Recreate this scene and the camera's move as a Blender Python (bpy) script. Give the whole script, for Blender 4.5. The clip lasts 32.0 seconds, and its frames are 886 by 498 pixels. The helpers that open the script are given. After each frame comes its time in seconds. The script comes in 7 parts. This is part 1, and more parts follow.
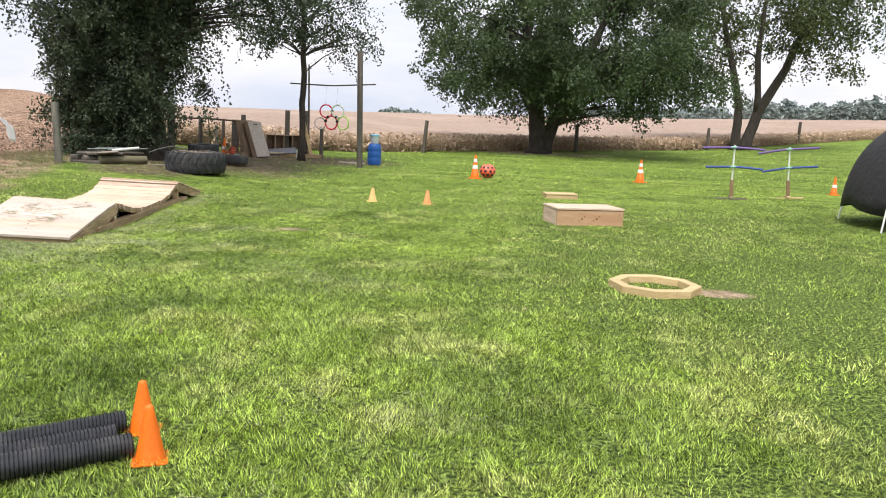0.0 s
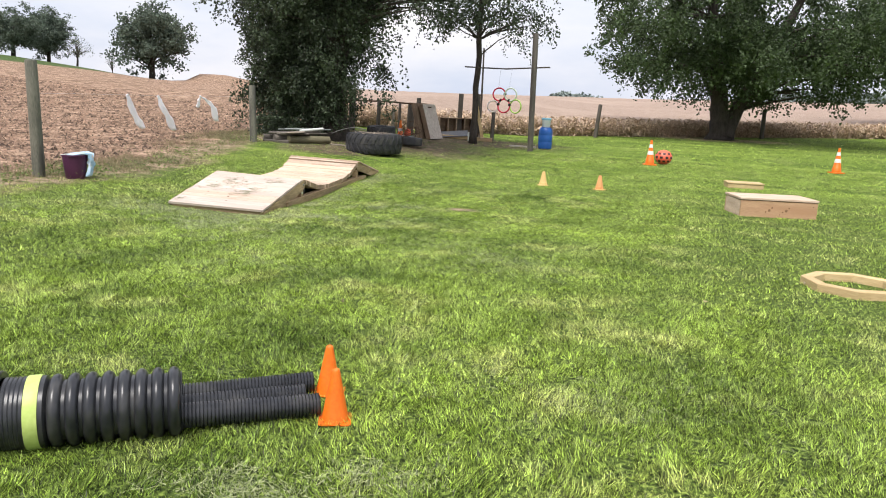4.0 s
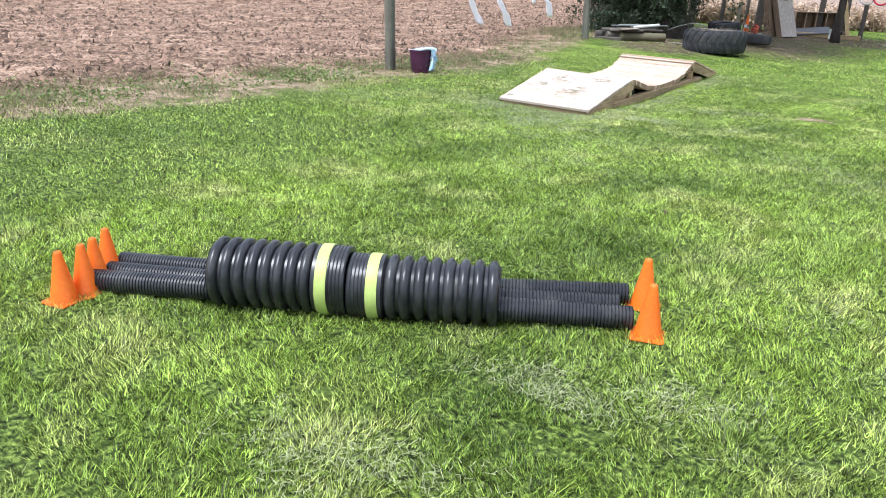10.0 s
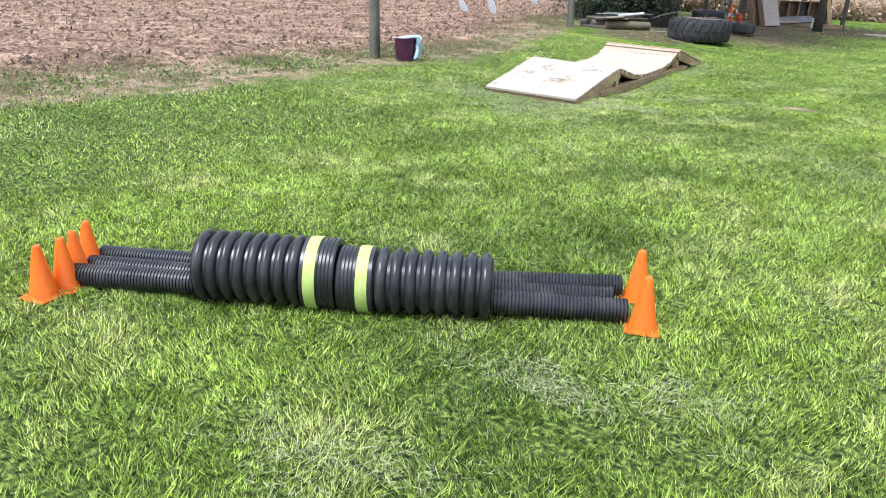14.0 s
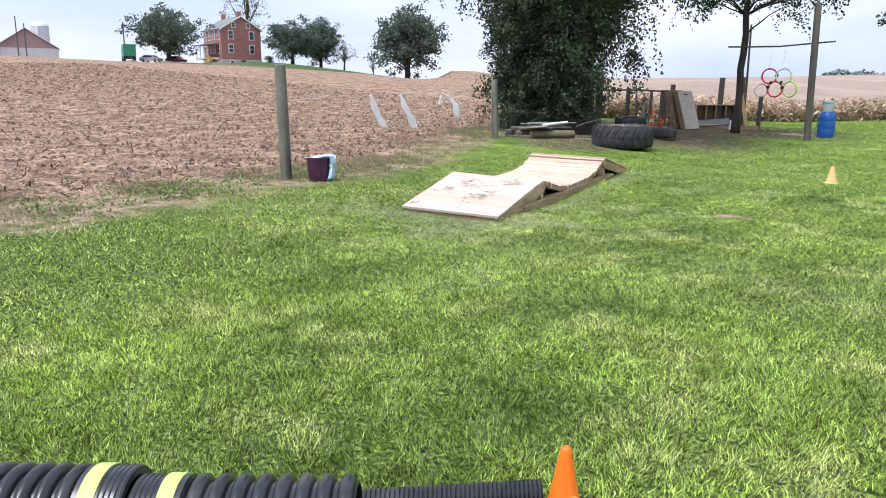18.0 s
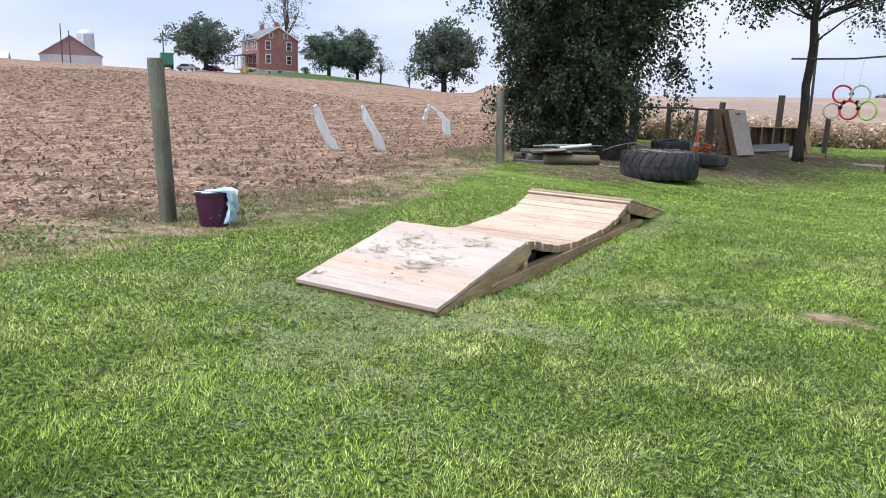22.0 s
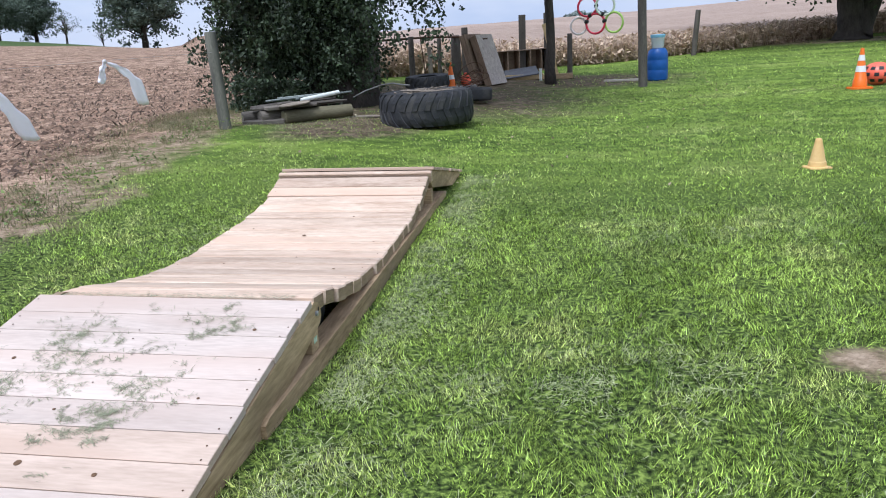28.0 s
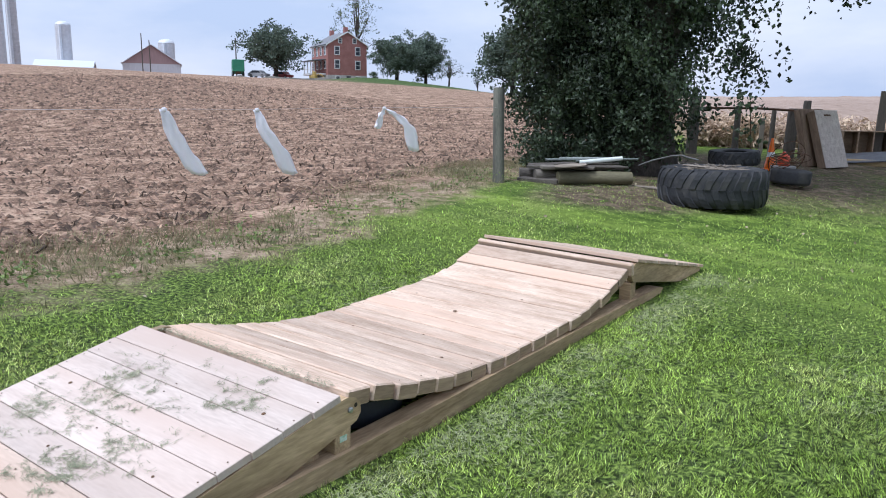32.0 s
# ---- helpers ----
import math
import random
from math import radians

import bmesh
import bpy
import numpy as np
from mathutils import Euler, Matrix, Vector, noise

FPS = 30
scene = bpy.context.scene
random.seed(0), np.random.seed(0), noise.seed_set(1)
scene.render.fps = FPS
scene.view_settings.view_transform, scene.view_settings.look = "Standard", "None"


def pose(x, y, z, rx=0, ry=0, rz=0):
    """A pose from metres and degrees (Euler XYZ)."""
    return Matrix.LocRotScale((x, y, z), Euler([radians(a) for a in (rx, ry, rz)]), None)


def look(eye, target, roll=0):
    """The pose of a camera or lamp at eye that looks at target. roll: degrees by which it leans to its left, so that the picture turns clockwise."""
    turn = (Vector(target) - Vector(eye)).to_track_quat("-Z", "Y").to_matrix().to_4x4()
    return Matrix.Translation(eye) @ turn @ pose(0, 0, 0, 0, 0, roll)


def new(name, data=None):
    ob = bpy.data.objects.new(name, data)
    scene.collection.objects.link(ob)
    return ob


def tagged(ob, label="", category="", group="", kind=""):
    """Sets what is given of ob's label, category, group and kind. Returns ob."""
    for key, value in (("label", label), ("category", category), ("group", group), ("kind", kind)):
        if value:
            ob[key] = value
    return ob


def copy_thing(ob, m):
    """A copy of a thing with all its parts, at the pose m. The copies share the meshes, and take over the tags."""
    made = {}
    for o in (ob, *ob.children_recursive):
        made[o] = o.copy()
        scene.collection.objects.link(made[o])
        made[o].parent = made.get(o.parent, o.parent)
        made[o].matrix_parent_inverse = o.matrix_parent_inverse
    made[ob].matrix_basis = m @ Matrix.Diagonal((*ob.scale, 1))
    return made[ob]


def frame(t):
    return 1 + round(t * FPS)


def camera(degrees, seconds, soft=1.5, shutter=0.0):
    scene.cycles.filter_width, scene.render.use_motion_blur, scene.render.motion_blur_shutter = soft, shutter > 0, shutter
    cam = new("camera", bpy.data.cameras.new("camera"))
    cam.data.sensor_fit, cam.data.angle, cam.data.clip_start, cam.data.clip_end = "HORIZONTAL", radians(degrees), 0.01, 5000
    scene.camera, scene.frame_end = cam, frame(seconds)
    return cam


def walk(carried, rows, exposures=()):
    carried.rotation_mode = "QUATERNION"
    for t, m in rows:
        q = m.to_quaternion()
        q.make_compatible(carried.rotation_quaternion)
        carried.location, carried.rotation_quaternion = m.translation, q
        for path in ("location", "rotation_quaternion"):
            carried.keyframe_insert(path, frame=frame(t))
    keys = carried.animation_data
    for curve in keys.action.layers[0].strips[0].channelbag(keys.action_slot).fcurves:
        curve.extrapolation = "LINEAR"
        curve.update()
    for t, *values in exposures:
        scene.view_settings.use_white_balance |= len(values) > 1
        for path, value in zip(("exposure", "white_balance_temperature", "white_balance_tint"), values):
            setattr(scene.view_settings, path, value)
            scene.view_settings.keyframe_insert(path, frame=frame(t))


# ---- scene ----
cam = camera(61.8, 32.0, soft=1.0)
PATH = [
    (0, (-0.053, 0.366, 1.429), (-0.107, 2.34, 1.113), 2.3),
    (0.5, (-0.08, 0.394, 1.413), (-0.265, 2.36, 1.095), 2.3),
    (1, (-0.099, 0.423, 1.401), (-0.404, 2.372, 1.077), 2.4),
    (1.5, (-0.123, 0.428, 1.39), (-0.523, 2.359, 1.056), 2.4),
    (2, (-0.135, 0.417, 1.392), (-0.608, 2.328, 1.041), 2.5),
    (2.5, (-0.146, 0.42, 1.384), (-0.664, 2.317, 1.019), 2.7),
    (4.5, (-0.115, 0.37, 1.423), (-0.559, 2.284, 1.047), 2.7),
    (5, (-0.017, 0.433, 1.454), (-0.365, 2.37, 1.099), 2.8),
    (5.5, (0.039, 0.496, 1.458), (-0.216, 2.453, 1.133), 2.9),
    (6, (0.069, 0.522, 1.457), (-0.131, 2.488, 1.154), 3.1),
    (6.5, (0.055, 0.535, 1.45), (-0.153, 2.502, 1.152), 3.0),
    (7, (0.018, 0.565, 1.452), (-0.264, 2.518, 1.129), 2.7),
    (7.5, (-0.051, 0.522, 1.42), (-0.679, 2.374, 0.998), 2.0),
    (8, (-0.125, 0.448, 1.392), (-1.212, 2.02, 0.803), 1.0),
    (8.5, (-0.13, 0.457, 1.393), (-1.306, 1.941, 0.748), 0.9),
    (9, (-0.142, 0.46, 1.392), (-1.329, 1.927, 0.728), 0.8),
    (9.5, (-0.169, 0.464, 1.389), (-1.356, 1.927, 0.718), 1.1),
    (10, (-0.217, 0.465, 1.391), (-1.399, 1.935, 0.728), 1.8),
    (10.5, (-0.239, 0.467, 1.391), (-1.416, 1.947, 0.739), 2.4),
    (11, (-0.239, 0.47, 1.388), (-1.411, 1.955, 0.74), 2.7),
    (11.5, (-0.241, 0.465, 1.387), (-1.409, 1.952, 0.736), 2.8),
    (12, (-0.242, 0.471, 1.385), (-1.406, 1.957, 0.724), 2.7),
    (12.5, (-0.251, 0.482, 1.385), (-1.408, 1.968, 0.712), 2.5),
    (13, (-0.264, 0.486, 1.382), (-1.415, 1.973, 0.7), 2.4),
    (13.5, (-0.268, 0.493, 1.382), (-1.417, 1.979, 0.694), 2.2),
    (15.5, (-0.387, 0.532, 1.374), (-1.477, 2.059, 0.68), 1.4),
    (16, (-0.407, 0.568, 1.377), (-1.476, 2.112, 0.688), 1.1),
    (16.5, (-0.406, 0.635, 1.376), (-1.468, 2.195, 0.713), 0.6),
    (17, (-0.378, 0.822, 1.4), (-1.444, 2.404, 0.797), 0.2),
    (17.5, (-0.414, 1.039, 1.431), (-1.487, 2.647, 0.917), 0.1),
    (18, (-0.578, 1.415, 1.411), (-1.651, 3.052, 0.997), 0.2),
    (18.5, (-0.658, 1.827, 1.38), (-1.724, 3.483, 1.027), 0.8),
    (19, (-0.708, 2.16, 1.383), (-1.771, 3.821, 1.053), 1.2),
    (19.5, (-0.878, 2.543, 1.394), (-1.943, 4.203, 1.067), 1.6),
    (20, (-0.962, 2.986, 1.38), (-2.033, 4.641, 1.043), 1.8),
    (20.5, (-1.099, 3.486, 1.349), (-2.182, 5.13, 1.0), 1.7),
    (21, (-1.246, 3.95, 1.35), (-2.345, 5.582, 0.99), 1.6),
    (21.5, (-1.418, 4.35, 1.376), (-2.542, 5.963, 1.008), 1.5),
    (22, (-1.709, 4.784, 1.389), (-2.867, 6.37, 1.011), 1.4),
    (22.5, (-1.909, 5.244, 1.377), (-3.101, 6.802, 0.986), 1.5),
    (23, (-2.194, 5.635, 1.36), (-3.411, 7.17, 0.957), 1.5),
    (23.5, (-2.422, 5.983, 1.363), (-3.654, 7.506, 0.961), 1.3),
    (24, (-2.658, 6.35, 1.397), (-3.902, 7.864, 1.002), 1.1),
    (24.5, (-2.98, 6.73, 1.39), (-4.235, 8.239, 1.004), 0.9),
    (26.5, (-3.434, 7.32, 1.362), (-4.591, 8.904, 0.967), -1.1),
    (27, (-3.417, 7.296, 1.377), (-4.458, 8.951, 0.957), -2.5),
    (27.5, (-3.296, 7.274, 1.365), (-4.039, 9.067, 0.885), -4.4),
    (28, (-3.325, 7.376, 1.329), (-3.869, 9.225, 0.796), -4.0),
    (28.5, (-3.333, 7.37, 1.338), (-3.948, 9.192, 0.789), -2.6),
    (29, (-3.375, 7.393, 1.359), (-4.284, 9.095, 0.836), -1.2),
    (29.5, (-3.276, 7.587, 1.354), (-4.427, 9.15, 0.869), -0.2),
    (30, (-3.121, 7.755, 1.363), (-4.393, 9.231, 0.911), 0.5),
    (30.5, (-3.029, 8.028, 1.368), (-4.349, 9.467, 0.937), 1.3),
    (31, (-2.88, 8.165, 1.39), (-4.23, 9.582, 0.975), 1.5),
    (31.5, (-2.705, 8.247, 1.407), (-4.05, 9.674, 1.013), 1.3),
    (32, (-2.627, 8.377, 1.398), (-3.943, 9.837, 1.026), 0.8),
]
EXPOSURES = [(0.0, 0.88, 6650), (6.0, 0.83, 6550), (8.0, 0.88, 6200), (9.5, 1.10, 5850), (13.0, 1.10, 5850), (16.0, 1.16, 5850), (17.0, 1.13, 5850), (18.5, 0.82, 5950), (20.0, 0.78, 5950), (24.0, 0.65, 5850), (28.0, 0.575, 5600), (32.0, 0.555, 5550)]
walk(cam, [(t, look(eye, target, roll)) for t, eye, target, roll in PATH], [(t, e, k, 12) for t, e, k in EXPOSURES])

# ---- world, sun, exposure ----
SUN_AZ, SUN_EL = 168.0, 62.0         # degrees left of +y, height
world = bpy.data.worlds.new("overcast_sky")
scene.world = world
world.use_nodes = True
wn, wl = world.node_tree.nodes, world.node_tree.links
wn.clear()
w_out, w_bg = wn.new("ShaderNodeOutputWorld"), wn.new("ShaderNodeBackground")
w_sky = wn.new("ShaderNodeTexSky")
w_sky.sky_type, w_sky.sun_disc = "NISHITA", False
w_sky.sun_elevation, w_sky.sun_rotation = radians(SUN_EL), radians(-SUN_AZ)
w_sky.air_density, w_sky.dust_density = 1.2, 4.0
w_tc, w_map = wn.new("ShaderNodeTexCoord"), wn.new("ShaderNodeMapping")
w_map.inputs["Scale"].default_value = (1.0, 1.0, 3.2)
w_noise = wn.new("ShaderNodeTexNoise")
w_noise.inputs["Scale"].default_value, w_noise.inputs["Detail"].default_value = 2.3, 6.0
w_noise.inputs["Roughness"].default_value = 0.55
w_ramp = wn.new("ShaderNodeValToRGB")
w_ramp.color_ramp.elements[0].position, w_ramp.color_ramp.elements[1].position = 0.36, 0.66
w_ramp.color_ramp.elements[0].color = (5.2, 5.8, 7.0, 1)
w_ramp.color_ramp.elements[1].color = (7.9, 7.8, 8.0, 1)
w_mix = wn.new("ShaderNodeMixRGB")
w_mix.inputs["Fac"].default_value = 0.85
wl.new(w_tc.outputs["Generated"], w_map.inputs["Vector"])
wl.new(w_map.outputs["Vector"], w_noise.inputs["Vector"])
wl.new(w_noise.outputs["Fac"], w_ramp.inputs["Fac"])
wl.new(w_sky.outputs["Color"], w_mix.inputs["Color1"])
wl.new(w_ramp.outputs["Color"], w_mix.inputs["Color2"])
wl.new(w_mix.outputs["Color"], w_bg.inputs["Color"])
w_bg.inputs["Strength"].default_value = 0.085
wl.new(w_bg.outputs["Background"], w_out.inputs["Surface"])

sun_data = bpy.data.lights.new("sun", "SUN")
sun_data.energy, sun_data.angle, sun_data.color = 2.3, radians(24), (1.0, 0.975, 0.94)
sun = new("sun", sun_data)
_a, _e = radians(SUN_AZ), radians(SUN_EL)
sun.matrix_world = look((-math.sin(_a) * math.cos(_e) * 50, math.cos(_a) * math.cos(_e) * 50, math.sin(_e) * 50), (0, 0, 0))

# ---- materials ----
MATS = {}


def material(name, dark, light, scale=6.0, rough=0.8, bump=0.2, fine=60.0, metal=0.0, stretch=(1, 1, 1), detail=5.0, spread=(0.3, 0.7),
             third=None, third_scale=1.5, vary=0.0, thin=0.0, coat=0.0, bump_dist=0.01, skew=1.0):
    """A procedural surface: two colours mixed by noise at two scales, an optional third colour in patches, fine relief."""
    if name in MATS:
        return MATS[name]
    m = bpy.data.materials.new(name)
    m.use_nodes = True
    nt, n, l = m.node_tree, m.node_tree.nodes, m.node_tree.links
    b = n["Principled BSDF"]
    b.inputs["Roughness"].default_value, b.inputs["Metallic"].default_value = rough, metal
    b.inputs["Coat Weight"].default_value = coat
    tc, mp = n.new("ShaderNodeTexCoord"), n.new("ShaderNodeMapping")
    mp.inputs["Scale"].default_value = stretch
    oi = n.new("ShaderNodeObjectInfo")
    off = n.new("ShaderNodeVectorMath")
    off.operation = "SCALE"
    off.inputs[0].default_value = (37.0, 17.0, 23.0)
    l.new(oi.outputs["Random"], off.inputs["Scale"])
    l.new(off.outputs["Vector"], mp.inputs["Location"])
    l.new(tc.outputs["Object"], mp.inputs["Vector"])
    n1, n2 = n.new("ShaderNodeTexNoise"), n.new("ShaderNodeTexNoise")
    n1.inputs["Scale"].default_value, n1.inputs["Detail"].default_value = scale, detail
    n2.inputs["Scale"].default_value, n2.inputs["Detail"].default_value = fine, 4.0
    l.new(mp.outputs["Vector"], n1.inputs["Vector"])
    l.new(mp.outputs["Vector"], n2.inputs["Vector"])
    add = n.new("ShaderNodeMath")
    add.operation = "MULTIPLY_ADD"
    add.inputs[1].default_value = 0.45
    l.new(n2.outputs["Fac"], add.inputs[0])
    half = n.new("ShaderNodeMath")
    half.operation = "MULTIPLY"
    half.inputs[1].default_value = 0.55
    l.new(n1.outputs["Fac"], half.inputs[0])
    l.new(half.outputs[0], add.inputs[2])
    ramp = n.new("ShaderNodeValToRGB")
    ramp.color_ramp.elements[0].position, ramp.color_ramp.elements[1].position = spread
    ramp.color_ramp.elements[0].color, ramp.color_ramp.elements[1].color = (*dark, 1), (*light, 1)
    l.new(add.outputs[0], ramp.inputs["Fac"])
    colour = ramp.outputs["Color"]
    if third:
        n3, r3, mix = n.new("ShaderNodeTexNoise"), n.new("ShaderNodeValToRGB"), n.new("ShaderNodeMixRGB")
        n3.inputs["Scale"].default_value, n3.inputs["Detail"].default_value = third_scale, 6.0
        l.new(mp.outputs["Vector"], n3.inputs["Vector"])
        r3.color_ramp.elements[0].position, r3.color_ramp.elements[1].position = 0.5, 0.68
        l.new(n3.outputs["Fac"], r3.inputs["Fac"])
        l.new(r3.outputs["Color"], mix.inputs["Fac"])
        l.new(colour, mix.inputs["Color1"])
        mix.inputs["Color2"].default_value = (*third, 1)
        colour = mix.outputs["Color"]
    if vary:
        geo, hsv, rng, tot = n.new("ShaderNodeNewGeometry"), n.new("ShaderNodeHueSaturation"), n.new("ShaderNodeMapRange"), n.new("ShaderNodeMath")
        tot.operation = "ADD"
        frac = n.new("ShaderNodeMath")
        frac.operation = "FRACT"
        l.new(geo.outputs["Random Per Island"], tot.inputs[0])
        l.new(oi.outputs["Random"], tot.inputs[1])
        rng.inputs["To Min"].default_value, rng.inputs["To Max"].default_value = 1 - vary, 1 + vary
        l.new(tot.outputs[0], frac.inputs[0])
        bend = n.new("ShaderNodeMath")
        bend.operation, bend.inputs[1].default_value = "POWER", skew
        l.new(frac.outputs[0], bend.inputs[0])
        l.new(bend.outputs[0], rng.inputs["Value"])
        l.new(rng.outputs["Result"], hsv.inputs["Value"])
        l.new(colour, hsv.inputs["Color"])
        colour = hsv.outputs["Color"]
    l.new(colour, b.inputs["Base Color"])
    if bump:
        bp = n.new("ShaderNodeBump")
        bp.inputs["Strength"].default_value, bp.inputs["Distance"].default_value = bump, bump_dist
        l.new(add.outputs[0], bp.inputs["Height"])
        l.new(bp.outputs["Normal"], b.inputs["Normal"])
    if thin:
        tr, ms = n.new("ShaderNodeBsdfTranslucent"), n.new("ShaderNodeMixShader")
        ms.inputs["Fac"].default_value = thin
        l.new(colour, tr.inputs["Color"])
        l.new(b.outputs["BSDF"], ms.inputs[1])
        l.new(tr.outputs["BSDF"], ms.inputs[2])
        l.new(ms.outputs["Shader"], n["Material Output"].inputs["Surface"])
    MATS[name] = m
    return m


def wood(name, dark, light, along="x", **k):
    s = {"x": (0.16, 1, 1), "y": (1, 0.16, 1), "z": (1, 1, 0.16)}[along]
    return material(name, dark, light, **{**dict(scale=14, fine=90, stretch=s, rough=0.75, bump=0.25, bump_dist=0.004), **k})


# ---- mesh helpers ----
class Geo:
    """Collects vertices and faces; every call adds one solid or sheet."""

    def __init__(self):
        self.v, self.f = [], []

    def add(self, verts, faces, m=None):
        o = len(self.v)
        self.v += [tuple(m @ Vector(p)) if m else tuple(p) for p in verts]
        self.f += [tuple(i + o for i in q) for q in faces]
        return self

    def box(self, sx, sy, sz, m=None, c=0.0):
        """A box centred in x and y, from z = 0 up, with chamfered long edges if c."""
        x, y = sx / 2, sy / 2
        if not c:
            p = [(-x, -y), (x, -y), (x, y), (-x, y)]
        else:
            p = [(-x + c, -y), (x - c, -y), (x, -y + c), (x, y - c), (x - c, y), (-x + c, y), (-x, y - c), (-x, -y + c)]
        n = len(p)
        if not c:
            rings = [(0, 0), (sz, 0)]
        else:
            rings = [(0, c), (c, 0), (sz - c, 0), (sz, c)]
        verts = []
        for z, inset in rings:
            k = (1 - inset / x, 1 - inset / y)
            verts += [(a * k[0], b * k[1], z) for a, b in p]
        faces = [tuple(range(n - 1, -1, -1)), tuple(range(n * (len(rings) - 1), n * len(rings)))]
        for r in range(len(rings) - 1):
            faces += [(r * n + i, r * n + (i + 1) % n, (r + 1) * n + (i + 1) % n, (r + 1) * n + i) for i in range(n)]
        return self.add(verts, faces, m)

    def lathe(self, profile, seg=16, m=None, close=False, wob=0.0, seed=0):
        """Turns a profile of (radius, z) round z."""
        rnd = random.Random(seed)
        ph = [rnd.uniform(0, 6.28) for _ in range(4)]
        verts, faces = [], []
        for r, z in profile:
            for i in range(seg):
                a = 2 * math.pi * i / seg
                k = 1 + wob * (math.sin(2 * a + ph[0] + z * 2) + 0.6 * math.sin(3 * a + ph[1] - z * 3) + 0.4 * math.sin(5 * a + ph[2]))
                verts.append((r * k * math.cos(a), r * k * math.sin(a), z))
        n = len(profile)
        last = n if close else n - 1
        for j in range(last):
            for i in range(seg):
                a, b = j * seg + i, j * seg + (i + 1) % seg
                c, d = ((j + 1) % n) * seg + (i + 1) % seg, ((j + 1) % n) * seg + i
                faces.append((a, b, c, d))
        if not close:
            if profile[0][0] > 1e-4:
                faces.append(tuple(range(seg - 1, -1, -1)))
            if profile[-1][0] > 1e-4:
                faces.append(tuple(range((n - 1) * seg, n * seg)))
        return self.add(verts, faces, m)

    def sweep(self, pts, rad, seg=8, m=None, cap=True, wob=0.0):
        """A round bar along points; rad is a number or a list."""
        pts = [Vector(p) for p in pts]
        rads = rad if isinstance(rad, (list, tuple)) else [rad] * len(pts)
        verts, faces, up = [], [], Vector((0.31, 0.17, 0.93))
        for i, p in enumerate(pts):
            t = (pts[min(i + 1, len(pts) - 1)] - pts[max(i - 1, 0)]).normalized()
            if abs(t.dot(up)) > 0.97:
                up = Vector((0.9, 0.3, 0.2))
            s = t.cross(up).normalized()
            q = s.cross(t)
            up = q
            for j in range(seg):
                a = 2 * math.pi * j / seg
                k = rads[i] * (1 + wob * math.sin(3 * a + i * 0.9) + wob * 0.6 * math.sin(5 * a - i))
                verts.append(p + (s * math.cos(a) + q * math.sin(a)) * k)
        for i in range(len(pts) - 1):
            faces += [(i * seg + j, i * seg + (j + 1) % seg, (i + 1) * seg + (j + 1) % seg, (i + 1) * seg + j) for j in range(seg)]
        if cap:
            faces += [tuple(range(seg - 1, -1, -1)), tuple(range((len(pts) - 1) * seg, len(pts) * seg))]
        return self.add(verts, faces, m)

    def prism(self, outline, depth, m=None):
        """An outline in the x-z plane, pushed along y by depth, centred."""
        n = len(outline)
        verts = [(x, -depth / 2, z) for x, z in outline] + [(x, depth / 2, z) for x, z in outline]
        faces = [tuple(range(n)), tuple(range(2 * n - 1, n - 1, -1))]
        faces += [(i, i + n, (i + 1) % n + n, (i + 1) % n) for i in range(n)]
        return self.add(verts, faces, m)

    def mesh(self, name, mat, smooth=False):
        me = bpy.data.meshes.new(name)
        me.from_pydata(self.v, [], self.f)
        if mat:
            me.materials.append(mat)
        if smooth:
            me.shade_smooth()
            if smooth != "all":
                me.set_sharp_from_angle(angle=radians(40))
        me.update()
        return me


def part(name, geo, mat, parent=None, label="", m=None, smooth=False):
    ob = new(name, geo.mesh(name, mat, smooth) if isinstance(geo, Geo) else geo)
    if parent:
        ob.parent = parent
    if m is not None:
        ob.matrix_basis = m
    return tagged(ob, label)


def thing(name, label, category, m=None, group="", kind=""):
    ob = new(name)
    ob.empty_display_size = 0.1
    if m is not None:
        ob.matrix_basis = m
    return tagged(ob, label, category, group, kind)


def big_mesh(name, verts, faces, mat, smooth=False):
    """A mesh from numpy arrays of vertices and equal-sided faces."""
    me = bpy.data.meshes.new(name)
    k = faces.shape[1]
    me.vertices.add(len(verts))
    me.vertices.foreach_set("co", np.ascontiguousarray(verts, np.float32).ravel())
    me.loops.add(faces.size)
    me.loops.foreach_set("vertex_index", np.ascontiguousarray(faces, np.int32).ravel())
    me.polygons.add(len(faces))
    me.polygons.foreach_set("loop_start", np.arange(0, faces.size, k, dtype=np.int32))
    me.polygons.foreach_set("use_smooth", np.full(len(faces), bool(smooth)))
    me.materials.append(mat)
    me.update(calc_edges=True)
    return me


# ---- the lie of the land ----
HUB = (-2.0, 5.0)
AZ = np.array([-180, -60, -40, -28, -16, 6, 18, 30, 36.2, 40.4, 45.6, 51.7, 57.8, 66.9, 74, 90, 180.0])
RISE = np.array([1.6, 1.7, 1.75, 1.6, 1.35, 1.0, 0.80, 0.85, 1.05, 1.45, 1.75, 1.95, 2.1, 2.4, 2.5, 2.4, 1.6])
CREST = 165.0


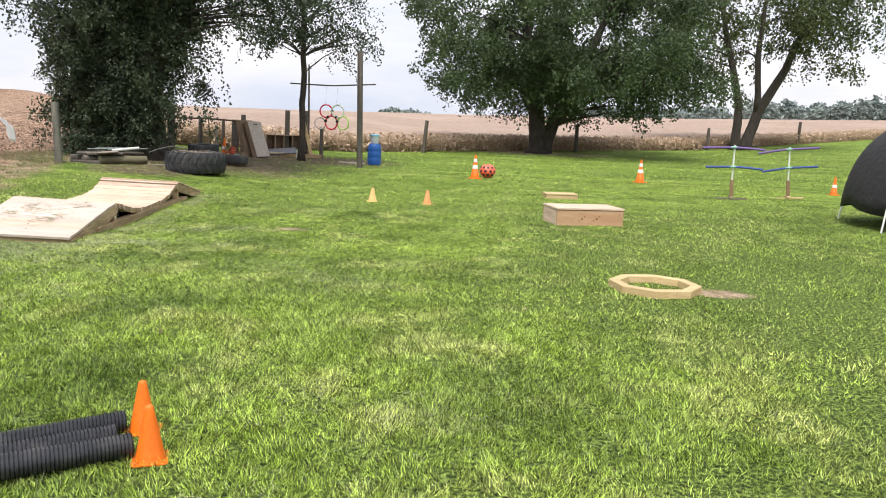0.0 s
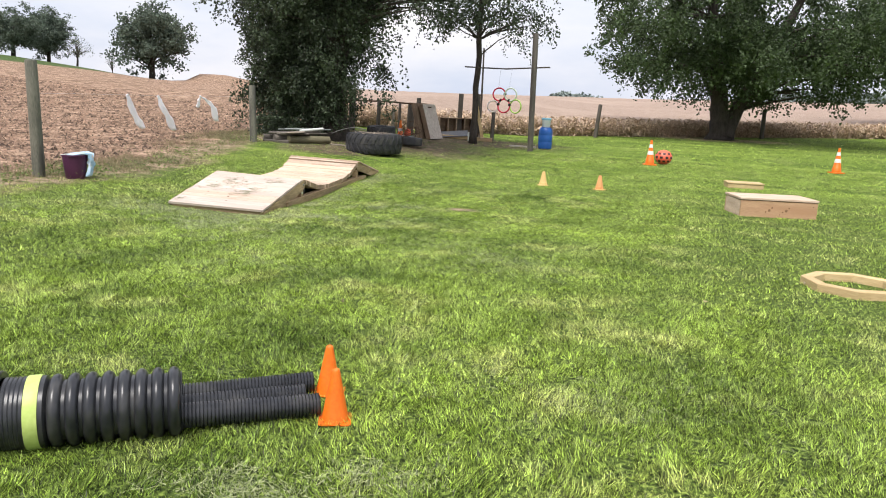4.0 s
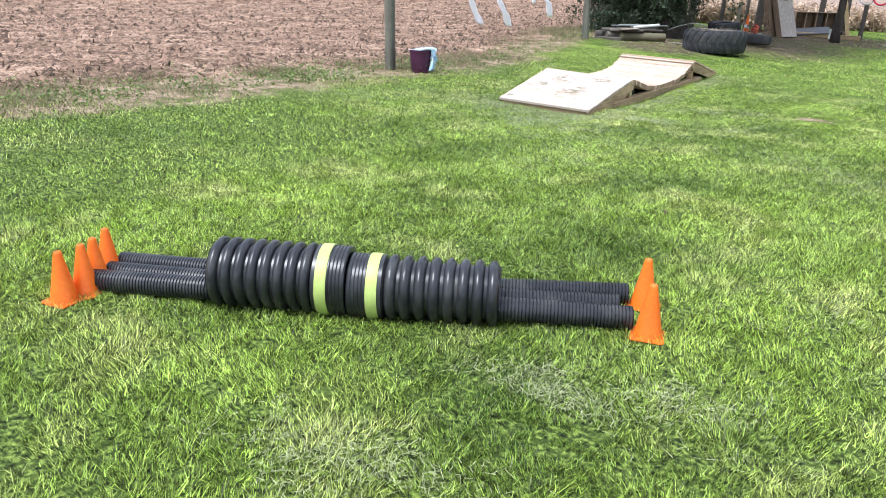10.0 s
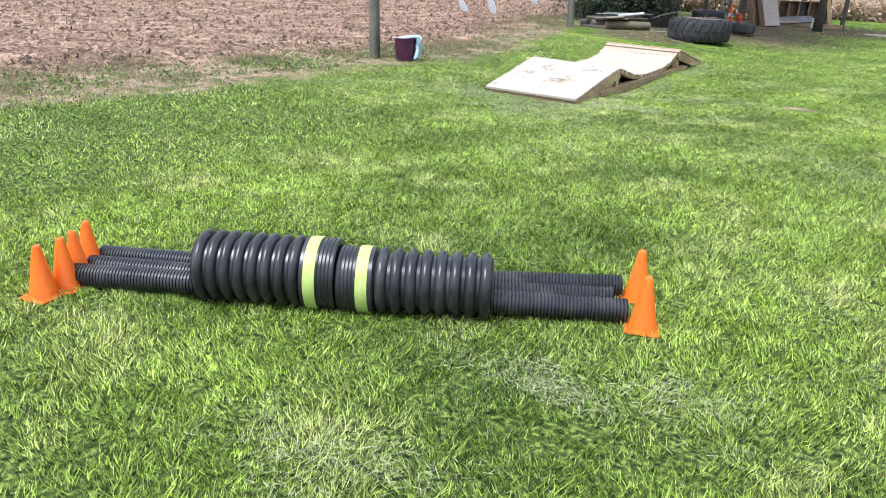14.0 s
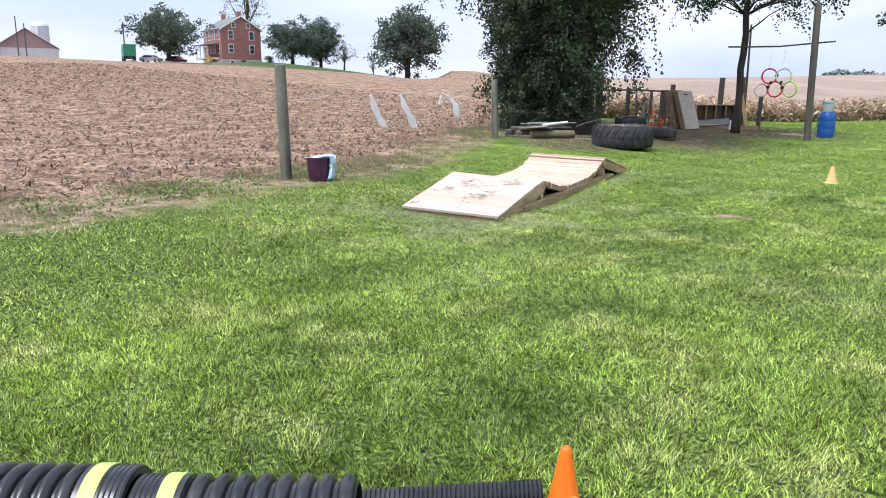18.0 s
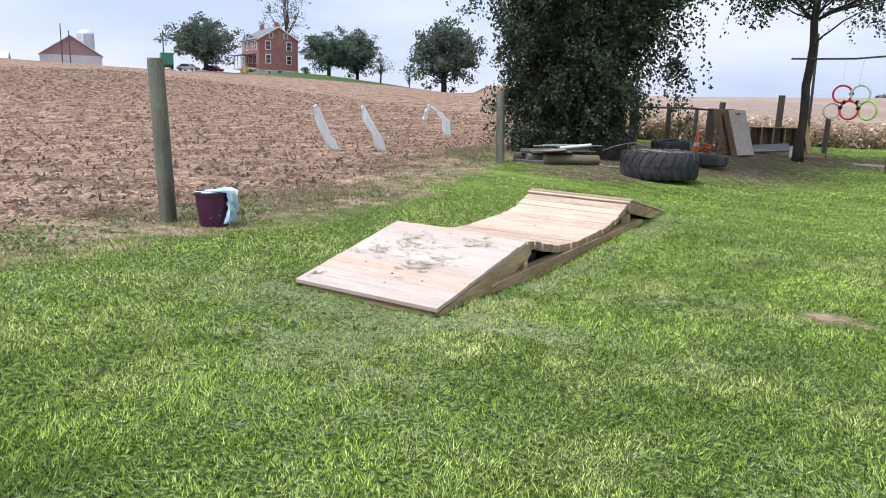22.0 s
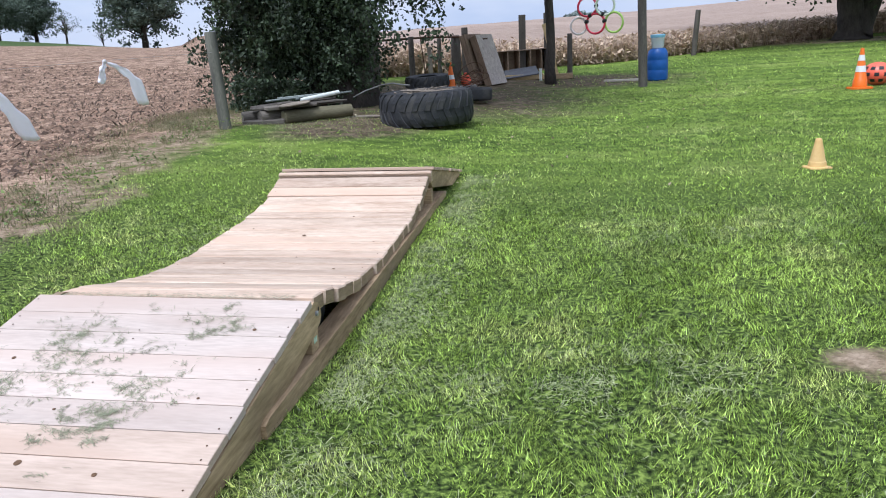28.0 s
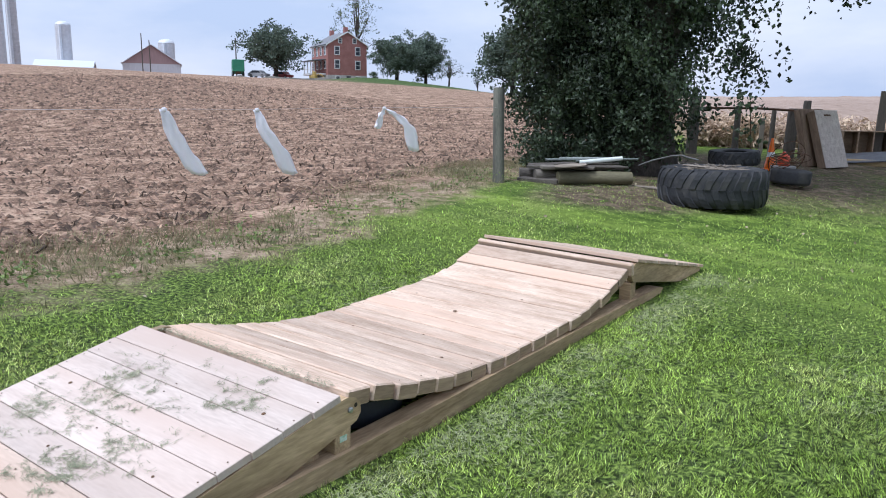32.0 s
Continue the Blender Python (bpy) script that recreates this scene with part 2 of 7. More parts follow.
def land(x, y):
    """Height of the ground at x, y (numbers or arrays)."""
    x, y = np.asarray(x, float), np.asarray(y, float)
    left, ahead = np.maximum(0, -x - 5.0), np.maximum(0, y - 20.0)
    near = 0.05 * np.minimum(left, 6) + 0.028 * np.minimum(ahead, 28) + 0.034 * np.clip(y - 13, 0, 5) * np.clip(left / 2.5, 0, 1) * np.clip((28.0 - y) / 6, 0, 1)
    # a shallow dip in the lawn beside the ramp
    near = near - 0.085 * np.exp(-((x + 4.35) / 0.8) ** 2 - ((y - 10.9) / 1.5) ** 2)
    # the lawn is scraped low before the foot of the ramp
    near = near - 0.055 * np.exp(-((x + 5.2) / 0.95) ** 4 - ((y - 8.35) / 0.5) ** 2)
    dx, dy = x - HUB[0], y - HUB[1]
    d, az = np.hypot(dx, dy), np.degrees(np.arctan2(-dx, dy))
    top = 1.4 + CREST * np.tan(np.radians(np.interp(az, AZ, RISE)))
    start = 26.0 + 20.0 * np.clip((14 - az) / 14, 0, 1) * np.clip((az + 100) / 40, 0, 1)
    far = np.clip((d - start) / (CREST - start), 0, 1)
    far = far + 0.25 * far * (1 - far)
    z = near * (1 - far) + top * far
    # a low bank of soil on the crest of the field
    z = z + 1.9 * np.clip((34.2 - az) / 1.3, 0, 1) * np.clip((az - 26) / 5, 0, 1) * np.exp(-((d - 152) / 18) ** 2)
    # the knoll on which the farmhouse and its lawn lie
    z = z + 1.0 * np.clip((az - 38.5) / 7, 0, 1) * np.clip((51.0 - az) / 3, 0, 1) * np.clip((d - 138) / 14, 0, 1)
    z = z - 0.012 * np.maximum(0, d - CREST - 30) * np.clip((d - CREST - 30) / 80, 0, 1)
    return z


def lz(x, y):
    return float(land(x, y))


def on(x, y, rz=0.0, dz=0.0):
    return pose(x, y, lz(x, y) + dz, 0, 0, rz)

# ---- ground ----
def ground_material():
    m = bpy.data.materials.new("lawn_and_field_soil")
    m.use_nodes = True
    n, l = m.node_tree.nodes, m.node_tree.links
    b = n["Principled BSDF"]
    b.inputs["Roughness"].default_value = 0.95
    b.inputs["Specular IOR Level"].default_value = 0.15
    tc, sep = n.new("ShaderNodeTexCoord"), n.new("ShaderNodeSeparateXYZ")
    l.new(tc.outputs["Object"], sep.inputs["Vector"])

    def math_node(op, a, c=None, d=None):
        k = n.new("ShaderNodeMath")
        k.operation = op
        for i, s in enumerate((a, c, d)):
            if s is None:
                continue
            if isinstance(s, (int, float)):
                k.inputs[i].default_value = s
            else:
                l.new(s, k.inputs[i])
        return k.outputs[0]

    def noise_node(scale, detail=5.0, rough=0.6):
        k = n.new("ShaderNodeTexNoise")
        k.inputs["Scale"].default_value, k.inputs["Detail"].default_value, k.inputs["Roughness"].default_value = scale, detail, rough
        l.new(tc.outputs["Object"], k.inputs["Vector"])
        return k.outputs["Fac"]

    def step(v, lo, hi):
        k = n.new("ShaderNodeMapRange")
        k.interpolation_type = "SMOOTHSTEP"
        k.inputs["From Min"].default_value, k.inputs["From Max"].default_value = lo, hi
        l.new(v, k.inputs["Value"])
        return k.outputs["Result"]

    def ramp_node(v, stops):
        k = n.new("ShaderNodeValToRGB")
        e = k.color_ramp.elements
        e[0].position, e[0].color = stops[0][0], (*stops[0][1], 1)
        e[1].position, e[1].color = stops[-1][0], (*stops[-1][1], 1)
        for p, c in stops[1:-1]:
            e.new(p).color = (*c, 1)
        l.new(v, k.inputs["Fac"])
        return k.outputs["Color"]

    def mix(fac, a, c):
        k = n.new("ShaderNodeMixRGB")
        l.new(fac, k.inputs["Fac"])
        l.new(a, k.inputs["Color1"])
        l.new(c, k.inputs["Color2"])
        return k.outputs["Color"]

    X, Y = sep.outputs["X"], sep.outputs["Y"]
    fine, mid, wide = noise_node(38, 6), noise_node(5, 5), noise_node(0.55, 4)
    lawn = ramp_node(math_node("MULTIPLY_ADD", fine, 0.5, math_node("MULTIPLY", mid, 0.5)),
                     [(0.40, (0.022, 0.034, 0.009)), (0.5, (0.085, 0.135, 0.022)), (0.60, (0.31, 0.43, 0.075))])
    lawn2 = ramp_node(fine, [(0.38, (0.035, 0.045, 0.014)), (0.62, (0.42, 0.48, 0.15))])
    # thatch below the near blades, coloured dark for the shade between them
    shaded_thatch = ramp_node(fine, [(0.36, (0.012, 0.018, 0.006)), (0.5, (0.080, 0.122, 0.025)), (0.64, (0.28, 0.375, 0.078))])
    lawn = mix(step(math_node("MULTIPLY_ADD", mid, 0.35, math_node("MULTIPLY", wide, 0.65)), 0.50, 0.68), lawn, lawn2)
    # long mowing swaths across the far lawn
    lie, st = n.new("ShaderNodeMapping"), n.new("ShaderNodeTexNoise")
    lie.inputs["Scale"].default_value, lie.inputs["Rotation"].default_value = (0.10, 1.1, 1.0), (0, 0, 0.12)
    l.new(tc.outputs["Object"], lie.inputs["Vector"])
    l.new(lie.outputs["Vector"], st.inputs["Vector"])
    st.inputs["Scale"].default_value, st.inputs["Detail"].default_value, st.inputs["Roughness"].default_value = 1.3, 6.0, 0.65
    mown = ramp_node(st.outputs["Fac"], [(0.38, (0.070, 0.122, 0.019)), (0.5, (0.14, 0.215, 0.034)), (0.62, (0.26, 0.36, 0.062))])
    lawn = mix(step(math_node("MULTIPLY", fine, 1.0), 0.75, 0.25), lawn, mown)
    # the dark under-layer reaches further back on the right, in place of shade
    lawn = mix(step(math_node("MULTIPLY_ADD", math_node("MAXIMUM", X, 0.0), -0.35, Y), 11.5, 17.0), shaded_thatch, lawn)
    soil_f = math_node("MULTIPLY_ADD", noise_node(14, 8, 0.7), 0.6, math_node("MULTIPLY", noise_node(1.7, 5), 0.4))
    soil = ramp_node(soil_f, [(0.40, (0.042, 0.025, 0.017)), (0.48, (0.215, 0.135, 0.089)), (0.58, (0.54, 0.38, 0.27))])
    dry = ramp_node(math_node("MULTIPLY_ADD", noise_node(22, 7, 0.7), 0.5, math_node("MULTIPLY", mid, 0.5)),
                    [(0.36, (0.095, 0.07, 0.042)), (0.5, (0.29, 0.215, 0.14)), (0.62, (0.50, 0.385, 0.275))])
    wob = math_node("MULTIPLY_ADD", noise_node(1.1, 5), 2.2, -1.1)
    f1 = math_node("ADD", math_node("SUBTRACT", math_node("MULTIPLY", X, -1), math_node("MULTIPLY_ADD", math_node("MAXIMUM", math_node("SUBTRACT", Y, 11.5), 0.0), 0.27, 8.15)), wob)
    f2 = math_node("MULTIPLY_ADD", X, -0.64, math_node("MULTIPLY_ADD", Y, 0.77, -0.64 * 11 - 0.77 * 27.5))
    # trodden earth round the junk corner, a ring of bare earth by the octagon, and one bare spot by the ramp
    def spot(cx, cy, rx, ry):
        a = math_node("DIVIDE", math_node("SUBTRACT", X, cx), rx)
        c = math_node("DIVIDE", math_node("SUBTRACT", Y, cy), ry)
        r = math_node("SQRT", math_node("ADD", math_node("MULTIPLY", a, a), math_node("MULTIPLY", c, c)))
        return step(math_node("MULTIPLY_ADD", wob, -0.35, r), 1.15, 0.55)

    col = mix(math_node("MULTIPLY", step(f1, -0.75, -0.1), step(math_node("ADD", mid, 0.0), 0.30, 0.5)), lawn, dry)
    earth = ramp_node(math_node("MULTIPLY_ADD", noise_node(26, 7, 0.7), 0.5, math_node("MULTIPLY", mid, 0.5)),
                      [(0.38, (0.03, 0.023, 0.015)), (0.5, (0.12, 0.09, 0.06)), (0.64, (0.30, 0.235, 0.16))])
    for s in ((-8.2, 22.2, 4.2, 4.6), (-5.6, 26.6, 3.4, 2.2), (-7.6, 17.6, 1.4, 1.5)):
        col = mix(math_node("MULTIPLY", spot(*s), step(mid, 0.25, 0.5)), col, earth)
    for s in ((3.6, 37.6, 3.6, 1.6), (2.42, 7.33, 0.33, 0.22), (-2.42, 10.4, 0.26, 0.18)):
        col = mix(math_node("MULTIPLY", spot(*s), step(mid, 0.30, 0.55)), col, dry)
    col = mix(step(f1, 0.35, 1.0), col, soil)
    turf = ramp_node(mid, [(0.35, (0.035, 0.062, 0.020)), (0.65, (0.105, 0.15, 0.05))])
    col = mix(spot(-108.0, 114.0, 26.0, 21.0), col, turf)
    f3 = math_node("MULTIPLY_ADD", X, 0.891, math_node("MULTIPLY_ADD", Y, 0.454, 0.891 * 11 - 0.454 * 27.5))
    col = mix(step(math_node("MINIMUM", f2, f3), 0.0, 0.8), col, dry)
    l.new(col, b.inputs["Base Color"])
    bp = n.new("ShaderNodeBump")
    bp.inputs["Strength"].default_value, bp.inputs["Distance"].default_value = 0.7, 0.05
    l.new(math_node("MULTIPLY_ADD", soil_f, 1.0, fine), bp.inputs["Height"])
    l.new(bp.outputs["Normal"], b.inputs["Normal"])
    return m


def build_ground():
    rings = np.concatenate([[0.0], np.linspace(0.4, 12, 50), np.linspace(12.5, 45, 66), np.geomspace(46, 2600, 90)])
    seg = 360
    ang = np.linspace(0, 2 * np.pi, seg, endpoint=False)
    R, A = np.meshgrid(rings[1:], ang, indexing="ij")
    x, y = HUB[0] - R * np.sin(A), HUB[1] + R * np.cos(A)
    verts = np.concatenate([[[HUB[0], HUB[1], lz(*HUB)]], np.stack([x, y, land(x, y)], -1).reshape(-1, 3)])
    i, j = np.meshgrid(np.arange(len(rings) - 2), np.arange(seg), indexing="ij")
    a = 1 + i * seg + j
    c = 1 + i * seg + (j + 1) % seg
    quads = np.stack([a, a + seg, c + seg, c], -1).reshape(-1, 4)
    tris = np.stack([np.zeros(seg, int), 1 + np.arange(seg), 1 + (np.arange(seg) + 1) % seg], -1)
    quads = np.concatenate([quads, np.concatenate([tris, tris[:, :1]], 1)[:0]])
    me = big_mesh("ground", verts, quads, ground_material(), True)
    bm = bmesh.new()
    bm.from_mesh(me)
    bm.verts.ensure_lookup_table()
    for t in tris:
        bm.faces.new([bm.verts[int(k)] for k in t])
    bmesh.ops.recalc_face_normals(bm, faces=bm.faces)
    bm.to_mesh(me)
    bm.free()
    return tagged(new("ground", me), "mown green lawn meeting a bare stubbled brown field", "ground", kind="structure")


ground = build_ground()


def edge1(x, y):
    return -x - 8.15 - 0.27 * np.maximum(0, y - 11.5)


def edge2(x, y):
    return -0.64 * (x + 11) + 0.77 * (y - 27.5)


# ---- grass ----
def soft_noise(x, y, cell, seed):
    """Smooth values from 0 to 1 over the plan, with bumps about one cell wide."""
    rng = np.random.default_rng(seed)
    grid = rng.uniform(0, 1, (128, 128))
    u, v = x / cell, y / cell
    i, j = np.floor(u).astype(int), np.floor(v).astype(int)
    fu, fv = u - i, v - j
    fu, fv = fu * fu * (3 - 2 * fu), fv * fv * (3 - 2 * fv)
    g = lambda a, c: grid[a % 128, c % 128]
    return (g(i, j) * (1 - fu) + g(i + 1, j) * fu) * (1 - fv) + (g(i, j + 1) * (1 - fu) + g(i + 1, j + 1) * fu) * fv


def blades(count, box, h, w, seed, keep, gaps=0.0):
    """Bent-over blades in tufts; gaps thins them out between the tufts."""
    rng = np.random.default_rng(seed)
    # the patch thins out over its rim, where the next one takes over
    x, y = rng.uniform(box[0] - 0.4, box[2] + 0.4, count), rng.uniform(box[1] - 0.4, box[3] + 0.4, count)
    rim = np.minimum(np.minimum(x - box[0], box[2] - x), np.minimum(y - box[1], box[3] - y)) + 0.4
    ok = keep(x, y, rng) & (rng.uniform(0, 0.8, count) < rim)
    x, y = x[ok], y[ok]
    tuft = soft_noise(x, y, 0.045, 5) * 0.6 + soft_noise(x, y, 0.11, 6) * 0.4
    if gaps:
        ok = rng.uniform(0, 1, len(x)) < np.clip((tuft - 0.24) / 0.22, 1 - gaps, 1)
        x, y, tuft = x[ok], y[ok], tuft[ok]
    k = len(x)
    tall = rng.uniform(0.5, 1.35, k) * h * (0.5 + 1.0 * tuft)
    a = rng.uniform(0, 2 * np.pi, k)
    lean = rng.uniform(0.15, 1.25, k) * tall
    # the mower lays the blades over in faint swaths, tufts fall their own way
    swath = np.sin((x * 0.98 - y * 0.17) * 5.2)
    la = np.where(swath > 0, 1.4, -1.7) + (soft_noise(x, y, 0.11, 7) - 0.5) * 7.0 + rng.normal(0, 1.1, k)
    ww = rng.uniform(0.6, 1.3, k) * w / 2
    z = land(x, y) - 0.004
    sx, sy = np.cos(a) * ww, np.sin(a) * ww
    lx, ly = np.cos(la) * lean, np.sin(la) * lean
    v = np.empty((k, 3, 3))
    v[:, 0] = np.stack([x - sx, y - sy, z], -1)
    v[:, 1] = np.stack([x + sx, y + sy, z], -1)
    v[:, 2] = np.stack([x + lx, y + ly, z + tall], -1)
    return v.reshape(-1, 3), np.arange(k * 3).reshape(-1, 3)


BARE = [(2.42, 7.33, 0.33, 0.20), (-2.42, 10.4, 0.30, 0.18)]
RAMP_AT, RAMP_TURN = (-5.252, 8.672), 6.0


def lawn_ok(x, y, rng):
    ok = (edge1(x, y) + rng.normal(0, 0.3, len(x)) + 0.35 * np.sin(y * 1.3) + 0.25 * np.sin(y * 3.1) < -0.6) & (edge2(x, y) < -0.6)
    for cx, cy, rx, ry in BARE:
        ok &= ((x - cx) / rx) ** 2 + ((y - cy) / ry) ** 2 + rng.normal(0, 0.25, len(x)) > 1
    for cx, cy, rx, ry in ((3.35, 7.05, 0.7, 0.4), (2.95, 5.8, 0.6, 0.4), (1.3, 3.3, 0.35, 0.25)):
        ok &= (((x - cx) / rx) ** 2 + ((y - cy) / ry) ** 2 > 1) | (rng.uniform(0, 1, len(x)) < 0.35)
    # blades thinned on the right: worn there, and darkened in place of shade
    worn = np.clip((x - np.where(y < 5.5, 0.45, 0.9)) / np.where(y < 5.5, 0.7, 1.5), 0, 1) * np.clip((15.0 - y) / 5, 0, 1) * (0.5 + 0.5 * np.sin(x * 2.3 + 1.7 * np.sin(y * 1.9)))
    ok &= rng.uniform(0, 1, len(x)) > 0.65 * worn
    j = ((x + 8.2) / 3.6) ** 2 + ((y - 22.5) / 3.9) ** 2
    ok &= j + rng.normal(0, 0.35, len(x)) > 1
    j = ((x + 7.5) / 1.8) ** 2 + ((y - 17.2) / 1.9) ** 2
    ok &= (j > 1) | (rng.uniform(0, 1, len(x)) < 0.35)
    a = radians(RAMP_TURN)
    u = -(x - RAMP_AT[0]) * math.sin(a) + (y - RAMP_AT[1]) * math.cos(a)
    w = (x - RAMP_AT[0]) * math.cos(a) + (y - RAMP_AT[1]) * math.sin(a)
    return ok & ~((u > -0.03) & (u < 5.95) & (np.abs(w) < np.where((u > 0.8) & (u < 5.0), 0.655, 0.62)))


def build_grass():
    mat = material("grass_blades", (0.10, 0.19, 0.025), (0.65, 0.86, 0.16), scale=0.9, fine=30, rough=0.40, bump=0, vary=0.97, skew=2.1,
                   third=(0.73, 0.81, 0.26), third_scale=1.6, thin=0.2, spread=(0.34, 0.62))
    vs, fs, o = [], [], 0
    for count, box, h, w, seed in ((1080000, (-4.9, 1.0, 1.8, 6.0), 0.029, 0.0038, 1), (900000, (-6.4, 6.0, 0.5, 13.0), 0.026, 0.0040, 2),
                                   (430000, (-10.0, 13.0, 9.0, 24), 0.024, 0.0070, 3), (80000, (-6.0, 24, 30, 52), 0.035, 0.019, 4),
                                   (270000, (0.5, 6.0, 9.5, 13.0), 0.025, 0.0062, 5), (130000, (-9.5, -2.0, -4.9, 6.0), 0.030, 0.0070, 6),
                                   (30000, (-6.2, -5.0, 9.5, 1.0), 0.034, 0.011, 7), (190000, (1.8, 1.0, 9.5, 6.0), 0.028, 0.0055, 8), (190000, (-8.8, 6.0, -6.4, 13.0), 0.025, 0.0046, 9)):
        v, f = blades(count, box, h, w, seed, lawn_ok, 0.85)
        vs.append(v), fs.append(f + o)
        o += len(v)
    return tagged(new("lawn_grass", big_mesh("lawn_grass", np.concatenate(vs), np.concatenate(fs), mat)), "short mown green grass with paler dry patches", "grass", kind="stuff")


build_grass()


def dry_clippings():
    """Pale mown clippings lying flat in drifts: beside the ramp and in loose patches."""
    rng = np.random.default_rng(44)
    a = radians(RAMP_TURN)
    ps = []
    for cx, cy, r, n in DRIFTS:
        p = rng.normal(0, 1, (n, 2)) * (r, r * 0.6) + (cx, cy)
        ps.append(p[soft_noise(p[:, 0], p[:, 1], 0.16, 9) + rng.normal(0, 0.15, n) > 0.45])
    for side, n in ((1, 12000), (-1, 3000)):
        u, w = rng.uniform(-0.35, 5.9, n), side * (0.74 + np.abs(rng.normal(0, 0.20, n)))
        p = np.stack([RAMP_AT[0] + w * math.cos(a) - u * math.sin(a), RAMP_AT[1] + w * math.sin(a) + u * math.cos(a)], -1)
        ps.append(p[soft_noise(p[:, 0], p[:, 1], 0.22, 10) + rng.normal(0, 0.2, n) > 0.42])
    u, w = -0.08 - np.abs(rng.normal(0, 0.25, 4500)), rng.uniform(-0.8, 0.8, 4500)
    ps.append(np.stack([RAMP_AT[0] + w * math.cos(a) - u * math.sin(a), RAMP_AT[1] + w * math.sin(a) + u * math.cos(a)], -1))
    p = np.concatenate(ps)
    k = len(p)
    t, L = rng.uniform(0, 2 * np.pi, k), rng.uniform(0.012, 0.035, k)
    z = land(p[:, 0], p[:, 1]) + rng.uniform(0.012, 0.026, k)
    d = np.stack([np.cos(t), np.sin(t), rng.normal(0, 0.25, k)], -1) * L[:, None]
    s = np.stack([-np.sin(t), np.cos(t), rng.normal(0, 0.4, k)], -1) * 0.0014
    q = np.column_stack([p, z])
    v = np.stack([q - d - s, q - d + s, q + d], 1).reshape(-1, 3)
    mat = material("dry_mown_clippings", (0.18, 0.22, 0.09), (0.44, 0.47, 0.25), scale=3, fine=20, rough=0.9, bump=0, vary=0.35)
    tagged(new("mown_clippings", big_mesh("mown_clippings", v, np.arange(k * 3).reshape(-1, 3), mat)), "pale dry mown grass clippings on the lawn", "clippings", kind="stuff")


def fallen_leaves():
    """Single dropped leaves on the lawn, thicker towards the trees."""
    rng = np.random.default_rng(61)
    x = np.concatenate([rng.uniform(-7.5, 2, 22), rng.uniform(-8, -2, 130), rng.uniform(-3, 9, 60)])
    y = np.concatenate([rng.uniform(1.2, 13, 22), rng.uniform(14, 27, 130), rng.uniform(22, 38, 60)])
    v, f = leaf_cards(np.stack([x, y, land(x, y) + 0.028], -1), 0.04, 62, droop=0.0, long=1.2)
    mat = material("fallen_leaves", (0.20, 0.13, 0.06), (0.48, 0.43, 0.30), scale=2, fine=9, rough=0.8, bump=0, vary=0.4)
    tagged(new("fallen_leaves", big_mesh("fallen_leaves", v, f, mat)), "pale and brown leaves dropped on the lawn", "leaves", kind="stuff")


DRIFTS = [(-5.1, 7.75, 0.5, 2800), (-6.3, 8.1, 0.45, 2400), (-4.2, 7.2, 0.6, 4500), (-3.95, 8.7, 0.3, 3000), (-3.6, 10.2, 0.4, 3000), (-2.9, 9.0, 0.5, 2200), (-6.9, 7.0, 0.5, 2500), (-1.42, 2.58, 0.16, 900), (-1.8, 1.7, 0.2, 500), (-0.95, 2.8, 0.2, 700), (-1.5, 1.85, 0.2, 600), (-1.5, 7.0, 0.5, 2000), (-4.7, 7.8, 0.5, 3600), (-0.35, 3.9, 0.5, 1800), (-2.0, 7.6, 0.5, 2000), (-3.1, 12.5, 0.5, 2000), (-3.4, 6.0, 0.5, 1800), (-8.0, 17.8, 0.9, 2600), (-7.2, 19.3, 0.8, 1800), (-6.4, 22.6, 1.2, 2600), (-8.9, 17.2, 0.6, 1600)]
dry_clippings()

# ---- leaves and trees ----
def leaf_cards(centres, size, seed, droop=0.35, long=1.5):
    """Bent leaf shapes round given points: four corners and a raised middle fold."""
    rng = np.random.default_rng(seed)
    k = len(centres)
    a, t = rng.uniform(0, 2 * np.pi, k), rng.normal(-droop, 0.55, k)
    d = np.stack([np.cos(a) * np.cos(t), np.sin(a) * np.cos(t), np.sin(t)], -1)
    s = np.cross(d, rng.normal(0, 1, (k, 3)))
    s /= np.linalg.norm(s, axis=1)[:, None]
    L = (size * rng.uniform(0.6, 1.3, k))[:, None]
    W = L / long
    nrm = np.cross(s, d)
    v = np.empty((k, 4, 3))
    v[:, 0] = centres - d * L * 0.5
    v[:, 1] = centres + s * W * 0.5 + nrm * W * 0.12
    v[:, 2] = centres + d * L * 0.5 - nrm * L * 0.1
    v[:, 3] = centres - s * W * 0.5 + nrm * W * 0.12
    o = np.arange(k)[:, None] * 4
    return v.reshape(-1, 3), np.concatenate([o + np.array([0, 1, 2]), o + np.array([0, 2, 3])])


def clumps(rng, centres, per, spread, sag=0.0):
    c = np.repeat(centres, per, 0)
    p = c + rng.normal(0, 1, c.shape) * np.array([spread, spread, spread * 0.7])
    p[:, 2] -= sag * np.abs(rng.normal(0, 1, len(c)))
    return p


def crown_points(rng, centre, radii, count, hollow=0.45, floor=-1.0):
    """Clump centres in an uneven dome, denser near its skin."""
    u = rng.normal(0, 1, (count * 3, 3))
    u /= np.linalg.norm(u, axis=1)[:, None]
    r = rng.uniform(hollow ** 2, 1, count * 3) ** 0.5
    lump = 1 + 0.22 * np.sin(u[:, 0] * 5 + 1.3 + centre[0]) * np.cos(u[:, 1] * 4) + 0.10 * np.sin(u[:, 2] * 9 + u[:, 0] * 7)
    p = u * (r * lump)[:, None]
    p = p[p[:, 2] > floor][:count]
    return np.array(centre) + p * np.array(radii)


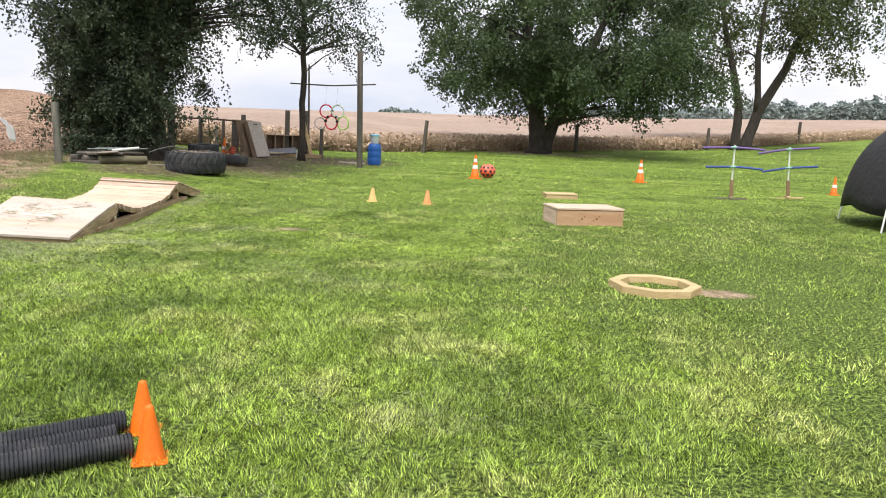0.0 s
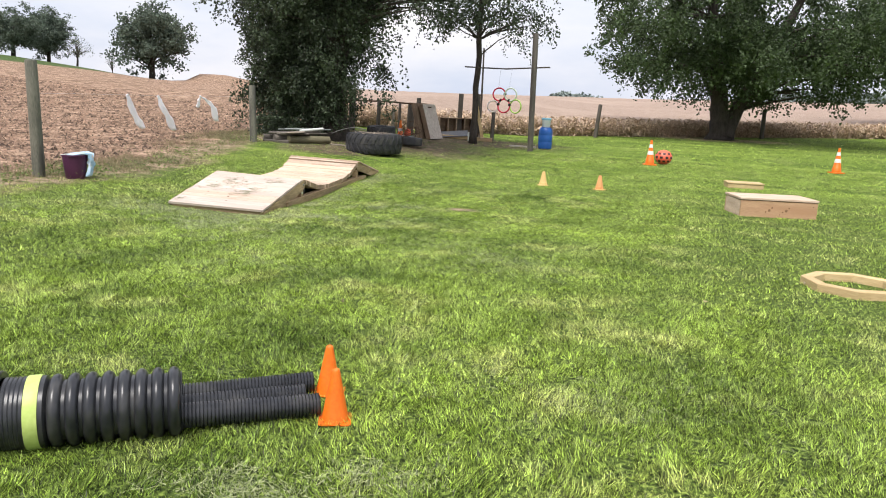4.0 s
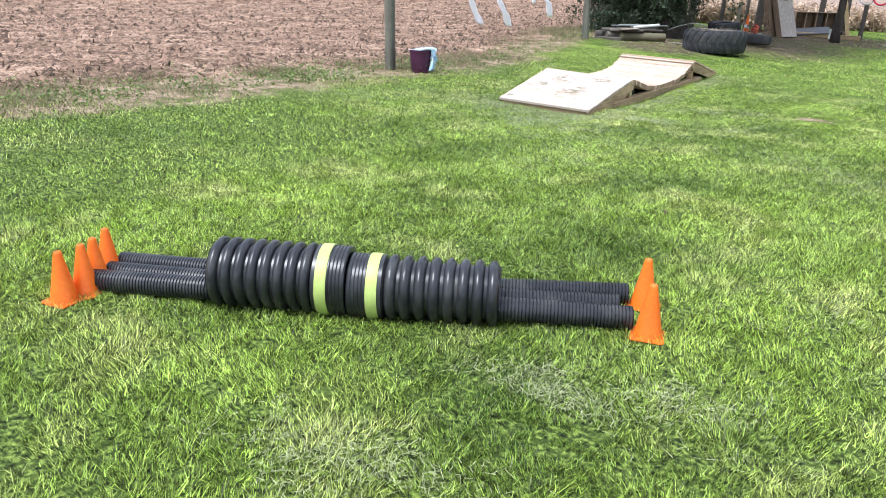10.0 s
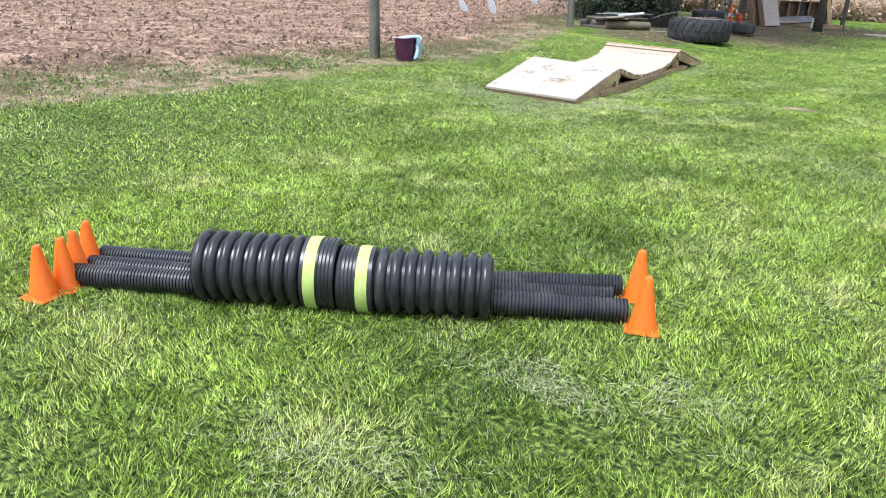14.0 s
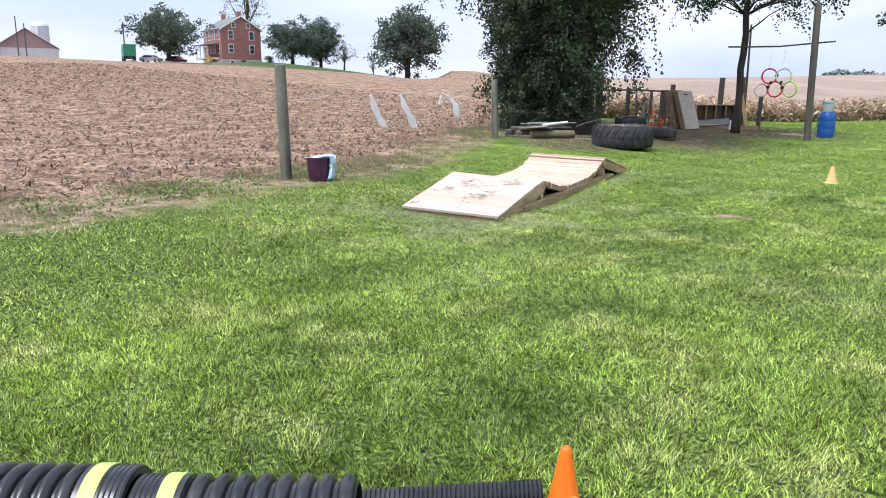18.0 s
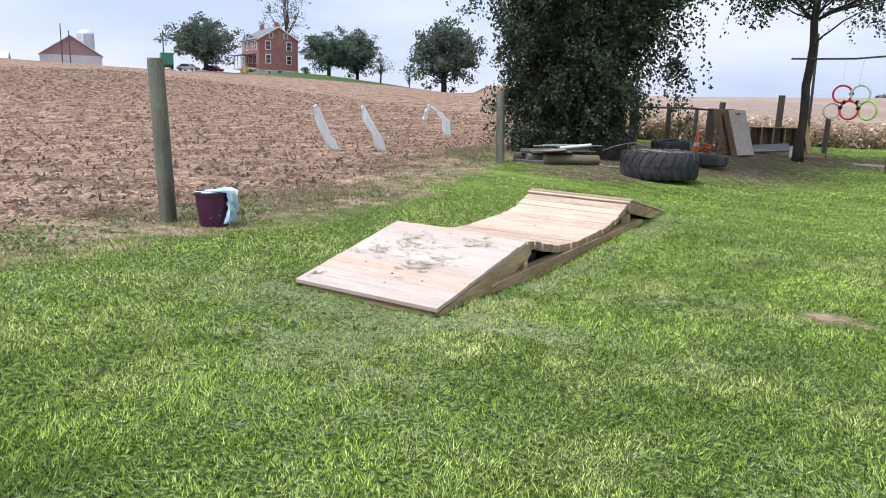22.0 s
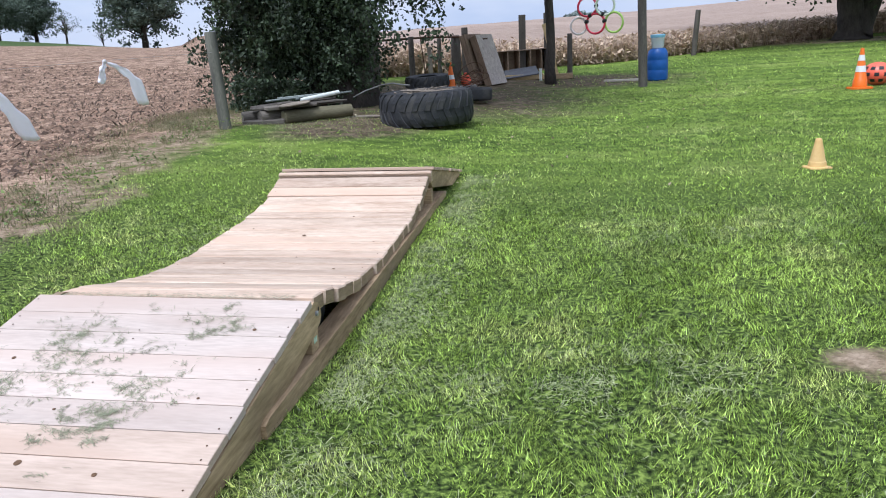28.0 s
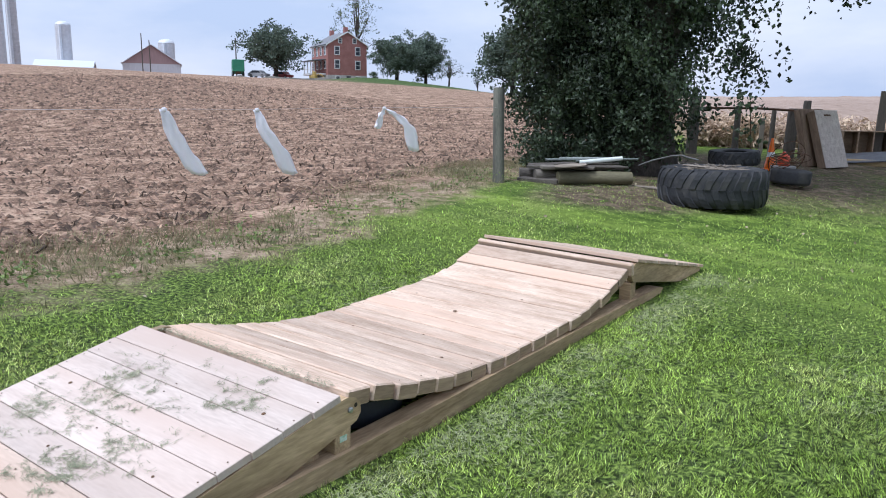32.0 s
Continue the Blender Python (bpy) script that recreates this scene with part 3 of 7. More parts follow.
fallen_leaves()
BARK = material("grey_brown_bark", (0.018, 0.015, 0.013), (0.085, 0.07, 0.058), scale=9, fine=45, stretch=(1, 1, 0.25), rough=0.95, bump=0.9, bump_dist=0.03)
LEAF_DARK = material("dark_vine_leaves", (0.007, 0.014, 0.008), (0.082, 0.120, 0.056), scale=1.2, fine=9, rough=0.55, bump=0, vary=0.6, thin=0.2)
LEAF_MID = material("maple_leaves", (0.018, 0.036, 0.016), (0.095, 0.145, 0.052), scale=0.6, fine=7, rough=0.65, bump=0, vary=0.4, thin=0.25)
LEAF_DRY = material("yellowing_leaves", (0.03, 0.052, 0.018), (0.115, 0.14, 0.042), scale=0.6, fine=7, rough=0.6, bump=0, vary=0.5, thin=0.3)
# leaves of the farm trees, paled and blued in colour for distance haze
LEAF_FAR = material("hazed_far_leaves", (0.058, 0.086, 0.066), (0.15, 0.19, 0.135), scale=0.5, fine=5, rough=0.8, bump=0, vary=0.35, thin=0.2)


def limb(g, a, b, r0, r1, rng, sag=0.0, n=6, seg=7):
    a, b = np.array(a, float), np.array(b, float)
    k = np.linspace(0, 1, n)[:, None]
    p = a + (b - a) * k + np.sin(k * np.pi) * np.array([rng.normal(0, 0.05), rng.normal(0, 0.05), sag]) * np.linalg.norm(b - a)
    p[1:-1] += rng.normal(0, 0.012, (n - 2, 3)) * np.linalg.norm(b - a)
    g.sweep([tuple(q) for q in p], [r0 + (r1 - r0) * (i / (n - 1)) for i in range(n)], seg, wob=0.06)
    return p


def sprays(rng, centres, core, per, length, width):
    """Leaf places along twigs that reach out from the core and hang down at the tip."""
    k = len(centres)
    out = centres[:, :2] - np.array(core)[:2]
    out /= np.linalg.norm(out, axis=1)[:, None] + 1e-6
    turn = rng.normal(0, 0.8, k)
    out = np.stack([out[:, 0] * np.cos(turn) - out[:, 1] * np.sin(turn), out[:, 0] * np.sin(turn) + out[:, 1] * np.cos(turn)], -1)
    L = length * rng.uniform(0.45, 1.35, k)
    q = rng.uniform(0, 1, (k, per))
    p = np.empty((k, per, 3))
    p[:, :, :2] = centres[:, None, :2] + out[:, None] * (L[:, None] * (q - 0.35 * q * q))[:, :, None]
    p[:, :, 2] = centres[:, None, 2] + L[:, None] * (0.2 * q - 0.75 * q * q)
    p += rng.normal(0, 1, p.shape) * (width * (1.5 - 0.9 * q))[:, :, None]
    return p.reshape(-1, 3)


def tree(name, label, at, stems, crowns, leaf, seed, group="", bough_r=0.09, base_flare=1.5):
    """stems: lists of (x, y, z, r) from the ground up, relative to the foot;
    crowns: (centre, radii, boughs, twigs a bough, bough spread, leaves a twig, twig length, leaf size, floor, hollow)."""
    rng = np.random.default_rng(seed)
    root = thing(name, label, "tree", on(*at, dz=-0.1), group)
    g = Geo()
    tips = []
    for st in stems:
        pts, rr = [], []
        for i in range(len(st) - 1):
            for k in np.linspace(0, 1, 5, endpoint=False):
                q = np.array(st[i]) * (1 - k) + np.array(st[i + 1]) * k
                pts.append(tuple(q[:3] + (rng.normal(0, 0.02, 3) if pts else 0)))
                rr.append(q[3])
        pts.append(st[-1][:3]), rr.append(st[-1][3])
        rr[0] *= base_flare
        rr[1] *= 1 + (base_flare - 1) * 0.3
        g.sweep(pts, rr, 14, wob=0.05)
        tips += pts[len(pts) // 3:]
    part("trunk", g, BARK, root, smooth="all")
    vs, fs, o = [], [], 0
    for c, (centre, radii, nb, twigs, spread, per, length, size, floor, hollow) in enumerate(crowns):
        bc = crown_points(rng, centre, radii, nb, hollow, floor)
        for q in bc[:: max(1, len(bc) // 30)] if nb > 20 else ():
            t = min((np.array(p) for p in tips), key=lambda p: np.linalg.norm(p - q) + 1.5 * max(0, p[2] - q[2] + 0.5))
            b = Geo()
            limb(b, t, q, bough_r * rng.uniform(0.5, 1), 0.012, rng, 0.06)
            part("limb", b, BARK, root, smooth="all")
        tc = np.repeat(bc, twigs, 0)
        tc = tc + rng.normal(0, 1, tc.shape) * np.array([spread, spread, spread * 0.55])
        v, f = leaf_cards(sprays(rng, tc, centre, per, length, size * 0.9), size, seed + c, droop=0.6, long=1.5)
        vs.append(v), fs.append(f + o)
        o += len(v)
    part("crown", big_mesh("crown", np.concatenate(vs), np.concatenate(fs), leaf), None, root)
    return root


tree("vine_clad_tree", "large dark tree with its trunk smothered in broad-leaved vine", (-8.9, 20.4),
     [[(0, 0, 0, 0.55), (0.15, 0, 2.4, 0.45), (0.5, 0.2, 5, 0.38), (0.8, 0.3, 8.5, 0.2)], [(0.1, 0.1, 2.2, 0.3), (-1.2, 0.2, 5.5, 0.2), (-2.2, 0, 8, 0.1)]],
     [((-0.70, -0.2, 1.5), (1.45, 1.3, 1.9), 190, 9, 0.24, 34, 0.42, 0.078, -0.9, 0.25),
      ((-0.45, -0.1, 3.6), (1.65, 1.5, 1.7), 150, 9, 0.25, 34, 0.46, 0.078, -0.95, 0.25),
      ((-1.1, -0.3, 4.7), (2.3, 2.0, 1.3), 40, 8, 0.30, 30, 0.85, 0.088, -0.8, 0.6),
      ((1.0, 0.0, 2.3), (1.1, 0.9, 1.4), 15, 7, 0.28, 26, 0.7, 0.085, -0.9, 0.3),
      ((1.9, 0.2, 4.7), (2.3, 1.9, 1.5), 48, 7, 0.28, 30, 0.95, 0.088, -0.9, 0.4),
      ((0.5, 0.2, 7.4), (4.2, 3.8, 2.6), 130, 8, 0.45, 24, 0.9, 0.14, -0.8, 0.4)], LEAF_DARK, 11, bough_r=0.06)
tree("spreading_maple", "broad old maple with a double trunk and low drooping green crown", (3.56, 37.9),
     [[(-0.1, 0, 0, 0.52), (-0.15, 0, 1.3, 0.42), (-0.6, 0.2, 4, 0.28), (-1.3, 0.3, 8, 0.14)], [(0.12, 0, 0.25, 0.36), (0.55, 0.1, 1.5, 0.32), (1.6, 0.2, 3.6, 0.26), (3.2, 0.1, 7.5, 0.12)]],
     [((1.1, 0, 6.0), (7.2, 6.2, 4.6), 185, 12, 0.55, 28, 0.8, 0.155, -0.6, 0.4), ((1.1, 0, 3.7), (7.0, 6.0, 1.9), 145, 10, 0.5, 28, 0.9, 0.15, -0.9, 0.35)], LEAF_MID, 21, bough_r=0.13)
tree("forked_ash", "tall ash with several bare forking stems and thinning yellow-green leaves", (17.7, 50.0),
     [[(-0.25, 0, 0, 0.30), (-0.22, 0, 3, 0.24), (-1.0, 0.2, 6, 0.19), (-2.4, 0.2, 11, 0.1)], [(0.25, 0, 0, 0.36), (1.05, 0, 2.6, 0.32), (2.5, 0, 5.4, 0.25), (3.9, 0, 9.5, 0.12)], [(1.0, 0, 2.5, 0.2), (0.7, 0.1, 6, 0.18), (1.0, 0.3, 11, 0.1)]],
     [((0, 0, 9.4), (6.6, 5.5, 4.2), 95, 9, 0.7, 24, 1.4, 0.21, -0.85, 0.4), ((-4.2, 0, 6.2), (2.6, 2.2, 2.2), 16, 8, 0.5, 24, 1.2, 0.2, -1, 0.3), ((5.0, 0, 7.4), (2.2, 2.0, 3.0), 14, 8, 0.5, 24, 1.4, 0.2, -1, 0.3)], LEAF_DRY, 31, bough_r=0.1)
tree("young_tree", "slim young tree with a straight dark trunk and drooping leaves", (-5.72, 25.75),
     [[(0, 0, 0, 0.105), (0.03, 0, 2.5, 0.10), (0.02, 0, 5.2, 0.08), (-0.05, 0, 8, 0.04)]],
     [((0.35, 0, 5.2), (1.9, 1.7, 2.0), 44, 6, 0.30, 30, 0.95, 0.092, -0.95, 0.35)], LEAF_DARK, 41, bough_r=0.035)
tree("overhanging_tree", "tree with thin half-bare drooping branches over the lawn", (23.5, 33.0),
     [[(0, 0, 0, 0.3), (0.1, 0, 3, 0.26), (-0.4, 0.1, 7, 0.16), (-0.9, 0.1, 10, 0.06)]],
     [((-1.0, 0, 8.2), (5.0, 4.5, 3.0), 30, 6, 0.5, 22, 1.5, 0.18, -0.9, 0.4)], LEAF_MID, 51, bough_r=0.06)

# ---- timber ----
PINE = wood("fresh_pine_boards", (0.40, 0.28, 0.195), (0.69, 0.545, 0.425), "x", vary=0.16, third=(0.58, 0.41, 0.30), third_scale=3, rough=0.8, spread=(0.34, 0.66))
PINE_DIRTY = wood("trodden_pine_boards", (0.46, 0.372, 0.315), (0.68, 0.58, 0.505), "x", vary=0.10, third=(0.53, 0.415, 0.345), third_scale=3, rough=0.8)
PINE_SCUFFED = wood("scuffed_pine_boards", (0.43, 0.325, 0.25), (0.64, 0.50, 0.40), "x", vary=0.08, third=(0.52, 0.38, 0.29), third_scale=3, rough=0.8)
RUST = material("rusty_iron", (0.05, 0.03, 0.022), (0.16, 0.085, 0.05), scale=14, rough=0.85, metal=0.3, bump=0.4)
TREATED = wood("treated_timber", (0.245, 0.165, 0.085), (0.58, 0.42, 0.25), "x", vary=0.12, third=(0.16, 0.12, 0.07), third_scale=2.5, spread=(0.34, 0.66))
CEDAR = wood("yellow_timber", (0.42, 0.29, 0.13), (0.68, 0.52, 0.29), "x", vary=0.1)
WEATHERED = wood("weathered_grey_wood", (0.11, 0.095, 0.075), (0.30, 0.26, 0.21), "z", vary=0.12, scale=9, bump=0.6)
WEATHERED_X = wood("old_grey_planks", (0.11, 0.09, 0.07), (0.33, 0.28, 0.22), "x", vary=0.15, scale=9, bump=0.6)
POST_GREEN = wood("greenish_post_wood", (0.06, 0.062, 0.05), (0.215, 0.21, 0.165), "z", vary=0.1, third=(0.055, 0.055, 0.047), third_scale=4, scale=9, bump=0.6)
POST_DARK = wood("dark_post_wood", (0.042, 0.036, 0.03), (0.14, 0.12, 0.098), "z", vary=0.1, scale=9, bump=0.6)
STEEL = material("galvanised_steel", (0.35, 0.36, 0.37), (0.6, 0.61, 0.62), scale=20, rough=0.4, metal=0.9, bump=0.1)
CLIPPINGS = material("dried_grass_clippings", (0.15, 0.165, 0.095), (0.38, 0.38, 0.25), scale=9, fine=50, rough=0.95, bump=0, vary=0.3)


# ---- the wavy ramp ----
RW = 1.27


def build_ramp():
    root = thing("wooden_wave_ramp", "pale pine ramp with two humps and sagging planks between", "ramp",
                 pose(*RAMP_AT, 0.012, 0, 1.4, RAMP_TURN))
    H1, U1, H2, U2, END, Z0, ZE = 0.300, 1.39, 0.352, 4.46, 6.0, 0.040, 0.062
    sag_u = [1.40, 1.50, 1.62, 1.75, 1.90, 2.18, 2.42, 2.66, 3.00, 3.30, 3.72, 3.95, 4.19, 4.34, 4.46]
    sag_z = [0.292, 0.285, 0.268, 0.238, 0.201, 0.150, 0.126, 0.118, 0.124, 0.135, 0.156, 0.203, 0.264, 0.318, 0.350]

    def top(u):
        if u < U1:
            return Z0 + (H1 - Z0) * u / U1
        if u > U2:
            return H2 - (H2 - ZE) * (u - U2) / (END - U2)
        return float(np.interp(u, sag_u, sag_z))

    def pitch(u):
        return math.degrees(math.atan2(top(min(u + 0.06, U2)) - top(max(u - 0.06, U1 + 0.02)), min(u + 0.06, U2) - max(u - 0.06, U1 + 0.02)))

    rnd = random.Random(5)
    end = wood("sawn_plank_ends", (0.19, 0.13, 0.08), (0.46, 0.33, 0.215), "y")
    gap_dark = material("dirt_and_gap_shade", (0.018, 0.014, 0.010), (0.06, 0.046, 0.032), scale=20, fine=90, rough=1, bump=0.3)
    slope = math.atan2(H1 - Z0, U1)
    n2 = (-math.sin(slope) * 0.028, math.cos(slope) * 0.028)
    # front deck of ten boards, their ends a little out of line
    for i in range(10):
        g, el, er = 0.0022, rnd.uniform(-0.004, 0.004), rnd.uniform(-0.008, 0.006)
        rows = []
        for x, lo, hi, h1 in ((-RW / 2 + el, -0.02, U1 - 0.02, H1 + 0.026), (RW / 2 + er, -0.03, U1 + 0.03, H1 - 0.014)):
            for k, s in ((i, g), (i + 1, -g)):
                u = lo + (hi - lo) * k / 10 + s
                rows.append((x, u, Z0 + (h1 - Z0) * u / U1))
        # eased long edges: an inner top face a little higher than the rim
        e = 0.003
        a, b, c, d = (Vector(r) for r in rows)
        rim = [a, c, d, b]
        mid = sum(rim, Vector()) / 4
        face = [q + Vector((math.copysign(e, mid.x - q.x), math.copysign(e, mid.y - q.y), math.copysign(e, mid.y - q.y) * math.tan(slope) + e * 0.8)) for q in rim]
        low = [q - Vector((0, n2[0], n2[1])) for q in rim]
        f = [(0, 1, 2, 3)] + [(j, j + 4, (j + 1) % 4 + 4, (j + 1) % 4) for j in range(4)] + [(j + 4, j + 8, (j + 1) % 4 + 8, (j + 1) % 4 + 4) for j in range(4)] + [(11, 10, 9, 8)]
        part("deck_board", Geo().add(face + rim + low, f), PINE_SCUFFED if i in (2, 3) else PINE_DIRTY, root)
    # stringers of the front deck, rounded at the hump
    for s in (-1, 1):
        e = U1 + 0.145
        out = [(0.005, Z0 - 0.034), (0.03, -0.05), (0.80, -0.045), (1.06, 0.042), (e - 0.055, 0.150), (e - 0.012, 0.162), (e + 0.012, 0.195), (e + 0.006, 0.236), (e - 0.022, 0.264), (e - 0.060, 0.278), (U1 + 0.028, H1 - 0.026), (U1 - 0.02, H1 - 0.033)]
        st = part("stringer", Geo().prism(out, 0.042), TREATED, root, "", pose(s * (RW / 2 - 0.022), 0, -0.012 if s > 0 else 0.020, 0, 0, 90))
        part("bolt", Geo().lathe([(0.013, 0), (0.013, 0.008), (0.008, 0.012)], 8), STEEL, st, "", pose(e - 0.055, -s * 0.021, 0.222, 90 * s, 0, 0))
        # the hole is a flat dark disc, its shade given as colour
        part("bolt_hole", Geo().lathe([(0.010, 0), (0.009, 0.001), (0.006, 0.0015)], 10), gap_dark, st, "", pose(e - 0.020, -s * 0.021, 0.232, 90 * s, 0, 0))
    part("front_header", Geo().box(RW - 0.09, 0.04, 0.075, c=0.003), TREATED, root, "", pose(0, 0.022, -0.062))
    # planks across the valley, the first one capping the hump
    n, u0, u1 = 19, 1.455, 4.345
    dw = (u1 - u0) / n
    us = [u0 + dw * (i + 0.5) for i in range(n)]
    pl = [Geo().box(RW + e, dw - 0.009, 0.074, c=0.007).mesh("valley_plank", PINE) for e in (0.0, 0.008, -0.008, 0.004)]
    for me in pl:
        me.materials.append(end)
        for p in me.polygons:
            p.material_index = 1 if abs(p.normal.x) > 0.9 else 0
    for i, u in enumerate(us):
        part("valley_plank", pl[rnd.randrange(4)], None, root, "", pose(rnd.uniform(-0.008, 0.008), u, top(u) - 0.074 + rnd.uniform(-0.003, 0.003), max(-26, min(26, pitch(u))) + rnd.uniform(-0.9, 0.9), 0, rnd.uniform(-0.3, 0.3)))
    # dark strips between the planks: joint dirt plus crack shade put into colour
    seam = Geo().box(RW - 0.03, 0.012, 0.03).mesh("joint_dirt", gap_dark)
    for i in range(n - 1):
        u = (us[i] + us[i + 1]) / 2
        part("joint_dirt", seam, None, root, "", pose(rnd.uniform(-0.01, 0.01), u, top(u) - 0.046, max(-26, min(26, pitch(u))), 0, 0))
    # thinner strips for the front deck, dark for dirt and painted crack shade
    thin = Geo().box(RW - 0.03, 0.006, 0.012).mesh("joint_dirt", gap_dark)
    for i in range(1, 10):
        u = -0.025 + (U1 + 0.03) * i / 10
        part("joint_dirt", thin, None, root, "", pose(0, u, top(max(0.0, u)) - 0.017, math.degrees(slope), 1.8 * i / 10, 2.0 * i / 10))
    # ridge board standing on edge, then the back slope
    part("ridge_board", Geo().box(RW + 0.03, 0.040, 0.10, c=0.006), PINE, root, "", pose(0, u1 + 0.040, H2 - 0.096, 24, 0, 0))
    slope2 = math.atan2(H2 - ZE, END - U2)
    bl = (END - U2 + 0.05) / math.cos(slope2)
    bp = [Geo().box(RW + 0.03 + e, bl / 11 - 0.005, 0.026, c=0.003).mesh("deck_board", PINE) for e in (0.0, 0.012, -0.01)]
    for i in range(11):
        u = U2 - 0.03 + (END - U2 + 0.05) * (i + 0.5) / 11
        part("deck_board", bp[rnd.randrange(3)], None, root, "", pose(rnd.uniform(-0.006, 0.006), u, top(max(u, U2 + 0.001)) - 0.012, -math.degrees(slope2), 0, rnd.uniform(-0.3, 0.3)))
    for s in (-1, 1):
        out = [(U2 - 0.05, H2 - 0.150), (U2 - 0.078, H2 - 0.11), (U2 - 0.074, H2 - 0.06), (U2 - 0.045, H2 - 0.022), (U2, H2 - 0.014), (END - 0.01, ZE - 0.014), (END - 0.02, ZE - 0.135), (U2 + 0.10, H2 - 0.178)]
        part("back_stringer", Geo().prism(out, 0.042), TREATED, root, "", pose(s * (RW / 2 - 0.016), 0, 0, 0, 0, 90))
        beam = [(0.80, -0.10), (0.80, 0.025), (0.84, 0.040), (4.90, 0.072), (5.02, 0.050), (4.86, -0.060), (2.4, -0.13)]
        part("skid_beam", Geo().prism(beam, 0.105), TREATED, root, "", pose(s * (0.655 - 0.0525), 0, 0, 0, 0, 90))
        for u, z, h in ((U1 + 0.055, 0.036, 0.124), (U2 - 0.02, 0.060, 0.135)):
            b = part("prop_block", Geo().box(0.085, 0.09, h, c=0.003), TREATED, root, "", pose(s * (RW / 2 - 0.045), u, z))
            if s > 0 and u < 2:
                part("stock_tag", Geo().box(0.0016, 0.04, 0.026), material("green_white_tag", (0.25, 0.5, 0.3), (0.75, 0.8, 0.75), scale=60, rough=0.6, bump=0), b, "small green and white timber tag", pose(0.0432, 0.0, 0.05))
    part("cross_beam", Geo().box(1.20, 0.09, 0.085, c=0.004), TREATED, root, "", pose(0, 1.30, -0.02))
    part("support_tyre", Geo().lathe([(0.20, 0.02), (0.26, 0.0), (0.31, 0.03), (0.325, 0.09), (0.31, 0.14), (0.26, 0.16), (0.20, 0.14)], 28, close=True), material("dark_inner_tube", (0.008, 0.010, 0.014), (0.02, 0.026, 0.034), scale=8, rough=0.6, bump=0.1), root, "black tyre tucked under the planks", pose(0.20, 1.86, -0.03), smooth=True)
    # nail heads in pairs
    head = Geo().lathe([(0.0034, 0), (0.0034, 0.0008), (0.0015, 0.0014)], 8).mesh("nail", RUST)
    for i in range(10):
        for x in (-RW / 2 + 0.03, RW / 2 - 0.03, 0.0):
            for du in (-0.035, 0.03):
                if rnd.random() < (0.7 if x else 0.3):
                    u = -0.02 + U1 * (i + 0.5) / 10 + du + rnd.uniform(-0.012, 0.012)
                    part("nail", head, None, root, "", pose(x + rnd.uniform(-0.015, 0.015), u, top(max(u, 0)) + 0.0040 - 0.0315 * (x - 0.19) * u / U1, math.degrees(slope)))
    for u in us:
        for x in (-RW / 2 + 0.05, RW / 2 - 0.05):
            part("nail", head, None, root, "", pose(x + rnd.uniform(-0.02, 0.02), u + rnd.uniform(-0.03, 0.03), top(u) + 0.0005, pitch(u)))
    # dark knots in some planks
    kn = wood("dark_knot", (0.07, 0.036, 0.018), (0.17, 0.095, 0.045), "x")
    kd = [Geo().lathe([(r, 0), (r * 0.9, 0.0012), (r * 0.3, 0.002)], 10).mesh("knot", kn) for r in (0.006, 0.009, 0.013)]
    for q, x, u in ((2, -0.02, 3.14), (2, 0.00, 0.36), (1, -0.33, 0.47), (1, 0.29, 0.33), (1, -0.42, 0.9), (0, -0.2, 1.9), (1, 0.42, 2.4), (0, -0.45, 3.3), (1, 0.2, 3.6), (1, 0.48, 1.17), (0, 0.45, 0.72), (0, -0.05, 0.62), (1, 0.05, 0.19), (0, -0.52, 0.20), (0, 0.3, 2.0), (0, 0.1, 2.66), (0, -0.3, 2.5), (0, 0.5, 3.0)):
        t = math.degrees(slope) if u < U1 else pitch(u)
        part("knot", kd[q], None, root, "", pose(x, u, top(u) + (0.0035 - 0.0315 * (x - 0.19) * u / U1 if u < U1 else 0.0026), t))
    # loose clippings left on the front deck and on the capping plank
    rng = np.random.default_rng(8)
    runs = []
    for a0, b0, r, k, dense in ((0.36, 1.16, 0.07, 10, 2.0), (0.20, 0.72, 0.07, 10, 1.6), (0.10, 0.56, 0.08, 14, 2.2), (-0.30, 1.10, 0.06, 9, 1.8), (-0.22, 0.93, 0.10, 12, 1.2), (-0.38, 0.72, 0.07, 12, 1.8), (-0.10, 0.80, 0.16, 14, 1.0), (0.05, 0.95, 0.25, 12, 0.9), (0.15, 1.2, 0.2, 6, 0.8), (-0.57, 0.10, 0.035, 7, 2.0), (-0.55, 0.62, 0.03, 4, 1.2), (0.0, 0.75, 0.32, 14, 0.6)):
        for i in range(k):
            c, d, m = rng.normal((a0, b0), (r, r * 0.7)), rng.uniform(-1, 1, 2) * (0.10, 0.05), int(rng.uniform(8, 30) * dense)
            q = rng.uniform(-1, 1, m)[:, None]
            runs.append(c + d * q + np.array([0.02, 0.03]) * q ** 2 + rng.normal(0, 0.010, (m, 2)))
    k = 900
    runs.append(np.stack([rng.uniform(-0.6, 0.55, k), 1.43 + np.abs(rng.normal(0, 0.035, k))], -1))
    cc = np.concatenate(runs)
    cc = cc[(np.abs(cc[:, 0]) < 0.6) & (cc[:, 1] > 0.0) & (cc[:, 1] < 1.58)]
    a, L = rng.uniform(0, np.pi, len(cc)), rng.uniform(0.004, 0.016, len(cc))
    z = np.array([top(u) for u in cc[:, 1]]) + 0.0050 + rng.uniform(0, 0.003, len(cc)) - np.where(cc[:, 1] < U1, 0.0315 * (cc[:, 0] - 0.19) * cc[:, 1] / U1, 0.0)
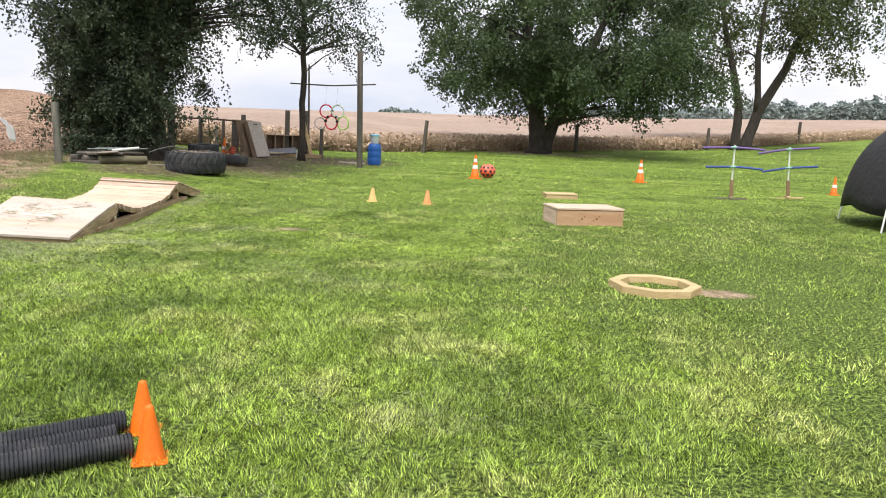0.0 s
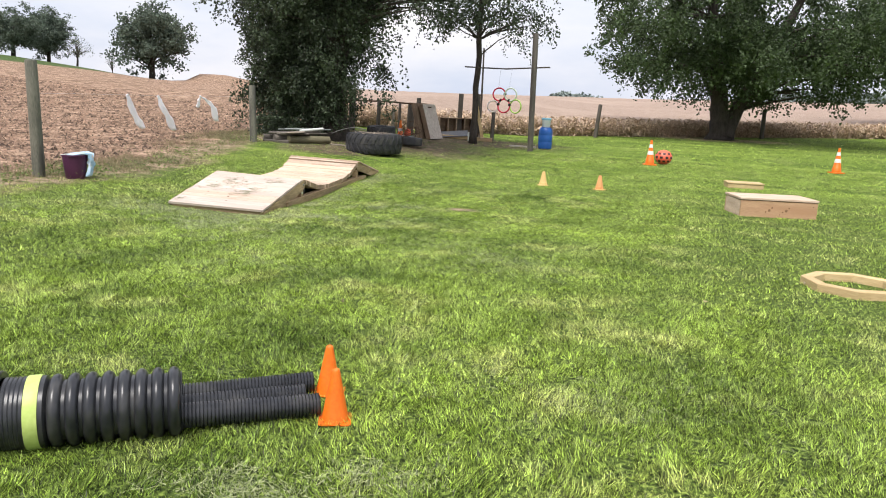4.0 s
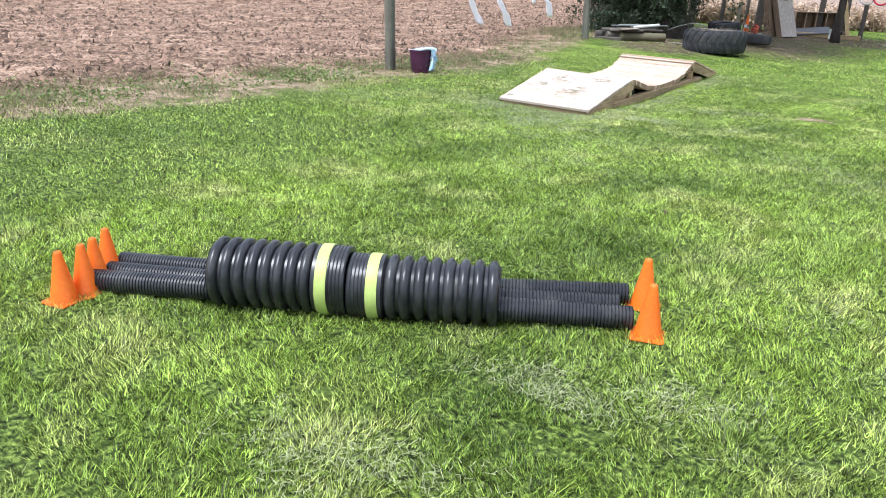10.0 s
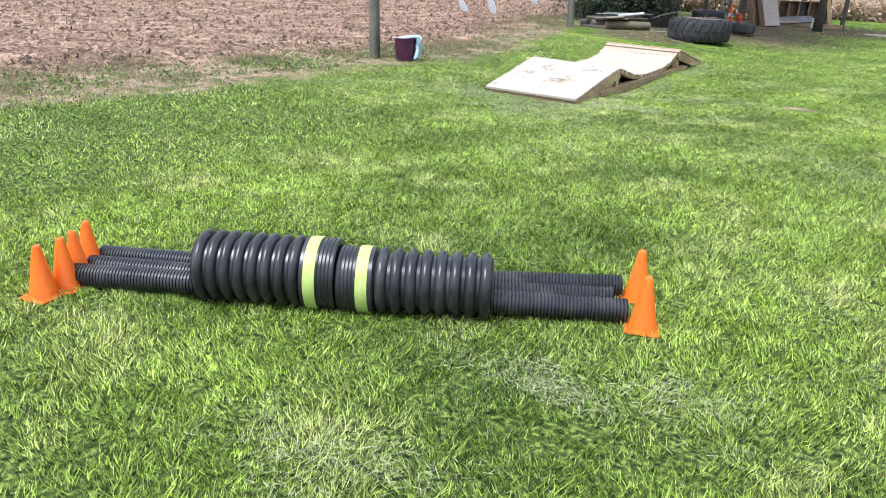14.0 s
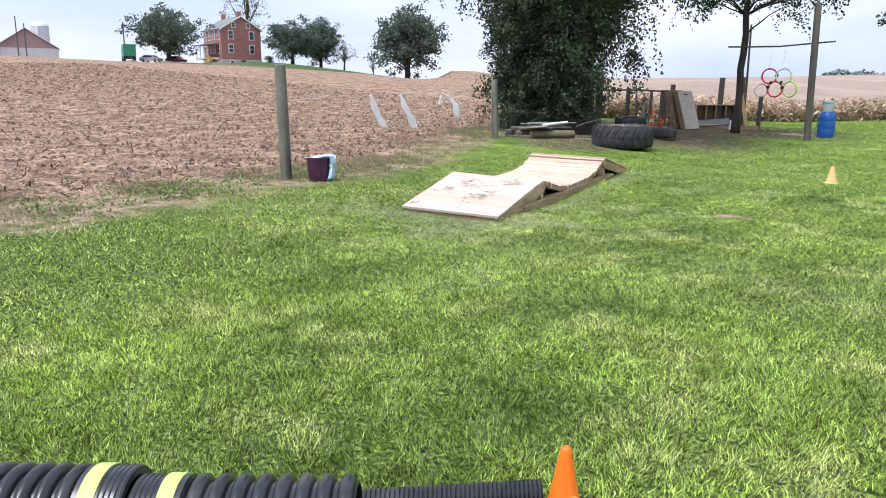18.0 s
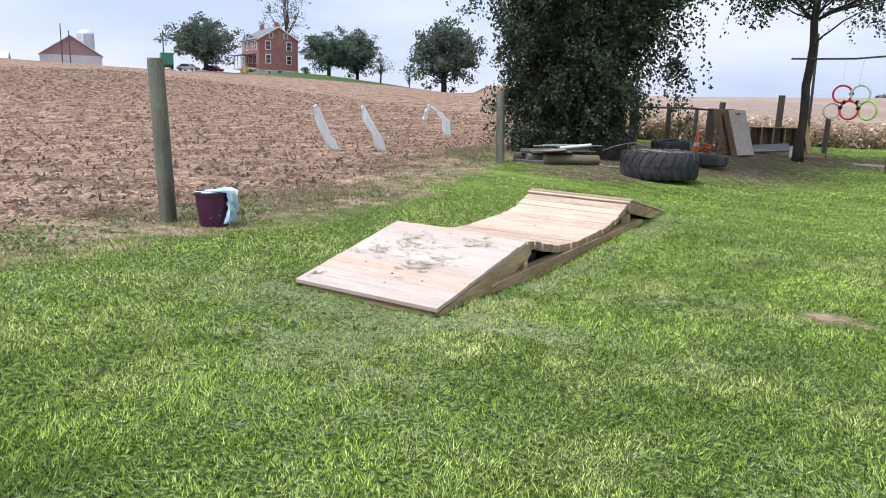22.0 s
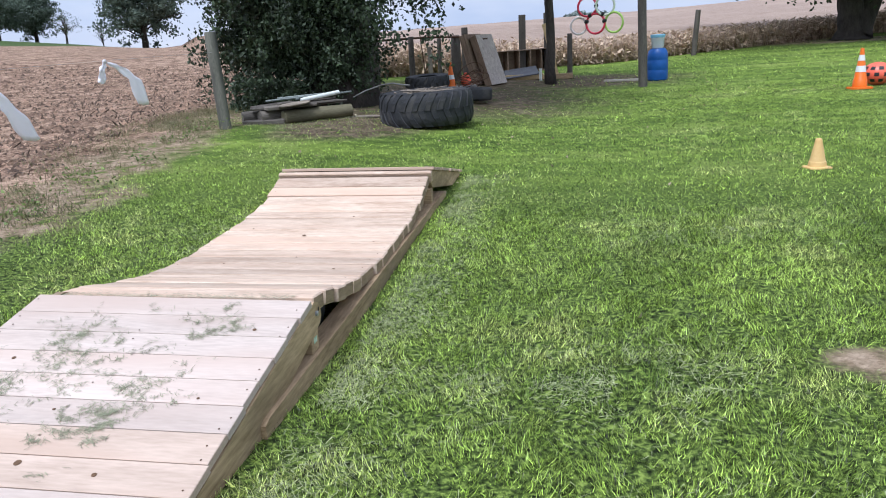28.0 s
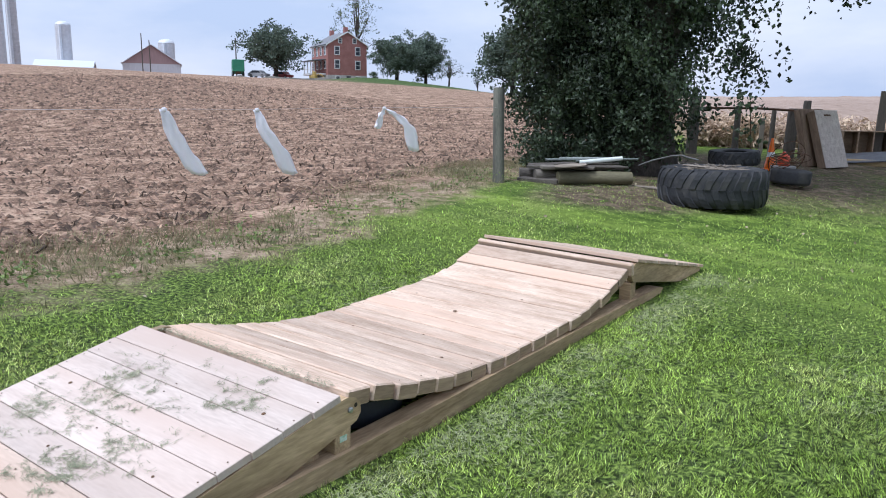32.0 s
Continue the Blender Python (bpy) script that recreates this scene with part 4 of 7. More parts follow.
    sl = np.where(cc[:, 1] < U1, (H1 - Z0) / U1, -0.12)
    d = np.stack([np.cos(a) * L, np.sin(a) * L, np.sin(a) * L * sl], -1)
    s = np.stack([-np.sin(a), np.cos(a), np.cos(a) * sl], -1) * 0.0008
    p = np.column_stack([cc, z])
    v = np.stack([p - d - s, p + d - s, p + d + s, p - d + s], 1).reshape(-1, 3)
    tagged(part("grass_litter", big_mesh("grass_litter", v, np.arange(len(v)).reshape(-1, 4), CLIPPINGS), None, root), "", kind="stuff")
    return root


build_ramp()

# ---- corrugated pipes on the grass ----
BLACK_HDPE = material("black_corrugated_plastic", (0.010, 0.011, 0.013), (0.034, 0.036, 0.042), scale=4, fine=30, rough=0.30, bump=0.15, third=(0.055, 0.055, 0.055), third_scale=7)
LIME_TAPE = material("lime_green_tape", (0.42, 0.55, 0.12), (0.56, 0.68, 0.22), scale=8, rough=0.5, bump=0.1)
ORANGE = material("orange_cone_plastic", (0.90, 0.155, 0.008), (0.98, 0.25, 0.02), scale=5, rough=0.4, bump=0.05, thin=0.2)
FADED_ORANGE = material("faded_orange_plastic", (0.75, 0.30, 0.10), (0.85, 0.46, 0.20), scale=5, rough=0.55, bump=0.05, thin=0.1)
FADED_YELLOW = material("faded_yellow_plastic", (0.74, 0.47, 0.17), (0.84, 0.60, 0.28), scale=5, rough=0.55, bump=0.05, thin=0.1)
REFLECT = material("white_reflective_band", (0.70, 0.68, 0.66), (0.86, 0.85, 0.84), scale=12, rough=0.45, bump=0.05)
TUBE_MID, TUBE_TURN = (-2.40, 2.60), 33.4


def build_tube():
    def rib(x0, x1, r, depth, step, wide, flats=()):
        pts, x = [], x0
        while x < x1 - 1e-6:
            e = min(x + step, x1)
            a = (step - wide) / 2
            pts += [(r - depth, x), (r - depth, x + a * 0.55), (r - depth * 0.25, x + a), (r, x + a * 1.5), (r, e - a * 1.5), (r - depth * 0.25, e - a), (r - depth, e - a * 0.55)]
            x = e
        return pts

    frame_m = on(*TUBE_MID, TUBE_TURN)
    lie = pose(0, 0, 0, 0, 90, 0)
    big = thing("culvert_pipe", "two butted lengths of ribbed black culvert pipe with lime tape bands", "pipe", frame_m)
    for s, R_BIG, butt, half, tape in ((-1, 0.158, 0.046, 0.665, 0.148), (1, 0.146, -0.040, 0.620, 0.070)):
        prof = []
        start = tape + 0.046
        for i in range(8):
            w = (half - start) / 8
            x0 = start + w * i
            prof += [(R_BIG - 0.026 * (1 - math.sin(math.pi * k) ** 0.55), x0 + w * (0.10 + 0.80 * k)) for k in (0, 0.04, 0.12, 0.25, 0.42, 0.58, 0.75, 0.88, 0.96, 1)]
        cuff = [(R_BIG - 0.006, butt), (R_BIG - 0.002, butt + 0.006)]
        for q in (0.02, 0.036, 0.052, 0.068, 0.084):
            cuff += [(R_BIG - 0.004, butt + q - 0.003), (R_BIG - 0.001, butt + q), (R_BIG - 0.004, butt + q + 0.003)]
        cuff += [(R_BIG - 0.003, tape - 0.03), (R_BIG - 0.003, start - 0.004)]
        full = cuff + prof + [(R_BIG - 0.022, half), (R_BIG - 0.030, half), (R_BIG - 0.030, butt)]
        g = Geo().lathe([(r, s * x) for r, x in full], 56, close=True)
        seg = part("ribbed_length", g, BLACK_HDPE, big, "", pose(0, 0.03, R_BIG - 0.008, 0, 90, 0) @ (pose(0, 0, 0, 0.6, 0.5, 0) if s < 0 else pose(0.004, 0, 0)), smooth=True)
        part("tape_band", Geo().lathe([(R_BIG + 0.0005, s * (tape - 0.025)), (R_BIG + 0.0014, s * (tape - 0.022)), (R_BIG + 0.0014, s * (tape + 0.022)), (R_BIG + 0.0005, s * (tape + 0.025)), (R_BIG - 0.004, s * (tape + 0.025)), (R_BIG - 0.004, s * (tape - 0.025))], 56, close=True), LIME_TAPE, seg, "lime green tape band", smooth=True)
    # thin pipes pushed through
    def thin(ys, zs, x0, x1):
        prof = rib(0, abs(x1 - x0), 0.053, 0.007, 0.0155, 0.0118)
        g = Geo()
        full = prof + [(0.044, abs(x1 - x0)), (0.044, 0)]
        L = abs(x1 - x0)
        verts, faces, seg = [], [], 20
        for r, t in full:
            k = t / L
            cy, cz = ys[0] + (ys[1] - ys[0]) * k, zs[0] + (zs[1] - zs[0]) * k
            verts += [(x0 + (x1 - x0) * k, cy + r * math.cos(2 * math.pi * i / seg), cz + r * math.sin(2 * math.pi * i / seg)) for i in range(seg)]
        nn = len(full)
        for j in range(nn):
            for i in range(seg):
                faces.append((j * seg + i, j * seg + (i + 1) % seg, ((j + 1) % nn) * seg + (i + 1) % seg, ((j + 1) % nn) * seg + i))
        g.add(verts, faces)
        t = part("drain_pipe", g, BLACK_HDPE, None, m=frame_m, smooth=True)
        tagged(t, "thin black corrugated drain pipe sticking out of the culvert pipe", "pipe", "drain pipes")

    for ys, zs, x0, x1 in (((0.070, 0.000), (0.050, 0.078), -1.29, -0.60), ((0.180, 0.104), (0.050, 0.068), -1.27, -0.60), ((0.315, 0.212), (0.050, 0.080), -1.28, -0.60),
                           ((0.000, 0.062), (0.078, 0.050), 0.58, 1.205), ((0.108, 0.190), (0.072, 0.050), 0.58, 1.155), ((0.214, 0.340), (0.080, 0.050), 0.58, 1.22)):
        thin(ys, zs, x0, x1)


build_tube()


def cone_mesh(h, r0, r1, base, foot):
    """A hollow-looking plastic cone on a square flange with clipped corners."""
    g = Geo()
    g.lathe([(base * 0.5 * 0.93, foot), (r0, foot + 0.006), (r0 * 0.94, h * 0.22), (r0 * 0.86, h * 0.235), (r1 * 1.12, h * 0.90), (r1, h * 0.97), (r1 * 0.72, h), (r1 * 0.55, h - 0.012)], 24)
    b = base / 2
    c = base * 0.12
    out = [(-b + c, -b), (b - c, -b), (b, -b + c), (b, b - c), (b - c, b), (-b + c, b), (-b, b - c), (-b, -b + c)]
    g.add([(x, y, 0) for x, y in out] + [(x * 0.985, y * 0.985, foot) for x, y in out],
          [tuple(range(7, -1, -1)), tuple(range(8, 16))] + [(i, (i + 1) % 8, (i + 1) % 8 + 8, i + 8) for i in range(8)])
    return g


def small_cone():
    """A thin one-piece plastic cone with a narrow square lip."""
    h = 0.238
    g = Geo().lathe([(0.064, 0.002), (0.060, 0.010), (0.0185, h * 0.95), (0.0165, h * 0.985), (0.012, h), (0.009, h - 0.004), (0.0, h - 0.005)], 28)
    b, c = 0.073, 0.012
    out = [(-b + c, -b), (b - c, -b), (b, -b + c), (b, b - c), (b - c, b), (-b + c, b), (-b, b - c), (-b, -b + c)]
    g.add([(x, y, 0.0) for x, y in out] + [(x * 0.985, y * 0.985, 0.004) for x, y in out],
          [tuple(range(7, -1, -1)), tuple(range(8, 16))] + [(i, (i + 1) % 8, (i + 1) % 8 + 8, i + 8) for i in range(8)])
    ob = part("sports_cone", g, ORANGE, smooth=True)
    return tagged(ob, "bright orange plastic sports cone on grass", "cone", "cones at the pipe ends")


first = small_cone()
first.matrix_basis = on(-1.338, 3.285, 20, 0.005)
for x, y, a, lean in ((-1.495, 3.575, 8, 1), (-3.478, 1.792, 12, 1), (-3.495, 1.90, 30, -1), (-3.55, 1.985, 5, 1), (-3.64, 2.09, 22, -1)):
    copy_thing(first, on(x, y, a, 0.005) @ pose(0, 0, 0, lean, lean * 0.6, 0))

plain = part("training_cone", cone_mesh(0.27, 0.080, 0.028, 0.205, 0.011), FADED_YELLOW, smooth=True)
tagged(plain, "faded yellow plastic training cone on the lawn", "cone", "training cones").matrix_basis = on(-1.87, 14.8, 20)
plain2 = part("training_cone", cone_mesh(0.27, 0.078, 0.028, 0.205, 0.011), FADED_ORANGE, smooth=True)
tagged(plain2, "faded orange plastic training cone on the lawn", "cone", "training cones").matrix_basis = on(-0.79, 14.72, 50)


def traffic_cone(x, y, turn, h, label, bands=2):
    root = thing("traffic_cone", label, "cone", on(x, y, turn), "traffic cones")
    k = h / 0.72
    part("body", cone_mesh(h, 0.125 * k, 0.032 * k, 0.36 * k, 0.03 * k), ORANGE, root, smooth=True)

    def rad(z):
        return (0.125 * 0.86 + (0.032 * 1.12 - 0.125 * 0.86) * (z / 0.72 - 0.235) / 0.665) * k + 0.002

    for z0, z1 in ((0.30, 0.41), (0.50, 0.60))[:bands]:
        part("reflective_collar", Geo().lathe([(rad(z0) - 0.004, z0 * k), (rad(z0), z0 * k), (rad(z1), z1 * k), (rad(z1) - 0.004, z1 * k)], 24, close=True), REFLECT, root, "white reflective collar", smooth=True)
    return root


traffic_cone(0.20, 22.3, 12, 0.70, "orange traffic cone with two white collars beside the ball")
traffic_cone(5.27, 23.3, 30, 0.70, "orange traffic cone with two white collars on the lawn")
traffic_cone(10.42, 21.8, 10, 0.52, "faded orange traffic cone with one pale collar", 1)

# ---- boxes and octagon ----
KNOTTY = wood("knotty_pine_side", (0.36, 0.205, 0.11), (0.58, 0.38, 0.23), "x", vary=0.05, third=(0.44, 0.25, 0.14), third_scale=4)
def crate(x, y, turn, w, d, h, label, lid=0.03, mat=PINE):
    root = thing("wooden_step_box", label, "box", on(x, y, turn), "step boxes")
    t = 0.038
    part("lid", Geo().box(w + 0.02, d + 0.02, lid, c=0.003), mat, root, "", pose(0, 0, h - lid))
    for s in (-1, 1):
        part("long_side", Geo().box(w, t, h - lid, c=0.003), KNOTTY if h > 0.2 else mat, root, "", pose(0, s * (d - t) / 2, -0.01))
        part("short_side", Geo().box(d - 2 * t, t, h - lid, c=0.003), mat, root, "", pose(s * (w - t) / 2, 0, -0.01, 0, 0, 90))
    return root


step_box = crate(1.90, 12.66, 12, 1.13, 0.72, 0.285, "low pine box with pale lid and knotty front", 0.03)
for kx, kz, kr in ((-0.14, 0.11, 0.020), (-0.10, 0.15, 0.014), (-0.19, 0.085, 0.012), (0.11, 0.115, 0.022), (0.15, 0.155, 0.013), (0.06, 0.09, 0.012), (0.02, 0.05, 0.009), (0.50, 0.19, 0.010)):
    part("knot", Geo().lathe([(kr, 0), (kr * 0.9, 0.002), (kr * 0.3, 0.003)], 14), wood("brown_knot", (0.16, 0.085, 0.045), (0.30, 0.17, 0.09), "x"), step_box, "", pose(kx, -0.3615, kz, 90, 0, 0))
crate(2.11, 17.4, 4, 0.72, 0.50, 0.12, "small shallow weathered wooden frame on the lawn", 0.025, CEDAR)


def build_octagon(x, y, turn, R, t, h):
    root = thing("octagon_frame", "yellow timber octagon frame lying flat on the grass", "frame", on(x, y, turn))
    side_out, side_in = R * math.tan(math.pi / 8), (R - t) * math.tan(math.pi / 8)
    g = Geo()
    lo = [(-side_out, -t / 2), (side_out, -t / 2), (side_in, t / 2), (-side_in, t / 2)]
    c = 0.006
    g.add([(a, b, 0) for a, b in lo] + [(a, b, h - c) for a, b in lo] + [(a * 0.985, b * 0.9, h) for a, b in lo],
          [(3, 2, 1, 0), (8, 9, 10, 11)] + [(i, (i + 1) % 4, (i + 1) % 4 + 4, i + 4) for i in range(4)] + [(i + 4, (i + 1) % 4 + 4, (i + 1) % 4 + 8, i + 8) for i in range(4)])
    me = g.mesh("timber_side", CEDAR)
    for i in range(8):
        part("timber_side", me, None, root, "", pose(0, 0, -0.01, 0, 0, 45 * i) @ pose(0, -(R - t / 2), 0))


build_octagon(1.80, 7.40, 12, 0.40, 0.095, 0.08)

# ---- jumps made of foam noodles ----
NOODLE_P = material("purple_foam", (0.13, 0.08, 0.25), (0.20, 0.13, 0.33), scale=20, rough=0.85, bump=0.2)
NOODLE_B = material("blue_foam", (0.04, 0.07, 0.24), (0.07, 0.12, 0.33), scale=20, rough=0.85, bump=0.2)
PVC = material("white_pvc", (0.62, 0.66, 0.60), (0.78, 0.80, 0.76), scale=9, rough=0.4, bump=0.03)
TEAL = material("teal_joint_tape", (0.16, 0.36, 0.33), (0.24, 0.44, 0.40), scale=15, rough=0.5, bump=0.05)


BROWN_UPRIGHT = wood("brown_upright_timber", (0.15, 0.09, 0.045), (0.31, 0.205, 0.115), "z", vary=0.1)


def jump(x, y, turn, label, base_mat, sag, lean=0.0):
    root = thing("noodle_jump", label, "jump", on(x, y, turn) @ pose(0, 0, 0, 0, lean, 0), "noodle jumps")
    part("base_board", Geo().box(0.75, 0.09, 0.038, c=0.003), base_mat, root)
    part("base_board", Geo().box(0.09, 0.6, 0.038, c=0.003), base_mat, root, "", pose(0, 0, 0.036))
    part("wooden_upright", Geo().box(0.085, 0.085, 0.42, c=0.004), BROWN_UPRIGHT, root, "", pose(0, 0, 0.07))
    part("pvc_upright", Geo().sweep([(0, 0, 0.45), (0.01, 0, 0.9), (0.02, 0.0, 1.36)], 0.021, 12), PVC, root, smooth=True)
    for z, mat, l0, l1, k in ((0.82, NOODLE_B, -0.64, 0.70, sag), (1.30, NOODLE_P, -0.74, 0.72, -sag)):
        pts = [(l0 + (l1 - l0) * i / 10, -0.05, z - 0.075 * max(0.0, sag * (i - 5) / 5) ** 1.3 + 0.012 * abs(sag) * (i - 5) / 5) for i in range(11)]
        nd = part("foam_noodle", Geo().sweep(pts, 0.028, 12), mat, root, smooth=True)
        part("joint", Geo().sweep([(-0.07, -0.05, z), (0.07, -0.05, z)], 0.030, 12), TEAL, nd, "teal joint", smooth=True)
    return root


jump(6.64, 19.25, -14, "jump of two sagging foam noodles on a white pipe upright", WEATHERED_X, 1.0, -2.0)
jump(8.44, 20.15, -14, "jump of two drooping foam noodles on a pale wooden foot", CEDAR, -1.0, -4.5)

# ---- dark tent ----
TENT = material("black_tent_cloth", (0.006, 0.006, 0.007), (0.024, 0.023, 0.025), scale=2.5, fine=14, rough=0.7, bump=0.9, bump_dist=0.05)


def build_tent():
    cx, cy, R, H = 8.75, 13.95, 1.84, 2.15
    root = thing("dome_tent", "black cloth dome tent on pale bent poles over grass", "tent", on(cx, cy))
    rng = np.random.default_rng(3)
    verts, faces, nu, nv = [], [], 48, 14
    for j in range(nv + 1):
        k = j / nv
        for i in range(nu):
            a = 2 * math.pi * i / nu
            sc = abs(math.cos(2.5 * a + 0.4))
            z = 0.27 + 0.13 * (1 - sc) * (1 - k) ** 2 + (H - 0.27) * math.sin(k * math.pi / 2)
            r = R * math.cos(k * math.pi / 2 * 0.99) ** 0.9 * (1 - 0.06 * (1 - sc) * (1 - k))
            r += 0.02 * math.sin(a * 9 + k * 7) * math.sin(k * math.pi)
            verts.append((r * math.cos(a), r * math.sin(a), z))
    for j in range(nv):
        faces += [(j * nu + i, j * nu + (i + 1) % nu, (j + 1) * nu + (i + 1) % nu, (j + 1) * nu + i) for i in range(nu)]
    cloth = part("canopy", Geo().add(verts, faces), TENT, root, smooth="all")
    so = cloth.modifiers.new("thickness", "SOLIDIFY")
    so.thickness = 0.008
    for i in range(5):
        a = (math.pi * i - 0.4) / 2.5
        pts = []
        for j in range(0, 13):
            k = j / 13
            r = R * math.cos(k * math.pi / 2 * 0.99) ** 0.9 + (0.012 if j else 0.09)
            z = 0.27 + (H - 0.27) * math.sin(k * math.pi / 2) if j else -0.02
            pts.append((r * math.cos(a), r * math.sin(a), z))
        part("tent_pole", Geo().sweep(pts, 0.016, 8), PVC, root, "pale bent tent pole", smooth=True)


build_tent()

# ---- fence posts ----
POST_TALL = wood("grey_brown_post_wood", (0.05, 0.045, 0.038), (0.165, 0.145, 0.122), "z", vary=0.08, scale=9, bump=0.6)
def post(name, label, x, y, h, r, mat, lean=(0, 0), group="fence posts", square=False):
    z = lz(x, y)
    if square:
        g = Geo().box(r * 2, r * 1.7, h + 0.1, c=0.006)
    else:
        g = Geo().lathe([(r * 1.05, 0), (r * 1.02, h * 0.3), (r, h * 0.7), (r * 0.97, h + 0.08), (r * 0.88, h + 0.1)], 16, wob=0.012, seed=int(x * 10 + y))
    ob = part(name, g, mat, None, "", pose(x, y, z - 0.1, lean[0], lean[1], 17), smooth=not square)
    return tagged(ob, label, "post", group)


post("fence_post", "thick round greenish weathered fence post, leaning slightly", -8.39, 9.17, 1.62, 0.080, POST_GREEN, (4.6, 1.25))
post("fence_post", "round greenish fence post beside the timber pile", -9.32, 17.0, 1.36, 0.083, POST_GREEN, (0, -1.2))
post("tall_post", "tall weathered square post holding the hoop bar", -3.55, 24.6, 3.70, 0.092, POST_TALL, (0, -0.9), "", square=False)
for x, y, h, r, la in ((-2.06, 34.2, 1.45, 0.085, 5), (5.75, 40.7, 1.45, 0.10, 0), (15.4, 49.2, 1.4, 0.095, 1), (24.7, 57.4, 1.65, 0.11, 1.5), (-5.50, 28.0, 1.12, 0.07, 1), (-6.75, 27.8, 1.62, 0.085, 1.5), (-6.12, 28.1, 1.66, 0.075, 0.5)):
    post("fence_post", "dark old wooden fence post at the edge of the crop", x, y, h, r, POST_DARK, (0, la), square=x in (-6.75,))

# ---- bean field ----
CROP = material("dry_crop_canopy", (0.225, 0.155, 0.115), (0.43, 0.325, 0.255), scale=2.2, fine=16, rough=0.95, bump=0.9, bump_dist=0.12, third=(0.39, 0.29, 0.225), third_scale=0.12)
STALK = material("dry_crop_stalks", (0.32, 0.225, 0.15), (0.70, 0.55, 0.40), scale=2.0, fine=12, rough=0.9, bump=0, vary=0.35, thin=0.2)


def crop_point(s, r):
    """s along the field's edge, r out into the field; both arrays."""
    u = np.array([0.77, 0.64])
    az = np.radians(27.0 - 62.0 * np.clip(s / 110.0, 0, 1))
    x = -11.0 + u[0] * s - np.sin(az) * r
    y = 27.5 + u[1] * s + np.cos(az) * r
    return x, y


def build_crop():
    s = np.linspace(0, 110, 160)
    r = np.concatenate([[0.35, 0.5, 0.9], np.geomspace(2, 240, 46)])
    S, R = np.meshgrid(s, r, indexing="ij")
    x, y = crop_point(S, R)
    rng = np.random.default_rng(2)
    z = land(x, y) + np.where(R < 0.4, 0.05, np.where(R < 0.7, 0.38, 0.62)) + rng.normal(0, 0.03, S.shape)
    v = np.stack([x, y, z], -1).reshape(-1, 3)
    i, j = np.meshgrid(np.arange(len(s) - 1), np.arange(len(r) - 1), indexing="ij")
    a = i * len(r) + j
    f = np.stack([a, a + len(r), a + len(r) + 1, a + 1], -1).reshape(-1, 4)
    tagged(new("crop_field", big_mesh("crop_field", v, f, CROP, True)), "wide field of dry tan standing crop", "field", kind="stuff")
    k = 15000
    s = rng.uniform(0, 1, k) ** 1.35 * 85
    r = np.abs(rng.normal(0, 1.6, k)) + 0.02
    x, y = crop_point(s, r)
    z = land(x, y)
    h = rng.uniform(0.45, 0.82, k)
    lean = rng.normal(0, 0.13, (k, 2))
    a = rng.uniform(0, np.pi, k)
    w = 0.010 + 0.010 * (s / 85)
    vs = []
    top = np.stack([x + lean[:, 0], y + lean[:, 1], z + h], -1)
    foot = np.stack([x, y, z - 0.02], -1)
    sx = np.stack([np.cos(a) * w, np.sin(a) * w, 0 * a], -1)
    vs.append(np.stack([foot - sx, foot + sx, top + sx * 0.5, top - sx * 0.5], 1))
    for q in range(7):
        f0 = rng.uniform(0.12, 1.0, k)[:, None]
        p = foot + (top - foot) * f0
        aa, ln = rng.uniform(0, 2 * np.pi, k), rng.uniform(0.08, 0.24, k)
        d = np.stack([np.cos(aa) * ln, np.sin(aa) * ln, rng.uniform(-0.9, 0.7, k) * ln], -1)
        e = np.stack([-np.sin(aa), np.cos(aa), rng.normal(0, 0.6, k)], -1) * (ln * 0.16)[:, None]
        vs.append(np.stack([p, p + d * 0.5 - e, p + d, p + d * 0.5 + e], 1))
    v = np.concatenate(vs).reshape(-1, 3)
    tagged(new("crop_stalks", big_mesh("crop_stalks", v, np.arange(len(v)).reshape(-1, 4), STALK)), "dry tan crop stalks along the edge of the field", "crop", kind="stuff")


build_crop()

